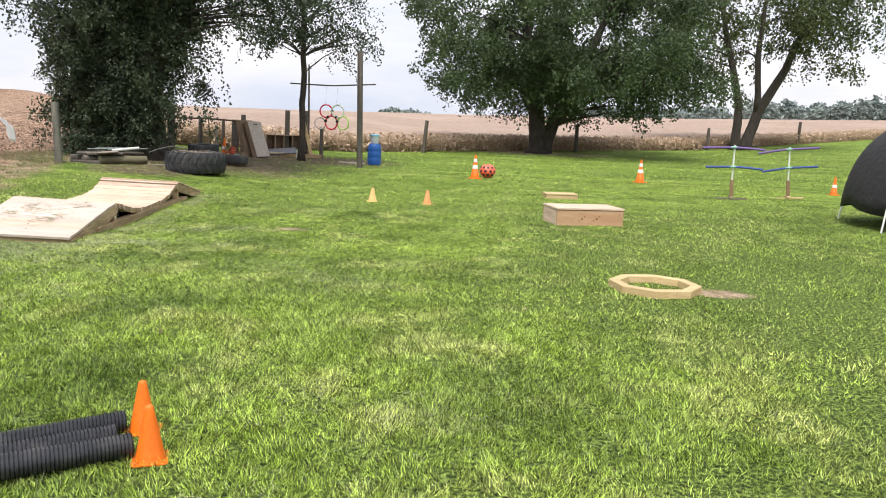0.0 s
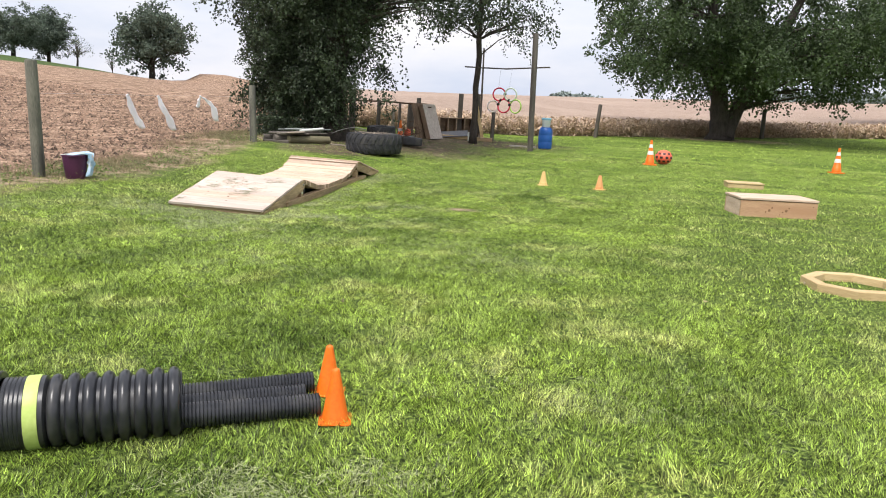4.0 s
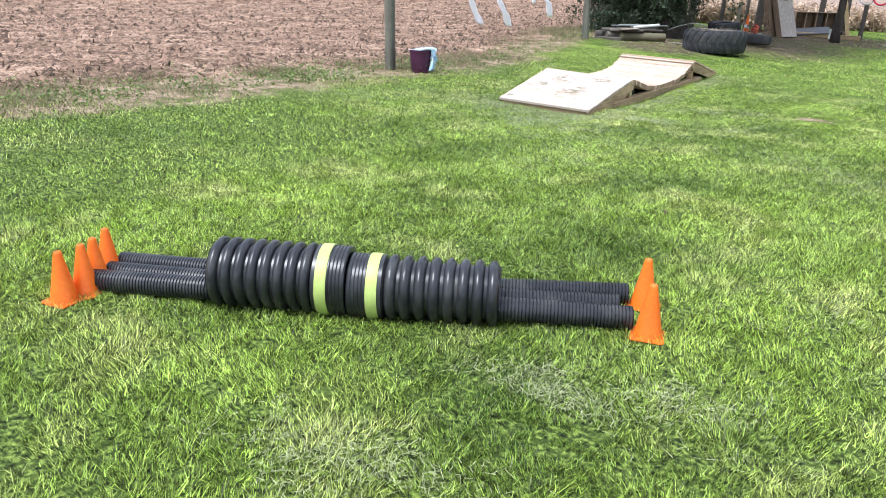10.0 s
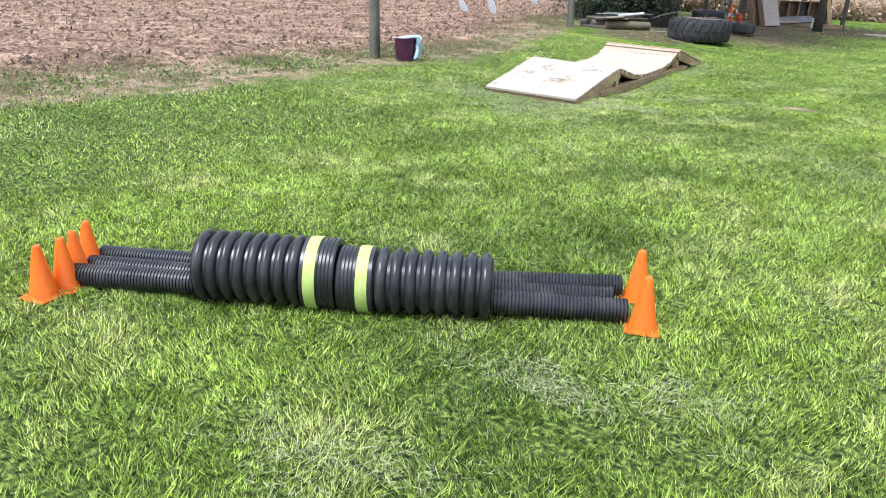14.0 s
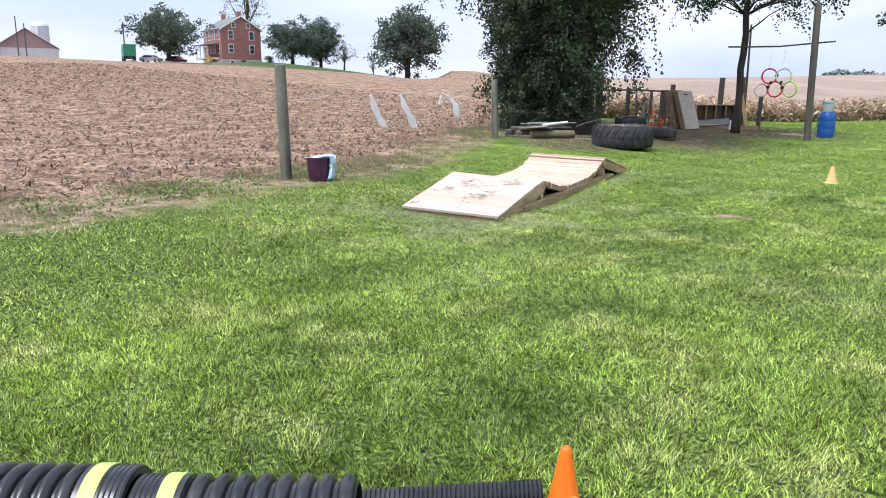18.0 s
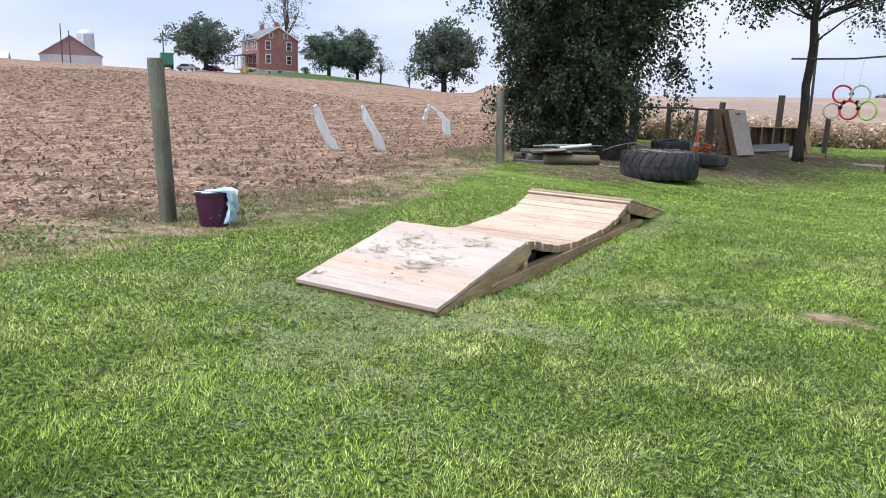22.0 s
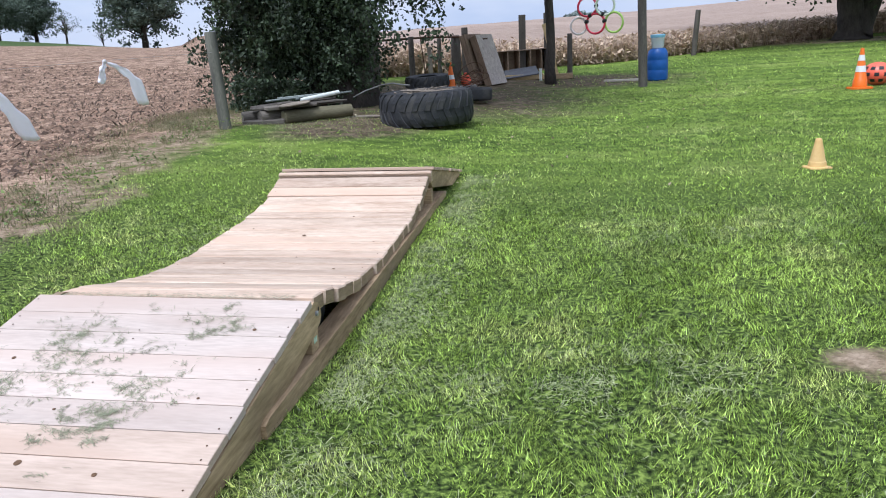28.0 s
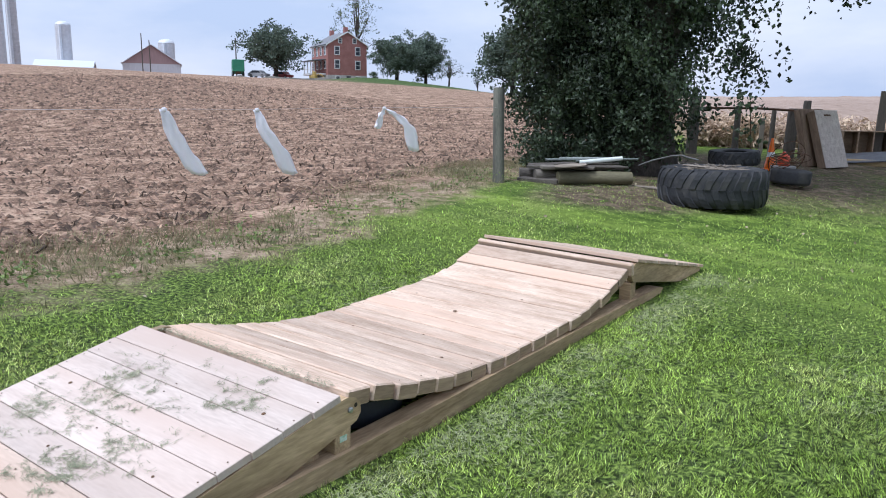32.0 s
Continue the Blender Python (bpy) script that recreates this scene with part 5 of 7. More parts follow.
# ---- stubble, clods and weeds on the bare field ----
def build_stubble():
    rng = np.random.default_rng(9)
    k = 44000
    d = 0.75 + rng.uniform(0, 1, k) ** 1.7 * 55
    y = rng.uniform(-3, 34, k) + d * 0.25
    x = -8.6 - 0.27 * np.maximum(0, y - 11.5) - d
    z = land(x, y)
    size = (0.018 + 0.055 * rng.uniform(0, 1, k) ** 2.5) * (1 + d / 25)
    base = np.array([(1, 0, 0), (0, 1, 0), (-1, 0, 0), (0, -1, 0), (0, 0, 1), (0, 0, -0.5)], float)
    v = base[None] * size[:, None, None] * rng.uniform(0.6, 1.4, (k, 6, 3))
    v[:, :, 2] *= 0.6
    v += np.stack([x, y, z], -1)[:, None]
    tri = np.array([(0, 1, 4), (1, 2, 4), (2, 3, 4), (3, 0, 4)])
    f = (np.arange(k)[:, None, None] * 6 + tri[None]).reshape(-1, 3)
    soil = material("crumbled_soil", (0.07, 0.042, 0.03), (0.34, 0.225, 0.155), scale=5, fine=40, rough=1, bump=0.3, vary=0.7)
    tagged(new("soil_clods", big_mesh("soil_clods", v.reshape(-1, 3), f, soil)), "brown clods of worked soil", "soil", kind="stuff")
    k = 60000
    d = 0.8 + rng.uniform(0, 1, k) ** 2.2 * 45
    y = rng.uniform(-3, 34, k) + d * 0.25
    x = -8.5 - 0.27 * np.maximum(0, y - 11.5) - d
    # stalk butts keep to rows along the field
    rows = rng.uniform(0, 1, k) < 0.6
    x = np.where(rows, np.round(x / 0.76) * 0.76 + rng.normal(0, 0.06, k), x)
    z = land(x, y)
    a, ln = rng.uniform(0, np.pi, k), rng.uniform(0.02, 0.10, k)
    up = np.where(rng.uniform(0, 1, k) < 0.10, rng.uniform(0.4, 1.1, k), rng.uniform(0, 0.16, k))
    dr = np.stack([np.cos(a), np.sin(a), up], -1) * ln[:, None] * 0.7
    wd = np.stack([-np.sin(a), np.cos(a), 0 * a], -1) * (0.005 + 0.008 * rng.uniform(0, 1, k) + d * 0.0004)[:, None]
    p = np.stack([x, y, z + 0.012], -1)
    v = np.stack([p - wd, p + wd, p + dr + wd * 0.7, p + dr - wd * 0.7], 1).reshape(-1, 3)
    straw = material("old_stalk_litter", (0.04, 0.024, 0.016), (0.50, 0.35, 0.235), scale=4, fine=20, rough=0.95, bump=0, vary=0.7, thin=0.1)
    tagged(new("stalk_litter", big_mesh("stalk_litter", v, np.arange(len(v)).reshape(-1, 4), straw)), "broken dry stalk butts and litter on soil", "litter", kind="stuff")
    # upright stalk butts, ragged at the top, in rows
    k = 3400
    d = 0.8 + rng.uniform(0, 1, k) ** 1.5 * 34
    y = rng.uniform(-3, 34, k) + d * 0.25
    x = -8.5 - 0.27 * np.maximum(0, y - 11.5) - d
    x = np.round(x / 0.76) * 0.76 + rng.normal(0, 0.09, k)
    r, h = rng.uniform(0.006, 0.012, k), rng.uniform(0.025, 0.085, k)
    lean = rng.normal(0, 0.8, (k, 2)) * h[:, None]
    a0 = rng.uniform(0, 2, k)
    v = np.empty((k, 8, 3))
    for q in range(4):
        c, s2 = np.cos(a0 + q * np.pi / 2) * r, np.sin(a0 + q * np.pi / 2) * r
        v[:, q] = np.stack([x + c * 1.5, y + s2 * 1.5, land(x, y) - 0.02], -1)
        v[:, q + 4] = np.stack([x + c + lean[:, 0], y + s2 + lean[:, 1], land(x, y) + h * rng.uniform(0.75, 1.1, k)], -1)
    tri = np.array([(0, 1, 5, 4), (1, 2, 6, 5), (2, 3, 7, 6), (3, 0, 4, 7), (4, 5, 6, 7)])
    butt = material("rotting_stalk_butts", (0.03, 0.022, 0.017), (0.14, 0.10, 0.07), scale=6, fine=30, rough=1, bump=0, vary=0.4)
    tagged(new("stalk_butts", big_mesh("stalk_butts", v.reshape(-1, 3), (np.arange(k)[:, None, None] * 8 + tri[None]).reshape(-1, 4), butt)), "dark upright cut stalk butts in rows", "stubble", kind="stuff")
    # weeds and dead grass along the edge
    def keep(x, y, r):
        e = edge1(x, y) + r.normal(0, 0.3, len(x))
        return (e > -0.1) & (e < 1.2)

    v, f = blades(210000, (-11.5, 1, -6.8, 20), 0.068, 0.007, 12, lambda x, y, r: keep(x, y, r) & (soft_noise(x, y, 0.9, 21) * 0.6 + soft_noise(x, y, 0.25, 22) * 0.4 + r.normal(0, 0.1, len(x)) > 0.46))
    weed = material("weeds_and_dead_grass", (0.075, 0.09, 0.032), (0.36, 0.315, 0.175), scale=1.1, fine=6, rough=0.8, bump=0, vary=0.4, thin=0.25)
    tagged(new("field_edge_weeds", big_mesh("field_edge_weeds", v, f, weed)), "rough weeds and dead grass at the field edge", "weeds", kind="stuff")

    # broad-leaved weeds in loose clumps
    ys = np.concatenate([rng.uniform(2.5, 7.6, 50), rng.normal(7.4, 0.5, 36), rng.normal(9.9, 0.4, 24), rng.uniform(11, 18, 20)])
    xs = -8.25 - 0.27 * np.maximum(0, ys - 11.5) + rng.normal(0, 0.22, len(ys))
    cc = np.stack([xs, ys, land(xs, ys) + 0.03], -1)
    v, f = leaf_cards(clumps(rng, cc, 46, 0.11), 0.038, 77, droop=-0.2)
    v[:, 2] = np.maximum(v[:, 2], land(v[:, 0], v[:, 1]) - 0.01)
    green = material("green_weed_leaves", (0.08, 0.13, 0.035), (0.26, 0.34, 0.10), scale=3, fine=12, rough=0.6, bump=0, vary=0.45, thin=0.25)
    tagged(new("broadleaf_weeds", big_mesh("broadleaf_weeds", v, f, green)), "low green broad-leaved weeds beside the bare field", "weeds", kind="stuff")


build_stubble()

# ---- the junk corner ----
RUBBER = material("worn_black_rubber", (0.009, 0.010, 0.012), (0.030, 0.031, 0.035), scale=6, fine=40, rough=0.75, bump=0.4, third=(0.055, 0.052, 0.048), third_scale=4)
OSB = material("painted_chipboard", (0.34, 0.285, 0.245), (0.68, 0.61, 0.55), scale=14, fine=45, rough=0.8, bump=0.2, third=(0.50, 0.42, 0.38), third_scale=2.5)
SLATE = material("grey_roofing_sheet", (0.075, 0.08, 0.092), (0.17, 0.175, 0.19), scale=6, rough=0.6, bump=0.2)
BROWN_BOARD = wood("brown_boards", (0.13, 0.085, 0.055), (0.32, 0.225, 0.15), "z", vary=0.1)
BROWN_BOARD_X = wood("brown_box_boards", (0.15, 0.10, 0.065), (0.36, 0.26, 0.175), "x", vary=0.15)


def tyre(name, label, x, y, R, W, lugs, turn=0, tilt=(0, 0), hub=0.5, lug_h=0.015, dz=0.0):
    root = thing(name, label, "tyre", on(x, y, turn, dz) @ pose(0, 0, 0, *tilt))
    r = R * hub
    prof = [(r, W * 0.10), (r + 0.02, W * 0.04), (R * 0.80, 0.0), (R * 0.93, W * 0.04), (R * 0.985, W * 0.13), (R, W * 0.24), (R, W * 0.76), (R * 0.985, W * 0.87), (R * 0.93, W * 0.96), (R * 0.80, W), (r + 0.03, W * 0.95), (r, W * 0.90)]
    prof += [(r + 0.03, W * 0.80), (R * 0.88, W * 0.78), (R * 0.90, W * 0.22), (r + 0.03, W * 0.2)]
    part("carcass", Geo().lathe(prof, 64, close=True), RUBBER, root, smooth=True)
    if lugs:
        g = Geo()
        for a0 in (0.0,):
            for half in (0, 1):
                inner, outer = [], []
                for k in range(5):
                    q = k / 4
                    z = W * (0.50 + 0.47 * q) if half else W * (0.50 - 0.47 * q)
                    a = a0 + (0.5 * half) * 2 * math.pi / lugs + 0.17 * q ** 1.4
                    rr = R * (1.0 if q < 0.6 else 1.0 - 0.05 * (q - 0.6) / 0.4)
                    wd = 0.052 + 0.012 * q
                    inner.append((rr, a, z, wd))
                v, f = [], []
                for rr, a, z, wd in inner:
                    for off, rad in ((-wd / R, rr - 0.01), (-wd * 0.7 / R, rr + lug_h), (wd * 0.7 / R, rr + lug_h), (wd / R, rr - 0.01)):
                        v.append((rad * math.cos(a + off), rad * math.sin(a + off), z))
                for k in range(4):
                    f += [(k * 4 + j, k * 4 + j + 1, k * 4 + j + 5, k * 4 + j + 4) for j in range(3)]
                f += [(0, 1, 2, 3), (16, 17, 18, 19)]
                g.add(v, f)
        me = g.mesh("tread_lug", RUBBER)
        for i in range(lugs):
            part("tread_lug", me, None, root, "", pose(0, 0, 0, 0, 0, 360 * i / lugs))
    return root


big_tyre = tyre("tractor_tyre", "large worn tractor tyre lying flat, filled with dry sticks", -6.60, 18.15, 0.69, 0.50, 24, 10)


def sticks(name, label, x, y, z, rad, count, seed, mat, length=(0.3, 0.7), thick=(0.005, 0.014)):
    rng = np.random.default_rng(seed)
    g = Geo()
    for i in range(count):
        a, d = rng.uniform(0, 2 * np.pi), rad * rng.uniform(0, 1) ** 0.6
        c = np.array([d * math.cos(a), d * math.sin(a), rng.uniform(0, 0.09)])
        t = rng.uniform(0, np.pi)
        L = rng.uniform(*length) / 2
        dr = np.array([math.cos(t), math.sin(t), rng.normal(0, 0.12)]) * L
        r = rng.uniform(*thick)
        mid = c + rng.normal(0, 0.02, 3)
        g.sweep([tuple(c - dr), tuple(mid), tuple(c + dr)], [r, r * 0.9, r * 0.5], 5)
    ob = new(name, g.mesh(name, mat))
    ob.matrix_basis = pose(x, y, z)
    return tagged(ob, label, "sticks", kind="stuff")


sticks("dry_sticks", "heap of dry grey twigs inside the big tyre", -6.58, 18.15, lz(-6.58, 18.15) + 0.40, 0.42, 110, 4, WEATHERED_X)
part("stick_bed", Geo().lathe([(0.60, 0.0), (0.60, 0.30), (0.45, 0.38), (0.2, 0.40), (0.0, 0.405)], 32), material("leaf_mould", (0.03, 0.022, 0.015), (0.11, 0.08, 0.055), scale=12, fine=60, rough=1, bump=0.8, bump_dist=0.03), big_tyre, "dark leaf mould inside", pose(0, 0, 0.03))
tyre("tractor_tyre", "smaller old tyre lying flat behind the big tractor tyre", -7.39, 20.93, 0.40, 0.24, 18, 0, (3, 0), dz=0.24)
part("old_stump", Geo().lathe([(0.30, -0.05), (0.27, 0.15), (0.26, 0.28)], 18, wob=0.05), BARK, None, m=on(-7.39, 20.93, 0, -0.03))
tagged(bpy.data.objects["old_stump"], "low dark stump under the smaller tyre", "stump")
tyre("small_tyre", "small black tyre lying flat beside the leaning boards", -6.55, 21.2, 0.31, 0.24, 0, 0, (-2, 3), dz=0.05)


def wire_coil(x, y):
    rng = np.random.default_rng(6)
    g = Geo()
    for k in range(9):
        R, tx, ty = rng.uniform(0.2, 0.33), rng.normal(0, 0.35), rng.normal(0, 0.35)
        cx, cy = rng.normal(0, 0.05, 2)
        pts = [(cx + R * math.cos(a), cy + R * math.sin(a), 0.10 + R * (tx * math.cos(a) + ty * math.sin(a)) + R * 0.35) for a in np.linspace(0, 2 * math.pi, 26)]
        g.sweep(pts, 0.006, 5, cap=False)
    ob = part("wire_coil", g, RUST, None, m=on(x, y, 0, 0.24), smooth=True)
    tagged(ob, "tangled coil of rusty fence wire on the small tyre", "wire")


wire_coil(-6.66, 21.25)
traffic_cone(-7.45, 22.9, 20, 0.60, "old orange traffic cone with a grimy collar among the junk", 1)
jug = Geo().lathe([(0.07, 0), (0.10, 0.025), (0.105, 0.13), (0.08, 0.18), (0.03, 0.21), (0.027, 0.24), (0.0, 0.245)], 18)
tagged(part("fuel_can", jug, material("red_orange_plastic", (0.62, 0.05, 0.02), (0.80, 0.12, 0.04), scale=6, rough=0.45, bump=0.05), None, m=on(-6.85, 21.75, 0, 0.25), smooth=True), "bright red plastic can among coiled wire", "can")
tagged(part("concrete_block", Geo().box(0.4, 0.2, 0.24, c=0.01), material("grey_concrete", (0.22, 0.21, 0.20), (0.42, 0.41, 0.39), scale=9, fine=70, rough=0.95, bump=0.4), None, m=on(-6.85, 21.75, 20, 0.01)), "grey concrete block behind the tyres", "block")


# gate posts with a rail
def gate():
    for x, y, h, r, label in ((-9.1, 25.4, 1.12, 0.07, "dark gate post under the vine"), (-8.72, 26.6, 1.06, 0.055, "thin dark post behind the tyres"), (-8.2, 26.3, 1.13, 0.12, "thick rotten dark post with loose wire"), (-8.1, 26.9, 1.32, 0.085, "weathered square post behind the leaning boards"), (-9.9, 24.9, 1.3, 0.12, "dark post half hidden by the vine")):
        post("old_post", label, x, y, h, r, POST_DARK, (0, 1.0), "junk corner posts")
    p0, p1 = (-10.0, 24.8, 1.50), (-7.62, 26.6, 1.44)
    tagged(part("gate_rail", Geo().sweep([p0, ((p0[0] + p1[0]) / 2, (p0[1] + p1[1]) / 2, p0[2] + 0.01), p1], 0.026, 8), RUST, None, smooth=True), "dark iron rail laid across the old posts", "rail")
    z = lz(-8.85, 25.7)
    tagged(part("iron_rod", Geo().sweep([(-8.85, 25.75, z - 0.05), (-8.95, 25.75, z + 1.25)], 0.014, 6), RUST, None), "thin rusty iron rod leaning on the rail", "rod")
    z = lz(-9.0, 26.8)
    tagged(part("pale_stake", Geo().box(0.11, 0.06, 0.95, c=0.004), WEATHERED, None, m=on(-9.15, 27.2, 12, -0.1)), "short pale wooden stake by the field", "stake")


gate()


def slab(x, y, turn, lean, w, t, h, label, face_mat, edge_mat):
    root = thing("wooden_board", label, "panel", on(x, y, turn) @ pose(0, 0, 0.0, 0, -lean, 0), "leaning panels")
    part("frame_edge", Geo().box(t, w, h, c=0.006), edge_mat, root)
    part("face_board", Geo().box(0.014, w + 0.01, h + 0.01, c=0.002), face_mat, root, "", pose(t / 2 + 0.0085, 0, -0.004))
    return root


fp = slab(-6.93, 25.1, -15, 18, 0.8, 0.17, 1.20, "framed panel with a scuffed white face leaning on a post", OSB, BROWN_BOARD)
part("hand_grip", Geo().box(0.012, 0.24, 0.035, c=0.002), RUST, fp, "dark slot near the top", pose(0.102, 0.0, 1.08))
slab(-7.24, 25.05, -16, 15, 0.8, 0.13, 1.19, "brown framed panel leaning behind the white one", BROWN_BOARD, BROWN_BOARD)


def pigeonholes():
    root = thing("open_crate", "long brown open-fronted wooden crate with dividers", "crate", on(-6.72, 27.75, 33, -0.1))
    W, D, H = 1.65, 0.34, 0.58
    part("back_board", Geo().box(W, 0.02, H), BROWN_BOARD_X, root, "", pose(0, D / 2, 0.25))
    for z in (0.25, 0.25 + H - 0.025):
        part("long_board", Geo().box(W, D, 0.025, c=0.003), BROWN_BOARD_X, root, "", pose(0, 0, z))
    for i in range(6):
        part("divider", Geo().box(0.025, D - 0.01, H - 0.052), BROWN_BOARD_X, root, "", pose(-W / 2 + 0.0125 + (W - 0.025) * i / 5, 0, 0.276))
    for x in (-0.8, 0.8):
        part("bearer", Geo().box(0.14, D, 0.27, c=0.005), WEATHERED_X, root, "", pose(x, 0, -0.02))


pigeonholes()
tagged(part("roofing_sheet", Geo().box(1.25, 0.8, 0.03, c=0.004), SLATE, None, m=on(-6.85, 27.05, 14, 0.13) @ pose(0, 0, 0, 12, -5, 0)), "dark grey sheet propped on timber", "sheet")
for i, (x, y, tn, L) in enumerate(((-6.65, 26.85, 8, 1.2), (-5.75, 27.3, 8, 0.8), (-6.75, 27.3, 12, 1.1))):
    tagged(part("loose_timber", Geo().box(L, 0.14, 0.14, c=0.006), (CEDAR, TREATED, WEATHERED_X)[i], None, m=on(x, y, tn, -0.01)), "short loose timber lying under the grey sheet", "timber", "loose timbers")
tagged(part("white_pipe_offcut", Geo().sweep([(0, 0, 0), (0, 0, 0.32)], 0.035, 10), PVC, None, m=on(-6.1, 26.7, 0, -0.02), smooth=True), "short white plastic pipe standing up", "pipe")
tagged(part("slim_pole", Geo().sweep([(0, 0, -0.1), (0.01, 0, 1.6), (0.0, 0, 3.35)], [0.04, 0.036, 0.03], 10), POST_DARK, None, m=on(-6.0, 28.1), smooth=True), "tall slim grey pole behind the young tree", "pole")
tagged(part("crosspiece", Geo().sweep([(-0.22, 0, 3.22), (0.1, 0, 3.2)], 0.014, 6), POST_DARK, bpy.data.objects["slim_pole"]))
tagged(part("leaning_plank", Geo().box(0.12, 0.03, 1.45, c=0.003), CEDAR, None, m=on(-5.82, 27.9, 20, -0.02) @ pose(0, 0, 0, 0, -13, 0)), "narrow tan plank leaning on a post", "plank")
tagged(part("white_plank", Geo().box(0.95, 0.09, 0.05, c=0.005), wood("pale_plank", (0.4, 0.36, 0.3), (0.66, 0.61, 0.54), "x"), None, m=on(-4.02, 26.1, -12, 0.0)), "pale plank lying on the ground by the tall post", "plank")

# hoops hung on a bar
def hoops():
    z0 = lz(-4.6, 25.2)
    bar = [(-6.15, 25.85, z0 + 2.66), (-5.5, 25.62, z0 + 2.63), (-4.6, 25.28, z0 + 2.60), (-3.5, 24.78, z0 + 2.64), (-3.1, 24.70, z0 + 2.66)]
    tagged(part("hanging_bar", Geo().sweep(bar, 0.024, 8), POST_DARK, None, smooth=True), "thin dark pole lashed between the post and young tree", "pole")
    root = thing("hoop_cluster", "five coloured hoops taped together, hung from a pole", "hoops", pose(-4.6, 25.12, 1.72, 0, 0, -16))
    cols = {"red": ((0.62, 0.02, 0.05), (0.85, 0.08, 0.14)), "pale": ((0.62, 0.72, 0.55), (0.75, 0.82, 0.68)), "white": ((0.78, 0.66, 0.66), (0.86, 0.78, 0.77)), "lime": ((0.42, 0.68, 0.12), (0.56, 0.80, 0.22))}
    for c, x, z, r, ry in (("red", -0.19, 0.19, 0.205, 16), ("pale", 0.23, 0.19, 0.205, 8), ("white", -0.40, -0.21, 0.18, 30), ("red", 0.0, -0.185, 0.215, 0), ("lime", 0.43, -0.185, 0.215, -8)):
        m = material(c + "_hoop_plastic", *cols[c], scale=6, rough=0.35, bump=0.03)
        pts = [(r * math.cos(a), 0, r * math.sin(a)) for a in np.linspace(0, 2 * math.pi, 41)]
        part("hoop", Geo().sweep(pts, 0.025, 10, cap=False), m, root, c + " plastic hoop", pose(x, 0, z, 0, 0, ry), smooth="all")
    tape = material("black_tape", (0.012, 0.012, 0.013), (0.03, 0.03, 0.032), scale=20, rough=0.5, bump=0.1)
    for x, z in ((-0.13, 0.0), (0.17, 0.0), (0.02, 0.20), (-0.21, -0.13), (0.21, -0.14)):
        part("tape_wrap", Geo().lathe([(0.02, -0.05), (0.045, -0.03), (0.05, 0.02), (0.025, 0.05)], 8, wob=0.1), tape, root, "black tape wrap", pose(x, 0, z, 0, 40, 0))
    for x in (-0.30, 0.22):
        part("cord", Geo().sweep([(x * 0.75, 0, 0.385), (x * 0.8, 0.1, 1.0)], 0.002, 5), tape, root, "thin dark cord")


hoops()

# drum and bucket with lid
def drum():
    root = thing("plastic_drum", "blue plastic drum standing on the lawn", "drum", on(-3.24, 25.9))
    blue = material("blue_drum_plastic", (0.008, 0.07, 0.30), (0.02, 0.13, 0.46), scale=4, rough=0.42, bump=0.08)
    prof = [(0.80 * r, 0.81 * z) for r, z in ((0.25, 0), (0.275, 0.02), (0.29, 0.10), (0.295, 0.28), (0.288, 0.30), (0.295, 0.32), (0.295, 0.56), (0.288, 0.58), (0.295, 0.60), (0.285, 0.74), (0.26, 0.83), (0.22, 0.875), (0.215, 0.90), (0.19, 0.90), (0.185, 0.87), (0, 0.87))]
    part("barrel", Geo().lathe(prof, 36), blue, root, smooth=True)
    b = thing("lidded_bucket", "translucent white bucket with a pale blue lid on the drum", "bucket", pose(-3.24, 25.9, lz(-3.24, 25.9) + 0.7305))
    part("pail", Geo().lathe([(0.125, 0), (0.132, 0.02), (0.152, 0.24), (0.156, 0.25)], 28), material("milky_plastic", (0.70, 0.74, 0.76), (0.84, 0.86, 0.88), scale=3, rough=0.4, bump=0.05, thin=0.25), b, smooth=True)
    part("lid", Geo().lathe([(0.160, 0.24), (0.165, 0.25), (0.167, 0.30), (0.157, 0.31), (0.0, 0.313)], 28), material("pale_blue_plastic", (0.22, 0.50, 0.72), (0.34, 0.62, 0.80), scale=5, rough=0.45, bump=0.03), b, "pale blue lid", smooth=True)


drum()

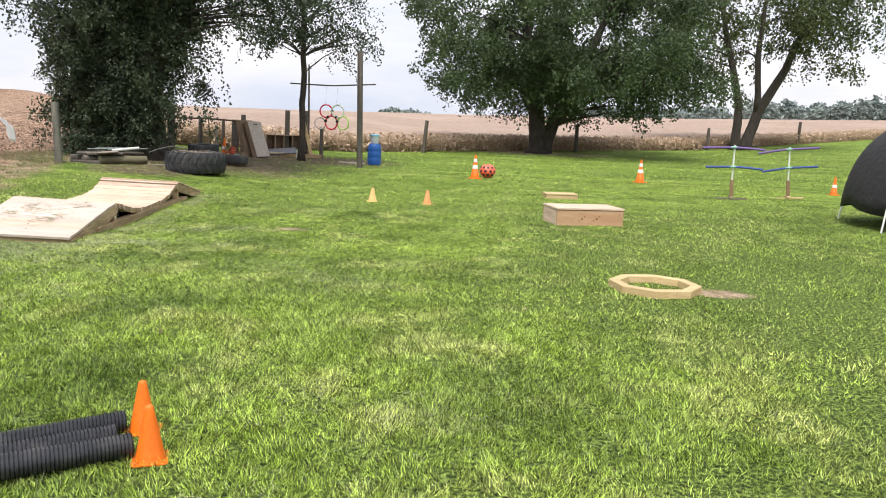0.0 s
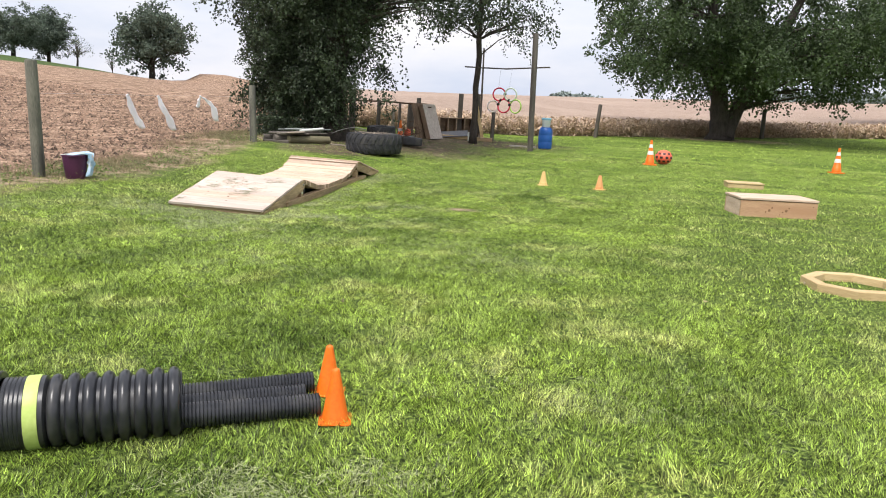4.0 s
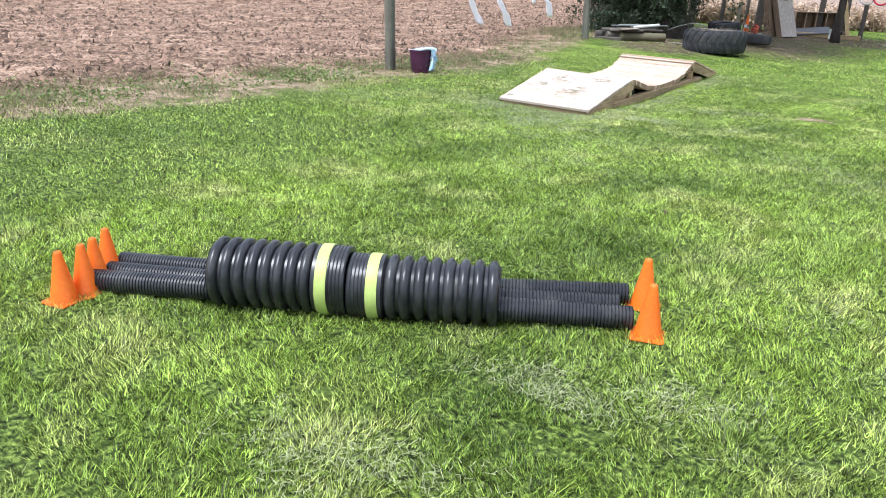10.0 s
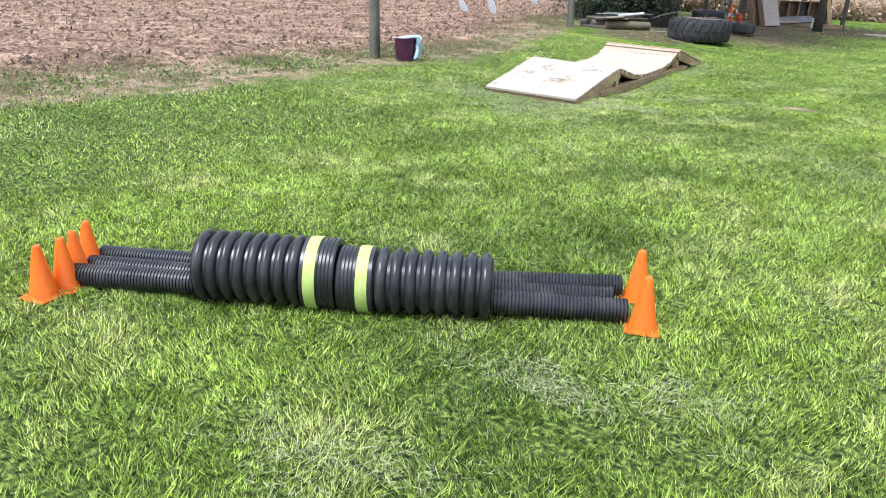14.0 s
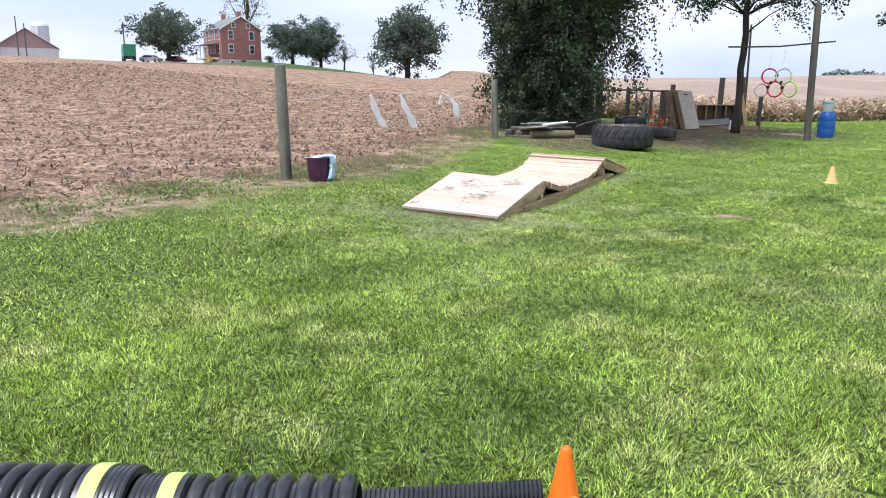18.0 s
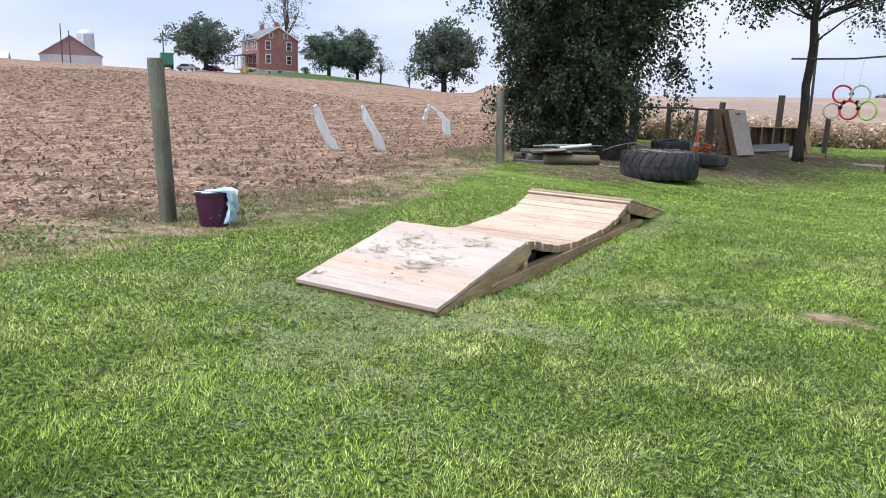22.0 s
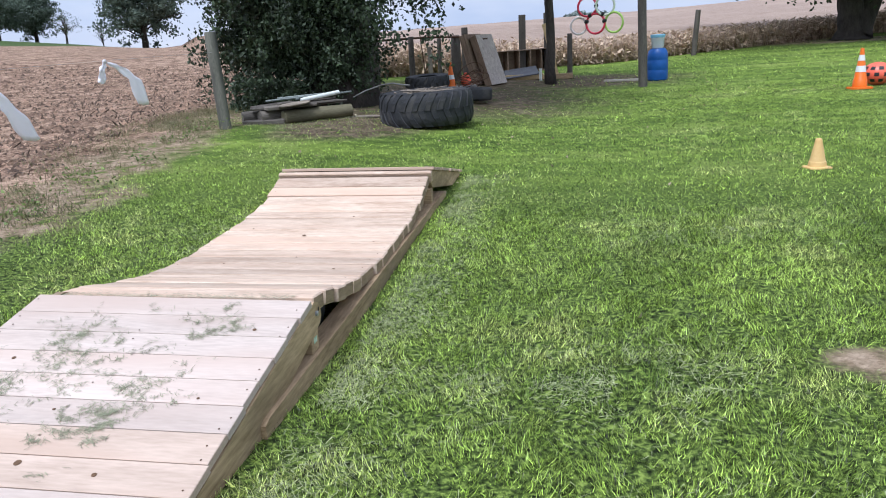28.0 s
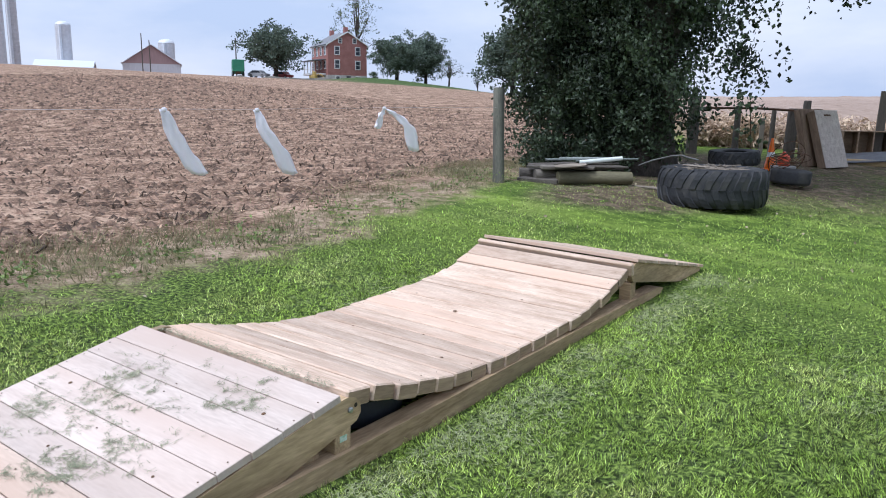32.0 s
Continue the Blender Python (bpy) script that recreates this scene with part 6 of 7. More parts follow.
# horse ball
def ball():
    root = thing("spotted_ball", "orange play ball with black square patches, slightly flattened", "ball", on(0.58, 22.75, 20))
    g = Geo()
    nu, nv, v, f = 48, 20, [], []
    rad = lambda a, p: 0.25 * (1 - 0.035 * (1 - abs(math.cos(4 * a))) * math.cos(p))
    for j in range(nv + 1):
        p = -math.pi / 2 + math.pi * j / nv
        for i in range(nu):
            a = 2 * math.pi * i / nu
            r = rad(a, p)
            v.append((r * math.cos(p) * math.cos(a), r * math.cos(p) * math.sin(a), 0.205 + 0.205 * math.sin(p)))
    for j in range(nv):
        f += [(j * nu + i, j * nu + (i + 1) % nu, (j + 1) * nu + (i + 1) % nu, (j + 1) * nu + i) for i in range(nu)]
    part("bladder", g.add(v, f), material("coral_vinyl", (0.82, 0.115, 0.065), (0.92, 0.19, 0.115), scale=5, rough=0.4, bump=0.05), root, smooth="all")
    black = material("black_patch", (0.012, 0.012, 0.013), (0.03, 0.03, 0.032), scale=20, rough=0.6, bump=0.1)
    for row, p0 in enumerate((-0.55, 0.0, 0.55)):
        for k in range(10):
            a0 = 2 * math.pi * (k + 0.5 * (row % 2)) / 10
            v, f = [], []
            for j in range(4):
                for i in range(4):
                    a, p = a0 + (i / 3 - 0.5) * 0.31 / math.cos(p0), p0 + (j / 3 - 0.5) * 0.31
                    r = rad(a, p) + 0.004
                    v.append((r * math.cos(p) * math.cos(a), r * math.cos(p) * math.sin(a), 0.205 + 0.209 * math.sin(p)))
            for j in range(3):
                f += [(j * 4 + i, j * 4 + i + 1, j * 4 + i + 5, j * 4 + i + 4) for i in range(3)]
            part("patch", Geo().add(v, f), black, root, "black patch")


ball()

# timber pile by the post
def pile():
    global MUCKY
    MUCKY = wood("mucky_grey_planks", (0.05, 0.042, 0.034), (0.20, 0.175, 0.145), "x", vary=0.3, scale=9, bump=0.6)
    lichen = wood("mossy_log", (0.07, 0.062, 0.034), (0.20, 0.18, 0.105), "x", scale=6, bump=0.6)
    def log(x, y, z, turn, L, r, mat, label):
        g = Geo().sweep([(-L / 2, 0, 0), (-L / 4, 0.01, 0), (0, 0, 0.01), (L / 4, -0.01, 0), (L / 2, 0, 0)], [r * 1.03, r, r * 0.98, r, r * 0.97], 16, wob=0.02)
        tagged(part("log", g, mat, None, m=pose(x, y, lz(x, y) + z, 0, 0, turn), smooth=True), label, "log", "timber pile")

    log(-8.28, 17.95, 0.095, 47, 1.1, 0.10, lichen, "mossy round log at the front of the pile")
    log(-8.66, 17.9, 0.095, 50, 1.1, 0.095, MUCKY, "grey round log in the pile")
    log(-8.95, 17.85, 0.085, 38, 1.0, 0.09, MUCKY, "short grey log in the pile")
    for i, (x, y, z, t, L, w, h, rx) in enumerate(((-8.5, 17.95, 0.205, 50, 1.25, 0.17, 0.05, 3), (-8.72, 17.72, 0.215, 24, 1.0, 0.19, 0.035, 5), (-8.52, 18.12, 0.25, 61, 1.05, 0.13, 0.03, -6), (-8.95, 17.5, -0.01, 10, 0.65, 0.16, 0.07, 4), (-9.02, 17.95, 0.20, 74, 0.9, 0.11, 0.04, 9), (-8.3, 18.05, 0.235, 38, 0.9, 0.10, 0.03, -8))):
        tagged(part("old_plank", Geo().box(L, w, h, c=0.008), MUCKY, None, m=pose(x, y, lz(x, y) + z, rx, 0, t)), "weathered grey plank on the timber pile", "plank", "timber pile")
    tagged(part("round_lid", Geo().lathe([(0.23, 0), (0.24, 0.010), (0.24, 0.02), (0.22, 0.03), (0, 0.034)], 28), WEATHERED_X, None, m=pose(-8.5, 17.65, lz(-8.5, 17.65) + 0.265, 3, -4, 0), smooth=True), "flat round grey wooden lid on the pile", "lid")
    tagged(part("white_pipe", Geo().sweep([(-0.25, 0, 0), (0.40, 0, 0.02)], 0.032, 12), PVC, None, m=pose(-8.38, 18.15, lz(-8.2, 18.35) + 0.33, 0, -4, 48), smooth=True), "white plastic pipe on top of the pile", "pipe")
    for x, y, t, L in ((-8.6, 18.2, 35, 1.2), (-8.4, 18.5, 52, 1.0), (-8.7, 18.45, 20, 0.9)):
        tagged(part("garden_cane", Geo().sweep([(-L / 2, 0, 0), (L / 2, 0, 0.03)], 0.017, 7), material("green_grey_pipe", (0.11, 0.13, 0.12), (0.26, 0.29, 0.27), scale=9, rough=0.6, bump=0.1), None, m=pose(x, y, lz(x, y) + 0.31, 0, 0, t), smooth=True), "thin green-grey pipe on the timber pile", "pipe", "thin pipes")
    zc = lz(-7.9, 19)
    pts = [(-8.0, 18.75, zc + 0.28), (-7.85, 18.9, zc + 0.36), (-7.55, 18.9, zc + 0.44), (-7.3, 18.7, zc + 0.47), (-7.05, 18.45, zc + 0.45), (-6.9, 18.35, zc + 0.44)]
    tagged(part("grey_hose", Geo().sweep(pts, 0.011, 8), material("grey_hose", (0.09, 0.09, 0.085), (0.18, 0.18, 0.17), scale=9, rough=0.6, bump=0.1), None, smooth="all"), "grey hose looped from the pile to the tyre", "hose")
    tagged(part("bleached_stick", Geo().sweep([(-0.45, 0, 0.012), (0, 0.03, 0.02), (0.45, 0, 0.012)], [0.02, 0.024, 0.015], 7), WEATHERED_X, None, m=on(-7.55, 18.3, -12), smooth=True), "bleached stick lying on bare earth", "stick")


pile()

# purple bucket with a bag
def bucket():
    x, y = -7.97, 9.40
    root = thing("purple_bucket", "dark purple plastic bucket beside the fence post", "bucket", on(x, y, 55))
    plum = material("plum_plastic", (0.055, 0.012, 0.045), (0.10, 0.025, 0.08), scale=5, rough=0.45, bump=0.05)
    prof = [(0.128, 0), (0.135, 0.008), (0.172, 0.318), (0.184, 0.320), (0.187, 0.342), (0.177, 0.346), (0.168, 0.31), (0.128, 0.02), (0, 0.018)]
    part("pail", Geo().lathe(prof, 32, wob=0.008), plum, root, smooth=True)
    part("bail_handle", Geo().sweep([(0.185 * math.cos(a), 0.185 * math.sin(a), 0.338 - 0.03 * math.sin(a)) for a in np.linspace(math.pi, 2 * math.pi, 15)], 0.006, 6), PVC, root, "white handle", smooth=True)
    bag = thing("paper_bag", "crumpled light blue and white bag with orange print over the bucket", "bag", on(x, y, 26))
    paper = material("sky_blue_printed_bag", (0.20, 0.44, 0.68), (0.70, 0.80, 0.86), scale=7, fine=18, rough=0.6, bump=0.35, bump_dist=0.02)
    g, rng = Geo(), np.random.default_rng(15)
    n, mrows, v, f = 16, 20, [], []
    for j in range(mrows + 1):
        s = j / mrows
        for i in range(n + 1):
            q = i / n - 0.5
            # from the mouth of the bucket, up over the rim and down its side, puckered into folds
            fold = 0.016 * math.sin(q * 17 + s * 5) + 0.010 * math.sin(q * 31 - s * 9)
            if s < 0.45:
                k = s / 0.45
                px, pz = -0.12 + 0.32 * k, 0.300 + 0.030 * math.sin(k * math.pi) * (1 - 0.8 * abs(q)) + 0.055 * k
            else:
                k = (s - 0.45) / 0.55
                px, pz = 0.205 + fold * 1.4 - 0.035 * k + 0.02 * math.sin(k * 3), 0.350 - k * 0.315
            v.append((px + 0.012 * math.sin(q * 40 + s * 23) * s + rng.normal(0, 0.008), q * (0.21 - 0.03 * s + 0.03 * math.sin(s * 8)), pz + fold * (1 if s < 0.45 else 0.3) + rng.normal(0, 0.005)))
    for j in range(mrows):
        f += [(j * (n + 1) + i, j * (n + 1) + i + 1, (j + 1) * (n + 1) + i + 1, (j + 1) * (n + 1) + i) for i in range(n)]
    sheet = part("bag_sheet", g.add(v, f), paper, bag, smooth=True)
    so = sheet.modifiers.new("thickness", "SOLIDIFY")
    so.thickness = 0.006
    for (py, pz, w, h, c) in ((0.05, 0.11, 0.07, 0.05, ((0.35, 0.06, 0.03), (0.6, 0.16, 0.08))), (-0.02, 0.30, 0.09, 0.035, ((0.75, 0.36, 0.15), (0.85, 0.6, 0.3))), (-0.04, 0.17, 0.06, 0.05, ((0.78, 0.80, 0.82), (0.88, 0.9, 0.9))), (0.06, 0.24, 0.05, 0.05, ((0.80, 0.80, 0.82), (0.9, 0.9, 0.9)))):
        part("print_patch", Geo().box(w, 0.003, h, c=0.001), material("print_%d" % int(pz * 100), *c, scale=12, rough=0.6, bump=0.05), bag, "printed colour patch", pose(0.240 - 0.1 * (0.35 - pz), py, pz, 0, 0, 90))


bucket()

# fence wire with white cloth strips
CLOTH = material("white_plastic_strip", (0.92, 0.88, 0.92), (0.96, 0.93, 0.97), scale=4, fine=14, rough=0.6, bump=0.2, bump_dist=0.006, thin=0.12)


def strip(name, x, y, z, runs, label):
    root = thing(name, label, "strip", pose(x, y, z), "white strips")
    part("knot", Geo().lathe([(0.008, -0.02), (0.02, -0.008), (0.02, 0.008), (0.01, 0.02)], 10, wob=0.12), CLOTH, root, smooth=True)
    for r, (pts, w0, w1) in enumerate(runs):
        P = [Vector(p) for p in pts]
        rng = np.random.default_rng(r + int(abs(y) * 10))
        n, v, f = 16, [], []
        for i in range(n + 1):
            k = i / n * (len(P) - 1)
            a = min(int(k), len(P) - 2)
            q = P[a].lerp(P[a + 1], k - a)
            w = 0.95 * (w0 + (w1 - w0) * min(1, i / n * 1.6))
            for j in range(6):
                e = j / 5 - 0.5
                v.append((q.x + 0.25 * e * w + 0.012 * math.sin(j * 2.1 + i * 0.8), q.y + e * w, q.z + 0.012 * math.sin(i * 1.3 + j) + rng.normal(0, 0.002)))
        for i in range(n):
            f += [(i * 6 + j, i * 6 + j + 1, i * 6 + j + 7, i * 6 + j + 6) for j in range(5)]
        s = part("tail", Geo().add(v, f), CLOTH, root, smooth="all")
        so = s.modifiers.new("thickness", "SOLIDIFY")
        so.thickness = 0.004


strip("cloth_strip", -8.693, 11.534, 1.359, [([(0, 0, 0), (0.02, 0.05, -0.18), (0.05, 0.16, -0.40), (0.08, 0.27, -0.56)], 0.09, 0.16)], "white plastic strip knotted on the fence wire, hanging down")
strip("cloth_strip", -8.796, 12.529, 1.363, [([(0, 0, 0), (0.04, 0.04, -0.18), (0.08, 0.18, -0.38), (0.10, 0.30, -0.62)], 0.08, 0.17)], "white plastic strip on the fence wire, blown aside")
strip("cloth_strip", -9.286, 14.666, 1.397, [([(0, 0, 0), (0.06, 0.15, -0.08), (0.12, 0.30, -0.22), (0.14, 0.38, -0.52)], 0.07, 0.17), ([(0, 0, 0), (0.0, -0.06, -0.10), (0.0, -0.11, -0.24)], 0.04, 0.09)], "white plastic strip on the fence wire with one tail lifted")
wz0, wz1 = lz(-8.3, 9.1) + 1.17, lz(-9.4, 17.2) + 1.07
tagged(part("fence_wire", Geo().sweep([(-8.33, 9.08, wz0), (-8.693, 11.534, 1.365), (-8.796, 12.529, 1.369), (-9.286, 14.666, 1.403), (-9.32, 17.0, wz1)], 0.0016, 5), STEEL, None), "thin steel wire strung between two fence posts", "wire")

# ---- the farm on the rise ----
# haze over the far woods is put into this pale leaf colour
LEAF_HAZE = material("hazed_distant_foliage", (0.17, 0.215, 0.20), (0.31, 0.36, 0.335), scale=0.3, fine=3, rough=0.9, bump=0, vary=0.3, thin=0.2)
def far_at(az, d, hub=(-2.8, 8.3)):
    a = radians(az)
    return hub[0] - math.sin(a) * d, hub[1] + math.cos(a) * d


# red brick, its colour lightened for the haze in front of the farmhouse
BRICK = material("hazed_red_brick_wall", (0.26, 0.115, 0.10), (0.40, 0.19, 0.165), scale=1.2, fine=9, rough=0.9, bump=0.3, vary=0.05)
FIELDSTONE = material("pale_stone_footing", (0.36, 0.34, 0.32), (0.56, 0.54, 0.51), scale=1.6, fine=6, rough=0.95, bump=0.5)
ROOF = material("grey_shingle_roof", (0.13, 0.135, 0.15), (0.24, 0.245, 0.26), scale=2, fine=9, rough=0.9, bump=0.4)
WHITE_TRIM = material("white_house_paint", (0.66, 0.66, 0.65), (0.80, 0.80, 0.79), scale=4, rough=0.6, bump=0.05)
PANE = material("window_glass", (0.03, 0.035, 0.045), (0.09, 0.10, 0.12), scale=2, rough=0.08, bump=0.0)


def window(parent, m, w, h):
    fr = part("window", Geo().box(w + 0.26, 0.10, h + 0.26, c=0.01), WHITE_TRIM, parent, "white-framed window", m @ pose(0, 0, -0.13))
    for s in (0, 1):
        part("pane", Geo().box(w * 0.94, 0.03, h * 0.46, c=0.005), PANE, fr, "", pose(0, -0.055, 0.15 + s * h * 0.51))


def house():
    x, y = far_at(49.31, 162)
    W, D, E, P = 8.7, 10.5, 7.6, 2.55
    root = thing("brick_farmhouse", "red brick farmhouse with grey gable roof and white porch", "house", pose(x, y, 6.75, 0, 0, 70))
    # local: gable end faces -y, long side with the porch faces -x
    g = Geo().prism([(-W / 2, 1.3), (W / 2, 1.3), (W / 2, E), (0, E + P), (-W / 2, E)], D, pose(0, D / 2, 0))
    part("wall", g, BRICK, root)
    part("footing", Geo().box(W + 0.16, D + 0.16, 3.4), FIELDSTONE, root, "", pose(0, D / 2, -2.06))
    a = math.atan2(P, W / 2)
    L = math.hypot(P, W / 2) + 0.45
    for s in (-1, 1):
        part("roof_slope", Geo().box(L, D + 0.7, 0.18, c=0.02), ROOF, root, "", pose(s * (W / 4 + 0.16), D / 2, E + P / 2 - 0.10, 0, s * math.degrees(a), 0))
        part("bargeboard", Geo().box(L, 0.1, 0.24, c=0.01), WHITE_TRIM, root, "", pose(s * (W / 4 + 0.16), -0.36, E + P / 2 - 0.19, 0, s * math.degrees(a), 0))
        part("eaves_board", Geo().box(0.12, D + 0.7, 0.3), WHITE_TRIM, root, "", pose(s * (W / 2 + 0.22), D / 2, E - 0.36))
    for cy in (0.9, D - 0.9):
        part("chimney", Geo().box(0.9, 0.7, 1.9, c=0.03), BRICK, root, "", pose(0, cy, E + P - 0.8))
    for wx, wz, w, h in ((-2.3, 2.75, 0.95, 1.65), (2.3, 2.65, 0.95, 1.65), (-2.3, 5.55, 0.95, 1.6), (2.3, 5.5, 0.95, 1.6), (-1.6, 7.95, 0.65, 0.85), (1.6, 7.95, 0.65, 0.85), (2.3, 0.25, 0.8, 0.8), (-2.2, 0.45, 0.8, 0.6)):
        window(root, pose(wx, -0.035 if wz > 1 else -0.115, wz), w, h)
    part("cellar_door", Geo().box(0.95, 0.08, 1.5, c=0.01), material("dark_door_paint", (0.03, 0.03, 0.035), (0.08, 0.08, 0.09), scale=4, rough=0.6), root, "", pose(0.2, -0.11, -0.3))
    for wy in (1.6, 4.2, 6.8, 9.4):
        for wz in (2.7, 5.5):
            window(root, pose(-W / 2 - 0.035, wy, wz, 0, 0, -90), 0.95, 1.55)
    porch = part("porch", Geo().box(2.6, 7.4, 0.35), WHITE_TRIM, root, "white porch with columns", pose(-W / 2 - 1.35, 5.0, 1.35))
    part("porch_roof", Geo().box(3.0, 7.9, 0.22, c=0.02), ROOF, porch, "", pose(-0.05, 0, 2.95, 0, -6, 0))
    for i in range(4):
        part("column", Geo().lathe([(0.16, 0.3), (0.12, 0.5), (0.11, 2.6), (0.16, 2.8)], 10), WHITE_TRIM, porch, "", pose(-1.1, -3.4 + 6.8 * i / 3, 0.02), smooth=True)
    part("porch_rail", Geo().box(0.06, 7.0, 0.1), WHITE_TRIM, porch, "", pose(-1.1, 0, 1.15))


house()


def outbuilding(name, label, az, d, base_el, W, D, E, P, turn, wall_mat, roof_mat, gable_mat=None, sink=3.0):
    x, y = far_at(az, d)
    z = 1.3 + d * math.tan(radians(base_el))
    root = thing(name, label, "barn", pose(x, y, z, 0, 0, turn))
    part("wall", Geo().prism([(-W / 2, -sink), (W / 2, -sink), (W / 2, E), (-W / 2, E)], D, pose(0, D / 2, 0)), wall_mat, root)
    part("gable", Geo().prism([(-W / 2, E), (W / 2, E), (0, E + P)], D, pose(0, D / 2, 0.004)), gable_mat or wall_mat, root)
    a, L = math.atan2(P, W / 2), math.hypot(P, W / 2) + 0.4
    for s in (-1, 1):
        part("roof_slope", Geo().box(L, D + 0.8, 0.2, c=0.02), roof_mat, root, "", pose(s * (W / 4 + 0.14), D / 2, E + P / 2 - 0.05, 0, s * math.degrees(a), 0))
    return root


TIN = material("pale_tin_roof", (0.52, 0.55, 0.60), (0.70, 0.73, 0.77), scale=3, rough=0.5, bump=0.1, metal=0.1)
GREY_BOARDS = material("grey_barn_boards", (0.40, 0.40, 0.43), (0.56, 0.56, 0.59), scale=2, stretch=(3, 3, 0.3), rough=0.9, bump=0.3)
MAROON = material("maroon_barn_boards", (0.24, 0.16, 0.16), (0.34, 0.235, 0.235), scale=2, stretch=(3, 3, 0.3), rough=0.9, bump=0.3)
CONCRETE = material("pale_silo_concrete", (0.42, 0.43, 0.46), (0.60, 0.61, 0.64), scale=1.5, fine=7, rough=0.85, bump=0.2)
outbuilding("gable_barn", "grey barn with a maroon boarded gable", 63.10, 225, 2.05, 15.0, 20, 3.2, 5.0, 62, GREY_BOARDS, TIN, MAROON)
outbuilding("long_shed", "long low shed with a pale tin roof", 66.83, 232, 2.0, 10.0, 14.0, 1.6, 1.9, 152, GREY_BOARDS, TIN)


def silo(az, d, R, el_top, label, dome=True):
    x, y = far_at(az, d)
    top = 1.3 + d * math.tan(radians(el_top))
    root = thing("silo", label, "silo", pose(x, y, 3.0), "silos")
    prof, z = [], 0.0
    while z < top - 3.0 - R * 0.5:
        prof += [(R, z), (R, z + 0.8), (R * 1.012, z + 0.82), (R * 1.012, z + 0.98), (R, z + 1.0)]
        z += 1.0
    part("shaft", Geo().lathe(prof, 28), CONCRETE, root, smooth=True)
    part("dome", Geo().lathe([(R * 1.01, z), (R * 0.93, z + R * 0.22), (R * 0.7, z + R * 0.4), (R * 0.35, z + R * 0.52), (0, z + R * 0.55)], 28), TIN, root, "pale metal dome", smooth=True)
    part("ladder_chute", Geo().box(0.7, 0.6, z, c=0.05), TIN, root, "pale ladder chute", pose(math.cos(radians(-40)) * R, math.sin(radians(-40)) * R - 0.2, 0))


silo(72.52, 205, 2.15, 8.6, "very tall pale concrete silo behind the rise")
silo(71.46, 212, 1.2, 8.2, "slim tall grey silo beside the larger one")
silo(68.54, 240, 2.0, 5.35, "pale concrete silo with a domed metal top")
silo(62.08, 250, 2.4, 4.5, "low pale silo showing behind the barn")


def utility_pole(az, d, el_base, el_top, label):
    x, y = far_at(az, d)
    z0, z1 = 1.3 + d * math.tan(radians(el_base)) - 4.0, 1.3 + d * math.tan(radians(el_top))
    root = thing("utility_pole", label, "pole", pose(x, y, z0), "utility poles")
    part("shaft", Geo().lathe([(0.17, 0), (0.12, z1 - z0)], 8), POST_DARK, root, smooth=True)


utility_pole(57.35, 172, 2.4, 4.85, "distant wooden utility pole")
utility_pole(63.70, 210, 2.4, 4.9, "distant wooden utility pole by the barn")
utility_pole(63.20, 214, 2.4, 4.45, "shorter distant pole by the barn")

GREEN_PAINT = material("green_truck_paint", (0.02, 0.16, 0.09), (0.04, 0.24, 0.14), scale=3, rough=0.4, bump=0.05)
YELLOW_PAINT = material("digger_yellow_paint", (0.50, 0.35, 0.10), (0.62, 0.45, 0.16), scale=3, rough=0.45, bump=0.05)


def wheels(root, spots, r, w):
    rub = MATS["worn_black_rubber"]
    for x, y in spots:
        wh = part("wheel", Geo().lathe([(r * 0.55, -w / 2), (r, -w / 2 + 0.03), (r, w / 2 - 0.03), (r * 0.55, w / 2)], 16), rub, root, "", pose(x, y, r, 90, 0, 0))
        part("rim", Geo().lathe([(r * 0.55, -w / 2 - 0.01), (r * 0.5, w / 2 + 0.01)], 12), STEEL, wh)


def lorry():
    x, y = far_at(57.25, 158)
    root = thing("green_lorry", "green lorry parked at the farm", "lorry", pose(x, y, lz(x, y), 0, 0, 150))
    part("cargo_box", Geo().box(4.2, 2.3, 2.3, c=0.06), GREEN_PAINT, root, "", pose(-0.8, 0, 0.9))
    cab = part("cab", Geo().prism([(0, 0), (1.9, 0), (1.9, 1.0), (1.5, 1.9), (0, 1.9)], 2.2), GREEN_PAINT, root, "", pose(1.4, 0, 0.6))
    part("windscreen", Geo().box(0.05, 1.9, 0.85), PANE, cab, "", pose(1.72, 0, 1.05, 0, -24, 0))
    part("chassis", Geo().box(6.2, 0.9, 0.25), RUST, root, "", pose(0.2, 0, 0.6))
    wheels(root, [(2.4, -1.0), (2.4, 1.0), (-1.8, -1.0), (-1.8, 1.0)], 0.48, 0.3)


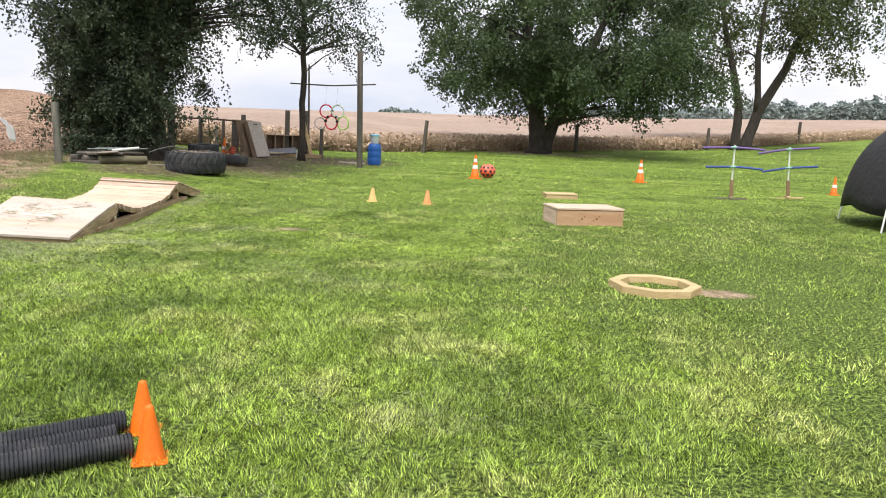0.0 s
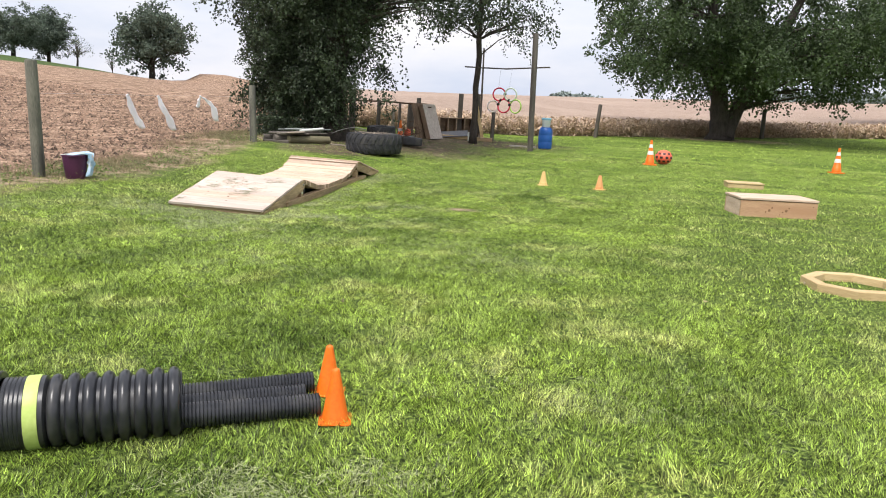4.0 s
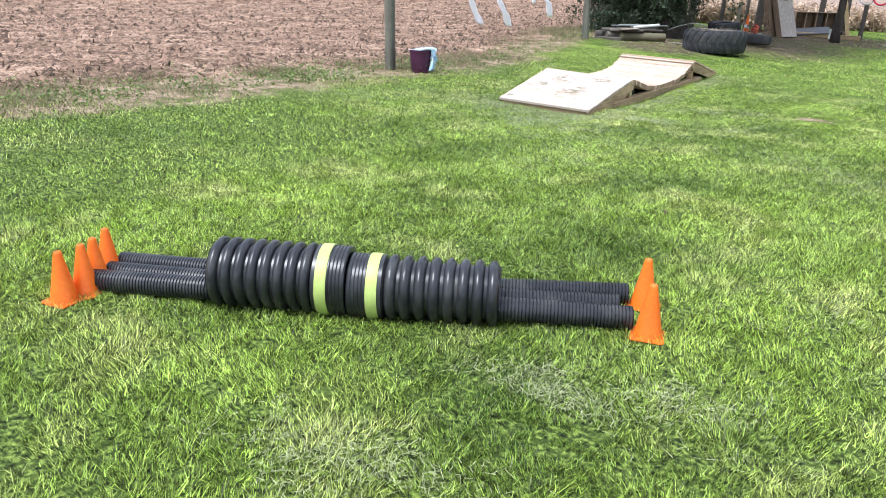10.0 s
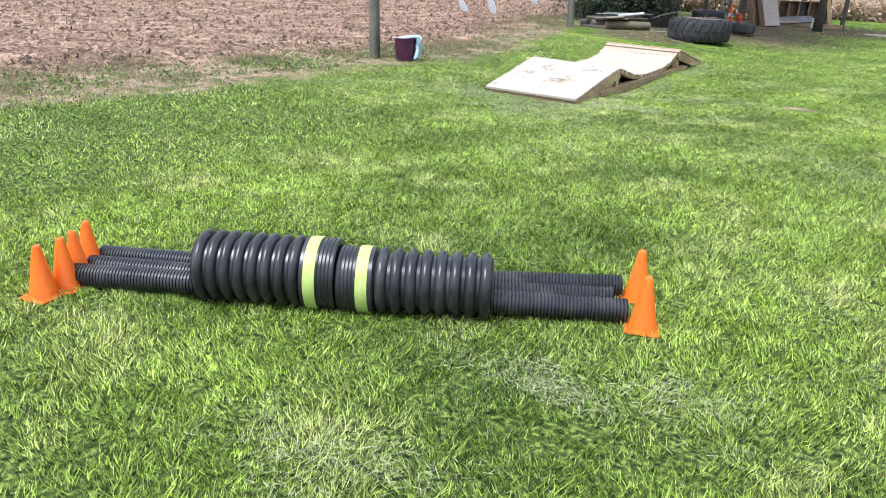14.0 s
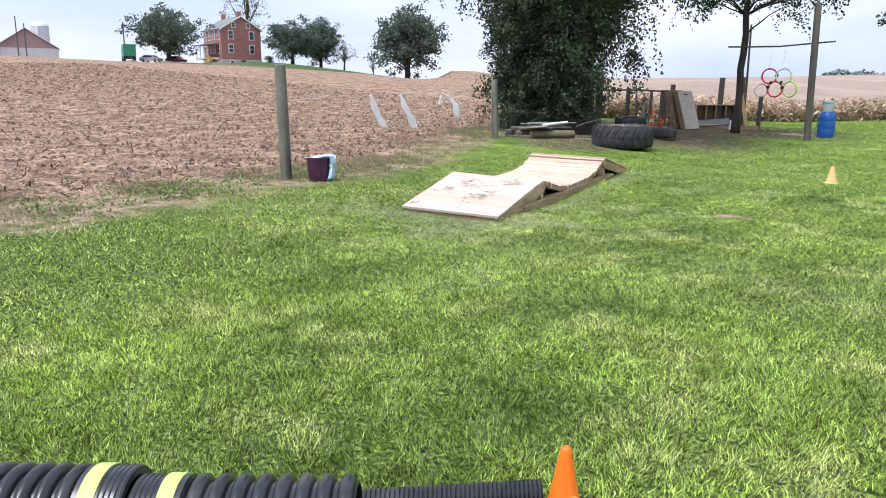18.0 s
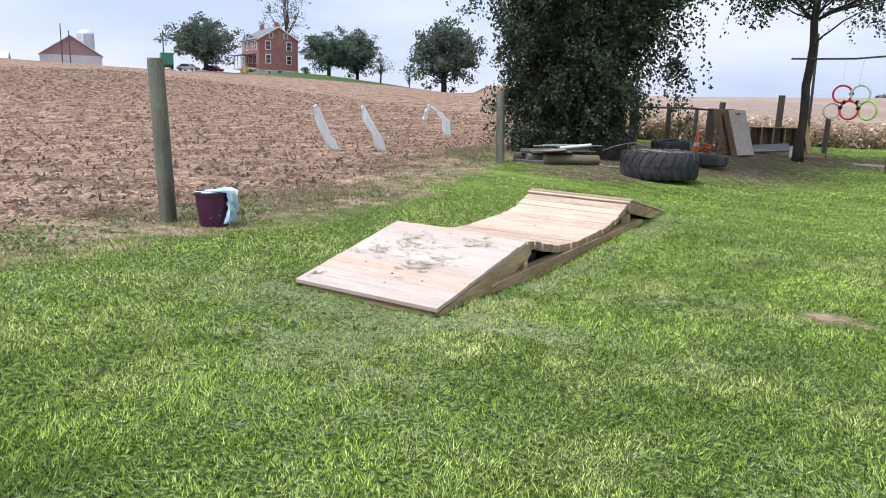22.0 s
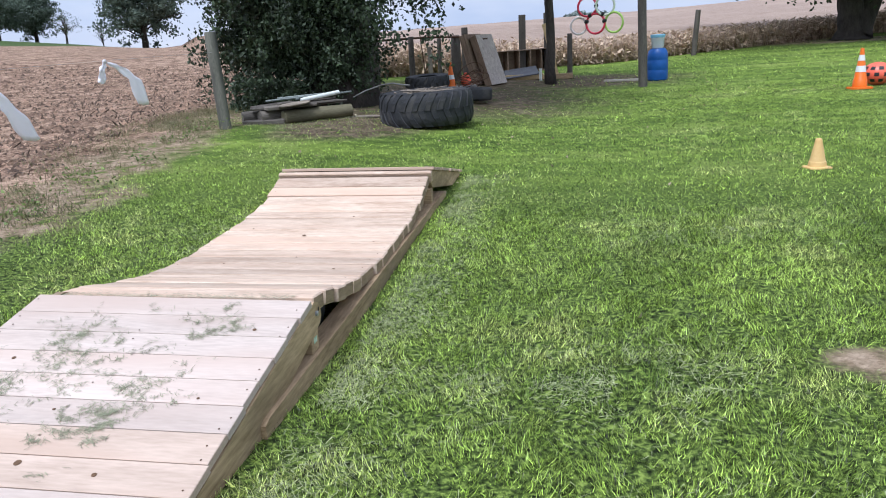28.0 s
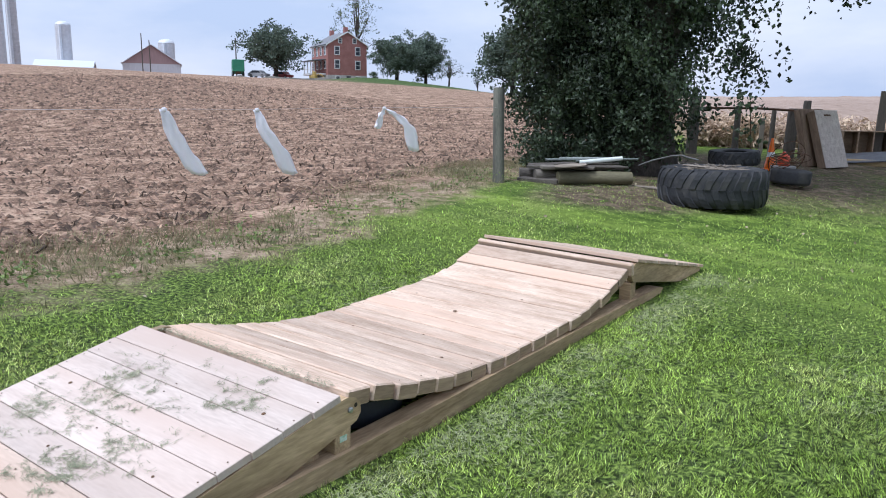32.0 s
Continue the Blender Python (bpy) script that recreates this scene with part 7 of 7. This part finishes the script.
def digger():
    x, y = far_at(51.80, 156)
    root = thing("yellow_digger", "small yellow digger parked before the porch", "digger", pose(x, y, lz(x, y), 0, 0, 20) @ Matrix.Scale(0.62, 4))
    for s in (-1, 1):
        part("track", Geo().prism([(-1.3, 0.15), (-1.1, 0), (1.1, 0), (1.3, 0.15), (1.3, 0.45), (1.1, 0.6), (-1.1, 0.6), (-1.3, 0.45)], 0.4), RUBBER, root, "", pose(0, s * 0.8, 0))
    part("engine_body", Geo().box(2.2, 1.7, 0.9, c=0.08), YELLOW_PAINT, root, "", pose(-0.2, 0, 0.6))
    part("cab", Geo().box(1.1, 1.0, 1.3, c=0.06), YELLOW_PAINT, root, "", pose(0.0, 0.3, 1.5))
    part("boom", Geo().sweep([(0.8, -0.3, 1.2), (2.2, -0.3, 2.0), (3.2, -0.3, 1.6)], 0.16, 6), YELLOW_PAINT, root)
    part("dipper", Geo().sweep([(3.2, -0.3, 1.6), (4.2, -0.3, 0.6)], 0.13, 6), YELLOW_PAINT, root)
    part("bucket", Geo().prism([(0, 0), (0.6, 0.1), (0.5, 0.5), (0, 0.6)], 0.7), RUST, root, "", pose(4.0, -0.3, 0.1))


def car(az, d, turn, paint, label):
    x, y = far_at(az, d)
    root = thing("parked_car", label, "car", pose(x, y, lz(x, y), 0, 0, turn), "parked cars")
    out = [(-2.1, 0.3), (2.1, 0.3), (2.15, 0.75), (1.2, 0.9), (0.6, 1.42), (-1.0, 1.45), (-1.8, 0.95), (-2.15, 0.85)]
    part("body", Geo().prism(out, 1.7), paint, root)
    part("side_glass", Geo().prism([(-1.5, 0.95), (0.95, 0.95), (0.5, 1.36), (-0.95, 1.38)], 1.72), PANE, root)
    wheels(root, [(1.35, -0.78), (1.35, 0.78), (-1.3, -0.78), (-1.3, 0.78)], 0.32, 0.22)


lorry()
digger()
SILVER = material("silver_car_paint", (0.42, 0.44, 0.47), (0.58, 0.60, 0.62), scale=3, rough=0.35, metal=0.3, bump=0)
DARK_RED = material("dark_red_car_paint", (0.20, 0.03, 0.03), (0.30, 0.05, 0.05), scale=3, rough=0.35, bump=0)
car(55.77, 158, 20, SILVER, "silver car parked under the farm trees")
car(54.04, 160, 10, DARK_RED, "dark red car parked under the farm trees")


def far_tree(name, label, az, d, el_base, el_top, width_deg, leaf, seed, density=1.0, floor=-0.9, hub=(-2.8, 8.3), bottom=0.22, thin_crown=False):
    x, y = far_at(az, d, hub)
    z0, z1 = 1.3 + d * math.tan(radians(el_base)), 1.3 + d * math.tan(radians(el_top))
    H, W = z1 - z0, d * math.tan(radians(width_deg))
    rng = np.random.default_rng(seed)
    root = thing(name, label, "tree", pose(x, y, z0 - 0.4), "farm trees")
    g = Geo()
    g.sweep([(0, 0, 0), (0.1, 0, H * 0.25), (0, 0.1, H * 0.55), (0.05, 0, H * 0.85)], [W * 0.045, W * 0.036, W * 0.025, W * 0.008], 8, wob=0.05)
    part("trunk", g, BARK, root, smooth="all")
    c, rad = (0, 0, H * (1 + bottom) / 2 + 0.4), (W / 2 * 1.02, W / 2 * 0.9, H * (1 - bottom) / 2 * 1.0)
    bc = crown_points(rng, c, rad, int(80 * density), hollow=0.45, floor=floor)
    cc = np.repeat(bc, 2, 0)
    cc = cc + rng.normal(0, 1, cc.shape) * W * 0.085
    for i, q in enumerate(bc[: 14 if not thin_crown else 34]):
        b = Geo()
        limb(b, (0, 0, max(0.8, q[2] * 0.55)), q, W * 0.014, W * 0.003, rng, 0.05, 5, 5)
        part("limb", b, BARK, root)
    v, f = leaf_cards(clumps(rng, cc, int(30 * density) if not thin_crown else 8, W * 0.046), W * 0.042, seed)
    part("crown", big_mesh("crown", v, f, leaf), None, root)


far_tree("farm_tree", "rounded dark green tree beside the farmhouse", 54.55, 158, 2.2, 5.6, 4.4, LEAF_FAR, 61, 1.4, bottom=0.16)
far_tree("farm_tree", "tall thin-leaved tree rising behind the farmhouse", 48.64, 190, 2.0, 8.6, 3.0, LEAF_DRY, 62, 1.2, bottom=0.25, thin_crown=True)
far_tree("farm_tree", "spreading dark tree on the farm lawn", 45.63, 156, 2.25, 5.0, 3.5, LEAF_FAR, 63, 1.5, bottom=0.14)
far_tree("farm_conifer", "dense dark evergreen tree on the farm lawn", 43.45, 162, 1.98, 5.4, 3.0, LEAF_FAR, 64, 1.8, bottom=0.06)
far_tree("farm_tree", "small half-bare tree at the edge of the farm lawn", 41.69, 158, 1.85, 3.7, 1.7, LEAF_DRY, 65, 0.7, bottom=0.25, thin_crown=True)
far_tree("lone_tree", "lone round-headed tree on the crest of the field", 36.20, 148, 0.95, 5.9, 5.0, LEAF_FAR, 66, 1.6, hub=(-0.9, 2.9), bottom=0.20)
far_tree("farm_tree", "small bare tree beside the lone tree", 38.79, 152, 1.05, 3.0, 0.9, LEAF_DRY, 67, 0.5, hub=(-0.9, 2.9), bottom=0.3, thin_crown=True)


RUBBLE = material("dull_rubble", (0.09, 0.085, 0.075), (0.22, 0.20, 0.17), scale=2, fine=9, rough=1, bump=0.6)


def low_wall():
    x, y = far_at(53.33, 150)
    tagged(part("rubble_bank", Geo().sweep([(i * 2.0 - 12, math.sin(i) * 0.3, 0.25 + 0.2 * math.sin(i * 1.7)) for i in range(13)], [0.6 + 0.2 * math.sin(i * 2.2) for i in range(13)], 8, wob=0.12), RUBBLE, None, m=pose(x, y, lz(x, y) - 0.55, 0, 0, 48)), "low bank of grey rubble before the farmhouse", "bank")
    x, y = far_at(47.39, 158)
    rng = np.random.default_rng(70)
    v, f = leaf_cards(clumps(rng, crown_points(rng, (0, 0, 0.5), (1.1, 0.9, 0.8), 30), 30, 0.2), 0.2, 71)
    bush = thing("clipped_bush", "small dark bush beside the farmhouse", "bush", pose(x, y, lz(x, y)))
    part("foliage", big_mesh("foliage", v, f, LEAF_MID), None, bush)


low_wall()


def far_wood(az0, az1, d, tops, seed, name="far_woodland"):
    """A distant belt of trees along the skyline."""
    rng = np.random.default_rng(seed)
    cc = []
    n = int((az0 - az1) * 6)
    for i in range(n):
        k = (i + rng.uniform(0, 1)) / n
        x, y = far_at(az0 + (az1 - az0) * k, d + rng.normal(0, 6), (-0.07, 0.19))
        top = 1.4 + d * math.tan(radians(np.interp(k, np.linspace(0, 1, len(tops)), tops) * rng.uniform(0.86, 1.06)))
        lo = 1.4 + d * math.tan(radians(0.9))
        w = d * 0.011
        cc.append(crown_points(rng, (x, y, (top + lo) / 2), (w, w, (top - lo) / 2), 26, floor=-1))
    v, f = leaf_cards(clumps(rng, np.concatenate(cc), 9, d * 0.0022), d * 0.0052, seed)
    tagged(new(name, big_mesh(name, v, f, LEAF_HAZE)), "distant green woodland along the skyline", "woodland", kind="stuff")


far_wood(-19.5, -31, 300, [2.4, 2.9, 2.9, 2.7, 3.3, 3.2, 3.6], 81)
far_wood(-9.5, -18.5, 340, [2.0, 2.2, 2.3, 2.5], 82)
far_wood(6.6, 3.2, 320, [1.15, 1.45, 1.2, 1.4, 1.1], 83)
